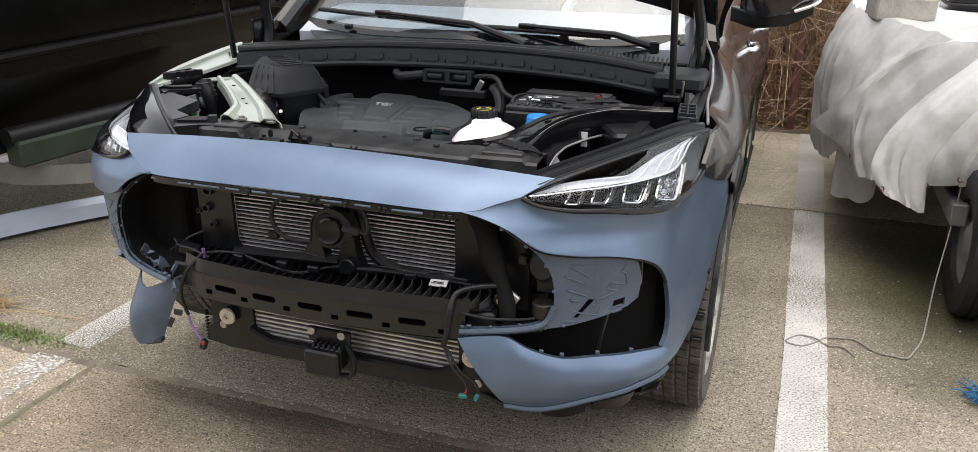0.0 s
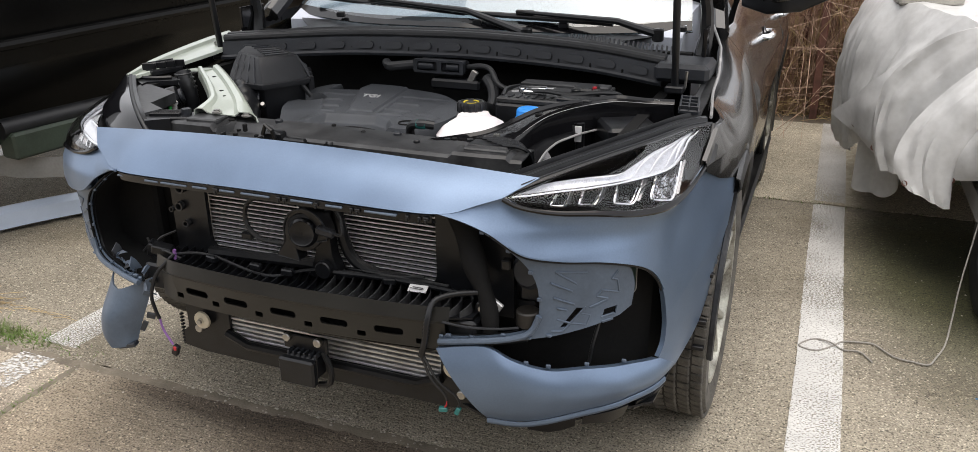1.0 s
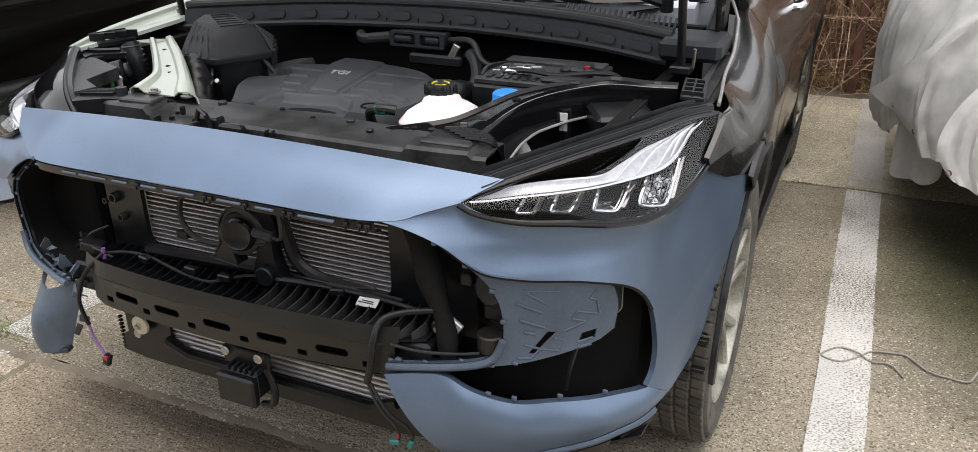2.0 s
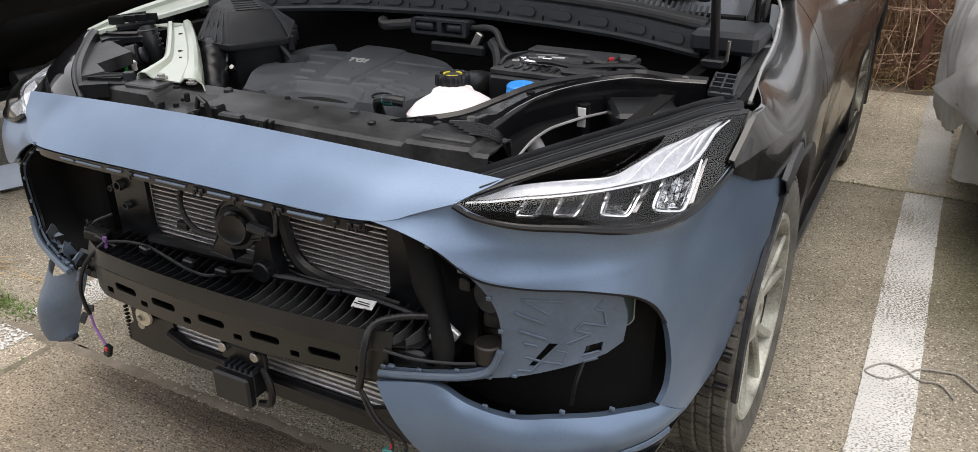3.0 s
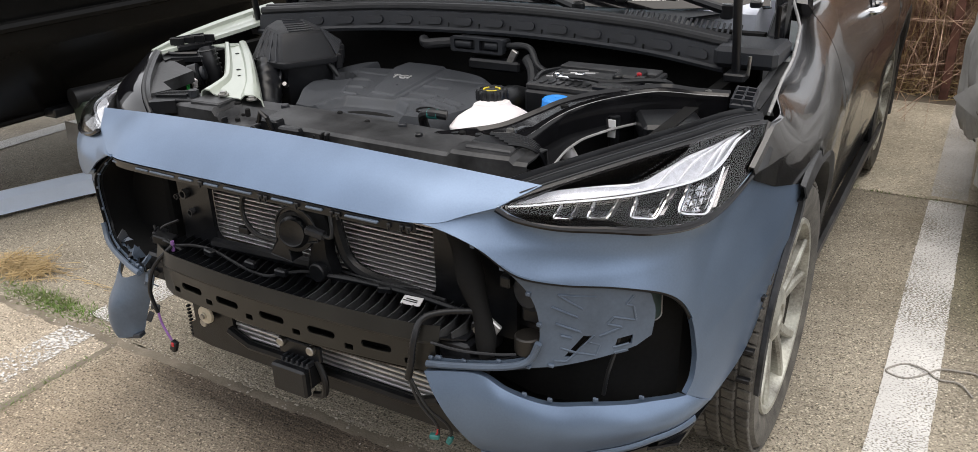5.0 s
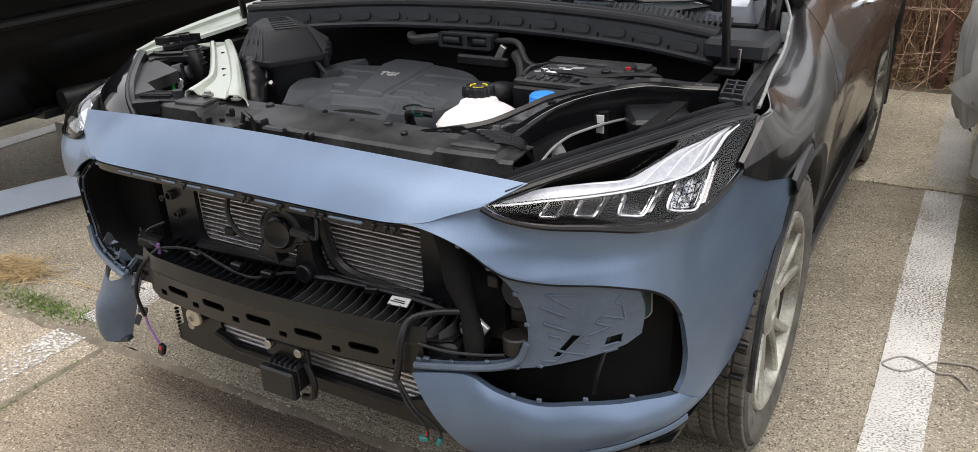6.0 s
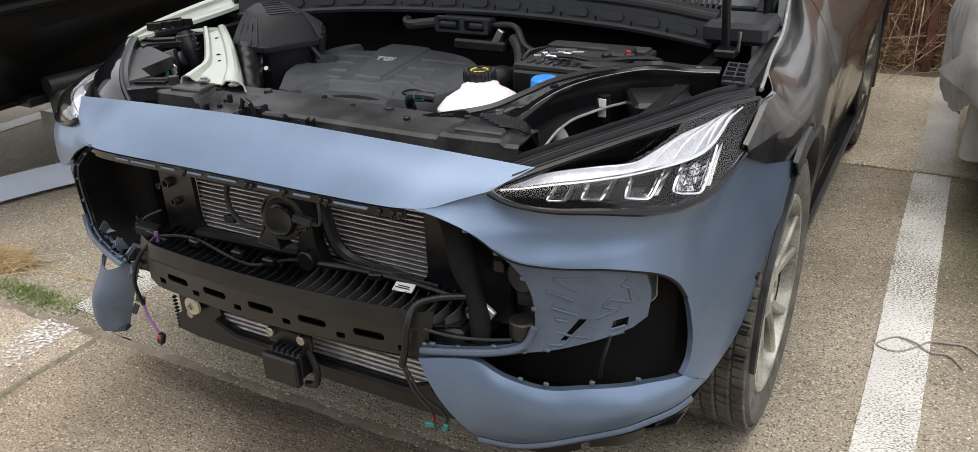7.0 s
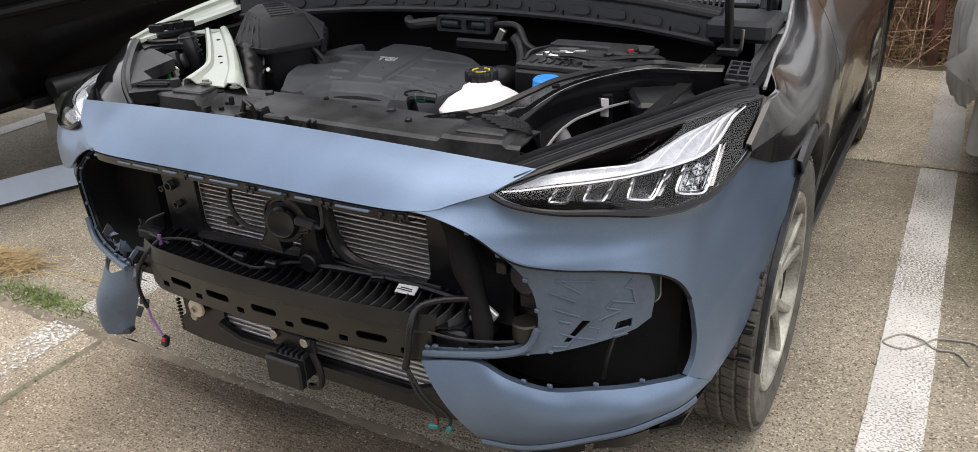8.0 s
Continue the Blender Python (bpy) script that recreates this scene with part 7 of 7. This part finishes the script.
fr2 = Geo().sheet([[(x, y, z), (x + .01, y - .01, z - .09), (x - .05, y + .03, z - .095)] for x, y, z in spl([(-2.34, 1.45, .372), (-2.22, 1.52, .345), (-1.95, 1.74, .33), (-1.75, 1.95, .35)], 20)], .006)
part("trailer_frame", fr2, TRAILER, bb, "grey pressed steel trailer frame", 40)
part("upright", Geo().box((-1.93, 1.80, .40), (.07, .05, .16), .006), TRAILER, bb)
for x in (-2.6, -3.3):
    part("trailer_leg", Geo().box((x, 3.6, .2), (.07, .07, .42), .005), TRAILER, bb)
part("bracket", Geo().box((-2.28, 1.42, .445), (.10, .16, .04), .006), BLACK, bb)

# ---- pale blue trim on the ground ----
def trim_row(x, y, z):
    return [(x - .085, y + .065, z + .010), (x - .07, y + .05, z + .038), (x - .025, y + .018, z + .052), (x, y, z + .030), (x + .012, y - .010, z - .035)]
tr_c = spl([(-2.62, .55, .055), (-2.50, .90, .055), (-2.40, 1.20, .055), (-2.28, 1.49, .055), (-2.09, 1.80, .055), (-1.92, 2.03, .055)], 30)
tg = part("bumper_trim", Geo().sheet([trim_row(*p) for p in tr_c], .006), PALEBLUE, None, "long pale blue plastic bumper trim lying on the concrete", 25, "car part")
part("under_edge", Geo().tube([(x - .02, y + .03, .018) for x, y, z in tr_c], .016, 8), BLACK, tg)

# ---- unseen wall added behind the camera to close the yard and block low light ----
part("light_blocking_wall", Geo().box((1.0, -7.2, 2.2), (30, .25, 4.4), .01), mat("grey_render", (.20, .19, .175), .9, 0, .3, 2, 60, .2), None, "unseen plain grey wall added to cut low light on the car", 30, "wall", kind="structure")

# ---- fence and brush ----
fence = thing("fence", "rusty wire fence overgrown with dry stems", "fence", (0, 4.98, 0))
for x in (-7.6, -5.1, -2.6, -1.3, 1.10, 3.4, 5.7):
    part("post", Geo().box((x, 4.98, 1.0), (.05, .05, 2.1), .005), RUST, fence, "rusty brown steel post")
part("post", Geo().box((.98, 5.15, .85), (.04, .04, 1.6), .005), RUST, fence)
mesh = Geo()
for x in np.arange(-4, 5, .10):
    mesh.tube([(x, 5.02, .05), (x, 5.02, 1.95)], .0018, 3, False)
for z in np.arange(.08, 1.95, .10):
    mesh.tube([(-4, 5.02, z), (5, 5.02, z)], .0018, 3, False)
part("wire_mesh", mesh, RUST, fence, "rusty wire mesh", smooth=0)
rnd = random.Random(7)
br = Geo()
for k in range(9000):
    x = rnd.uniform(-.2, 2.6) if k % 6 else rnd.uniform(-7, 6)
    y = 5.06 + rnd.random() ** 1.6 * 1.3
    h = rnd.uniform(.5, 2.1) * (1 if k % 3 else .5)
    p = Vector((x, y, -.03 if k % 4 else rnd.uniform(0, 1.2)))
    d = Vector((rnd.gauss(0, .22), rnd.gauss(0, .12), 1)) if k % 4 else Vector((rnd.gauss(0, 1), rnd.gauss(0, .3), rnd.gauss(0, .5)))
    d.normalize()
    bend = Vector((rnd.gauss(0, .16), rnd.gauss(-.02, .08), rnd.gauss(-.06, .1)))
    br.tube([p + d * h * t + bend * t * t for t in (0, .35, .7, 1)], [.0045 * rnd.uniform(.35, 1.1) * (1 - .6 * t) for t in (0, .35, .7, 1)], 3, False)
part("dry_brush", br, TWIG, None, "thicket of dry brown stems behind the fence", 60, "brush", kind="stuff")
dg = Geo()
for k in range(1900):
    x, y, h = rnd.uniform(-1.4, 3.4), 5.03 + rnd.random() * .35, rnd.uniform(.25, 1.7)
    p = Vector((x, y, rnd.choice((-.03, -.03, rnd.uniform(0, 1.0)))))
    d = Vector((rnd.gauss(0, .35), rnd.gauss(-.05, .12), rnd.choice((1, 1, .4)))).normalized() * h
    dg.tube([p, p + d * .5 + Vector((rnd.gauss(0, .03), 0, 0)), p + d], [.0026, .002, .001], 3, False)
part("dry_grass", dg, STRAW, None, "pale dry grass stems along the fence", 60, "dry grass", kind="stuff")
ds = Geo()
for k in range(1800):
    x, y = rnd.uniform(-1.2, 3.4), 4.95 + rnd.random() * .5
    p = Vector((x, y, rnd.uniform(-.02, .25) * rnd.random()))
    d = Vector((rnd.gauss(0, .16), rnd.gauss(0, .08), rnd.gauss(.02, .06)))
    ds.tube([p, p + d * .5 + Vector((0, 0, .02)), p + d], .0022, 3, False)
part("dry_litter", ds, STRAW, None, "dry straw and leaf litter along the fence", 60, "litter", kind="stuff")
part("bank", Geo().sheet([[(x, y, z + .12 * noise.noise((x, y, 0))) for y, z in ((5.0, -.04), (5.6, .15), (6.4, .7), (7.0, 1.4), (7.6, 2.2))] for x in np.linspace(-9, 9, 40)], .05), LITTER, None, "brown earth bank behind the fence", 60, "bank", kind="structure")


def tuft(x, y, n, spread, material, seed, name, label, hmax=.05):
    r, g = random.Random(seed), Geo()
    for k in range(n):
        a, b = r.gauss(0, spread[0]), r.gauss(0, spread[1])
        h = r.uniform(.012, hmax)
        p = Vector((x + a, y + b, -.02))
        d = Vector((r.gauss(0, .6), r.gauss(0, .6), 1)).normalized() * (h + .02)
        w = Vector((r.uniform(-1, 1), r.uniform(-1, 1), 0)).normalized() * .0022
        g.add([p - w, p + w, p + d * .6 + w * .8, p + d * .6 - w * .8, p + d + Vector((d.x, d.y, -.3 * h)) * .5], [(0, 1, 2, 3), (3, 2, 4)])
    part(name, g, material, None, label, 0, "grass", kind="stuff")


tuft(-1.50, .712, 1500, (.14, .028), GRASS, 1, "grass_tuft", "green grass growing in the slab joint", .032)
tuft(-1.03, .36, 420, (.010, .14), GRASS, 2, "grass_tuft", "short grass in the slab joint", .016)
tuft(1.0, 3.15, 160, (.25, .012), GRASS, 3, "grass_tuft", "sparse grass in the slab joint", .02)
rnd = random.Random(33)
heap = Geo()
for k in range(420):
    p = Vector((rnd.gauss(-1.83, .07), rnd.gauss(.83, .035), rnd.uniform(.002, .03)))
    d = Vector((rnd.gauss(0, .05), rnd.gauss(0, .035), rnd.gauss(0, .010)))
    heap.tube([p - d, p + Vector((0, 0, rnd.uniform(0, .012))), p + d], .0011, 3, False)
for k in range(10):
    p = Vector((-1.75 + .04 * k, .86 + rnd.gauss(0, .012), .004))
    heap.tube([p, p + Vector((.05, .008, .006)), p + Vector((.10, .012, 0))], .0011, 3, False)
part("straw_heap", heap, STRAW, None, "golden dry straw lying on the concrete", 0, "straw", kind="stuff")


def pebbles(spots, name, label, seed):
    """Loose small stones, each a lumpy eight-sided body."""
    r, g = random.Random(seed), Geo()
    for x, y, size in spots:
        a, q = r.uniform(0, 6.28), size * r.uniform(.6, 1.3)
        ring = [(x + q * math.cos(a + k * 1.257) * r.uniform(.7, 1.1), y + q * math.sin(a + k * 1.257) * r.uniform(.7, 1.1), q * r.uniform(.1, .35)) for k in range(5)]
        g.add(ring + [(x, y, q * r.uniform(.6, .9)), (x, y, -.004)], [(k, (k + 1) % 5, 5) for k in range(5)] + [((k + 1) % 5, k, 6) for k in range(5)])
    part(name, g, STONE, None, label, 30, "pebbles", kind="stuff")


rnd = random.Random(21)
def joint_y(x):
    return .664 + rnd.gauss(0, .02)
spots = [(x, joint_y(x), rnd.uniform(.002, .006)) for x in (rnd.uniform(-3, 1.6) for _ in range(700))]
spots += [(rnd.uniform(-2.4, 1.9), rnd.uniform(-.4, 1.6), rnd.uniform(.0015, .0045)) for _ in range(900)]
spots += [(rnd.gauss(-1.55, .25), rnd.gauss(.70, .06), rnd.uniform(.003, .008)) for _ in range(160)]
spots += [(rnd.uniform(1.0, 3.0), rnd.uniform(1.2, 3.6), rnd.uniform(.0015, .004)) for _ in range(400)]
pebbles(spots, "pebbles", "loose small stones and grit on the concrete", 5)
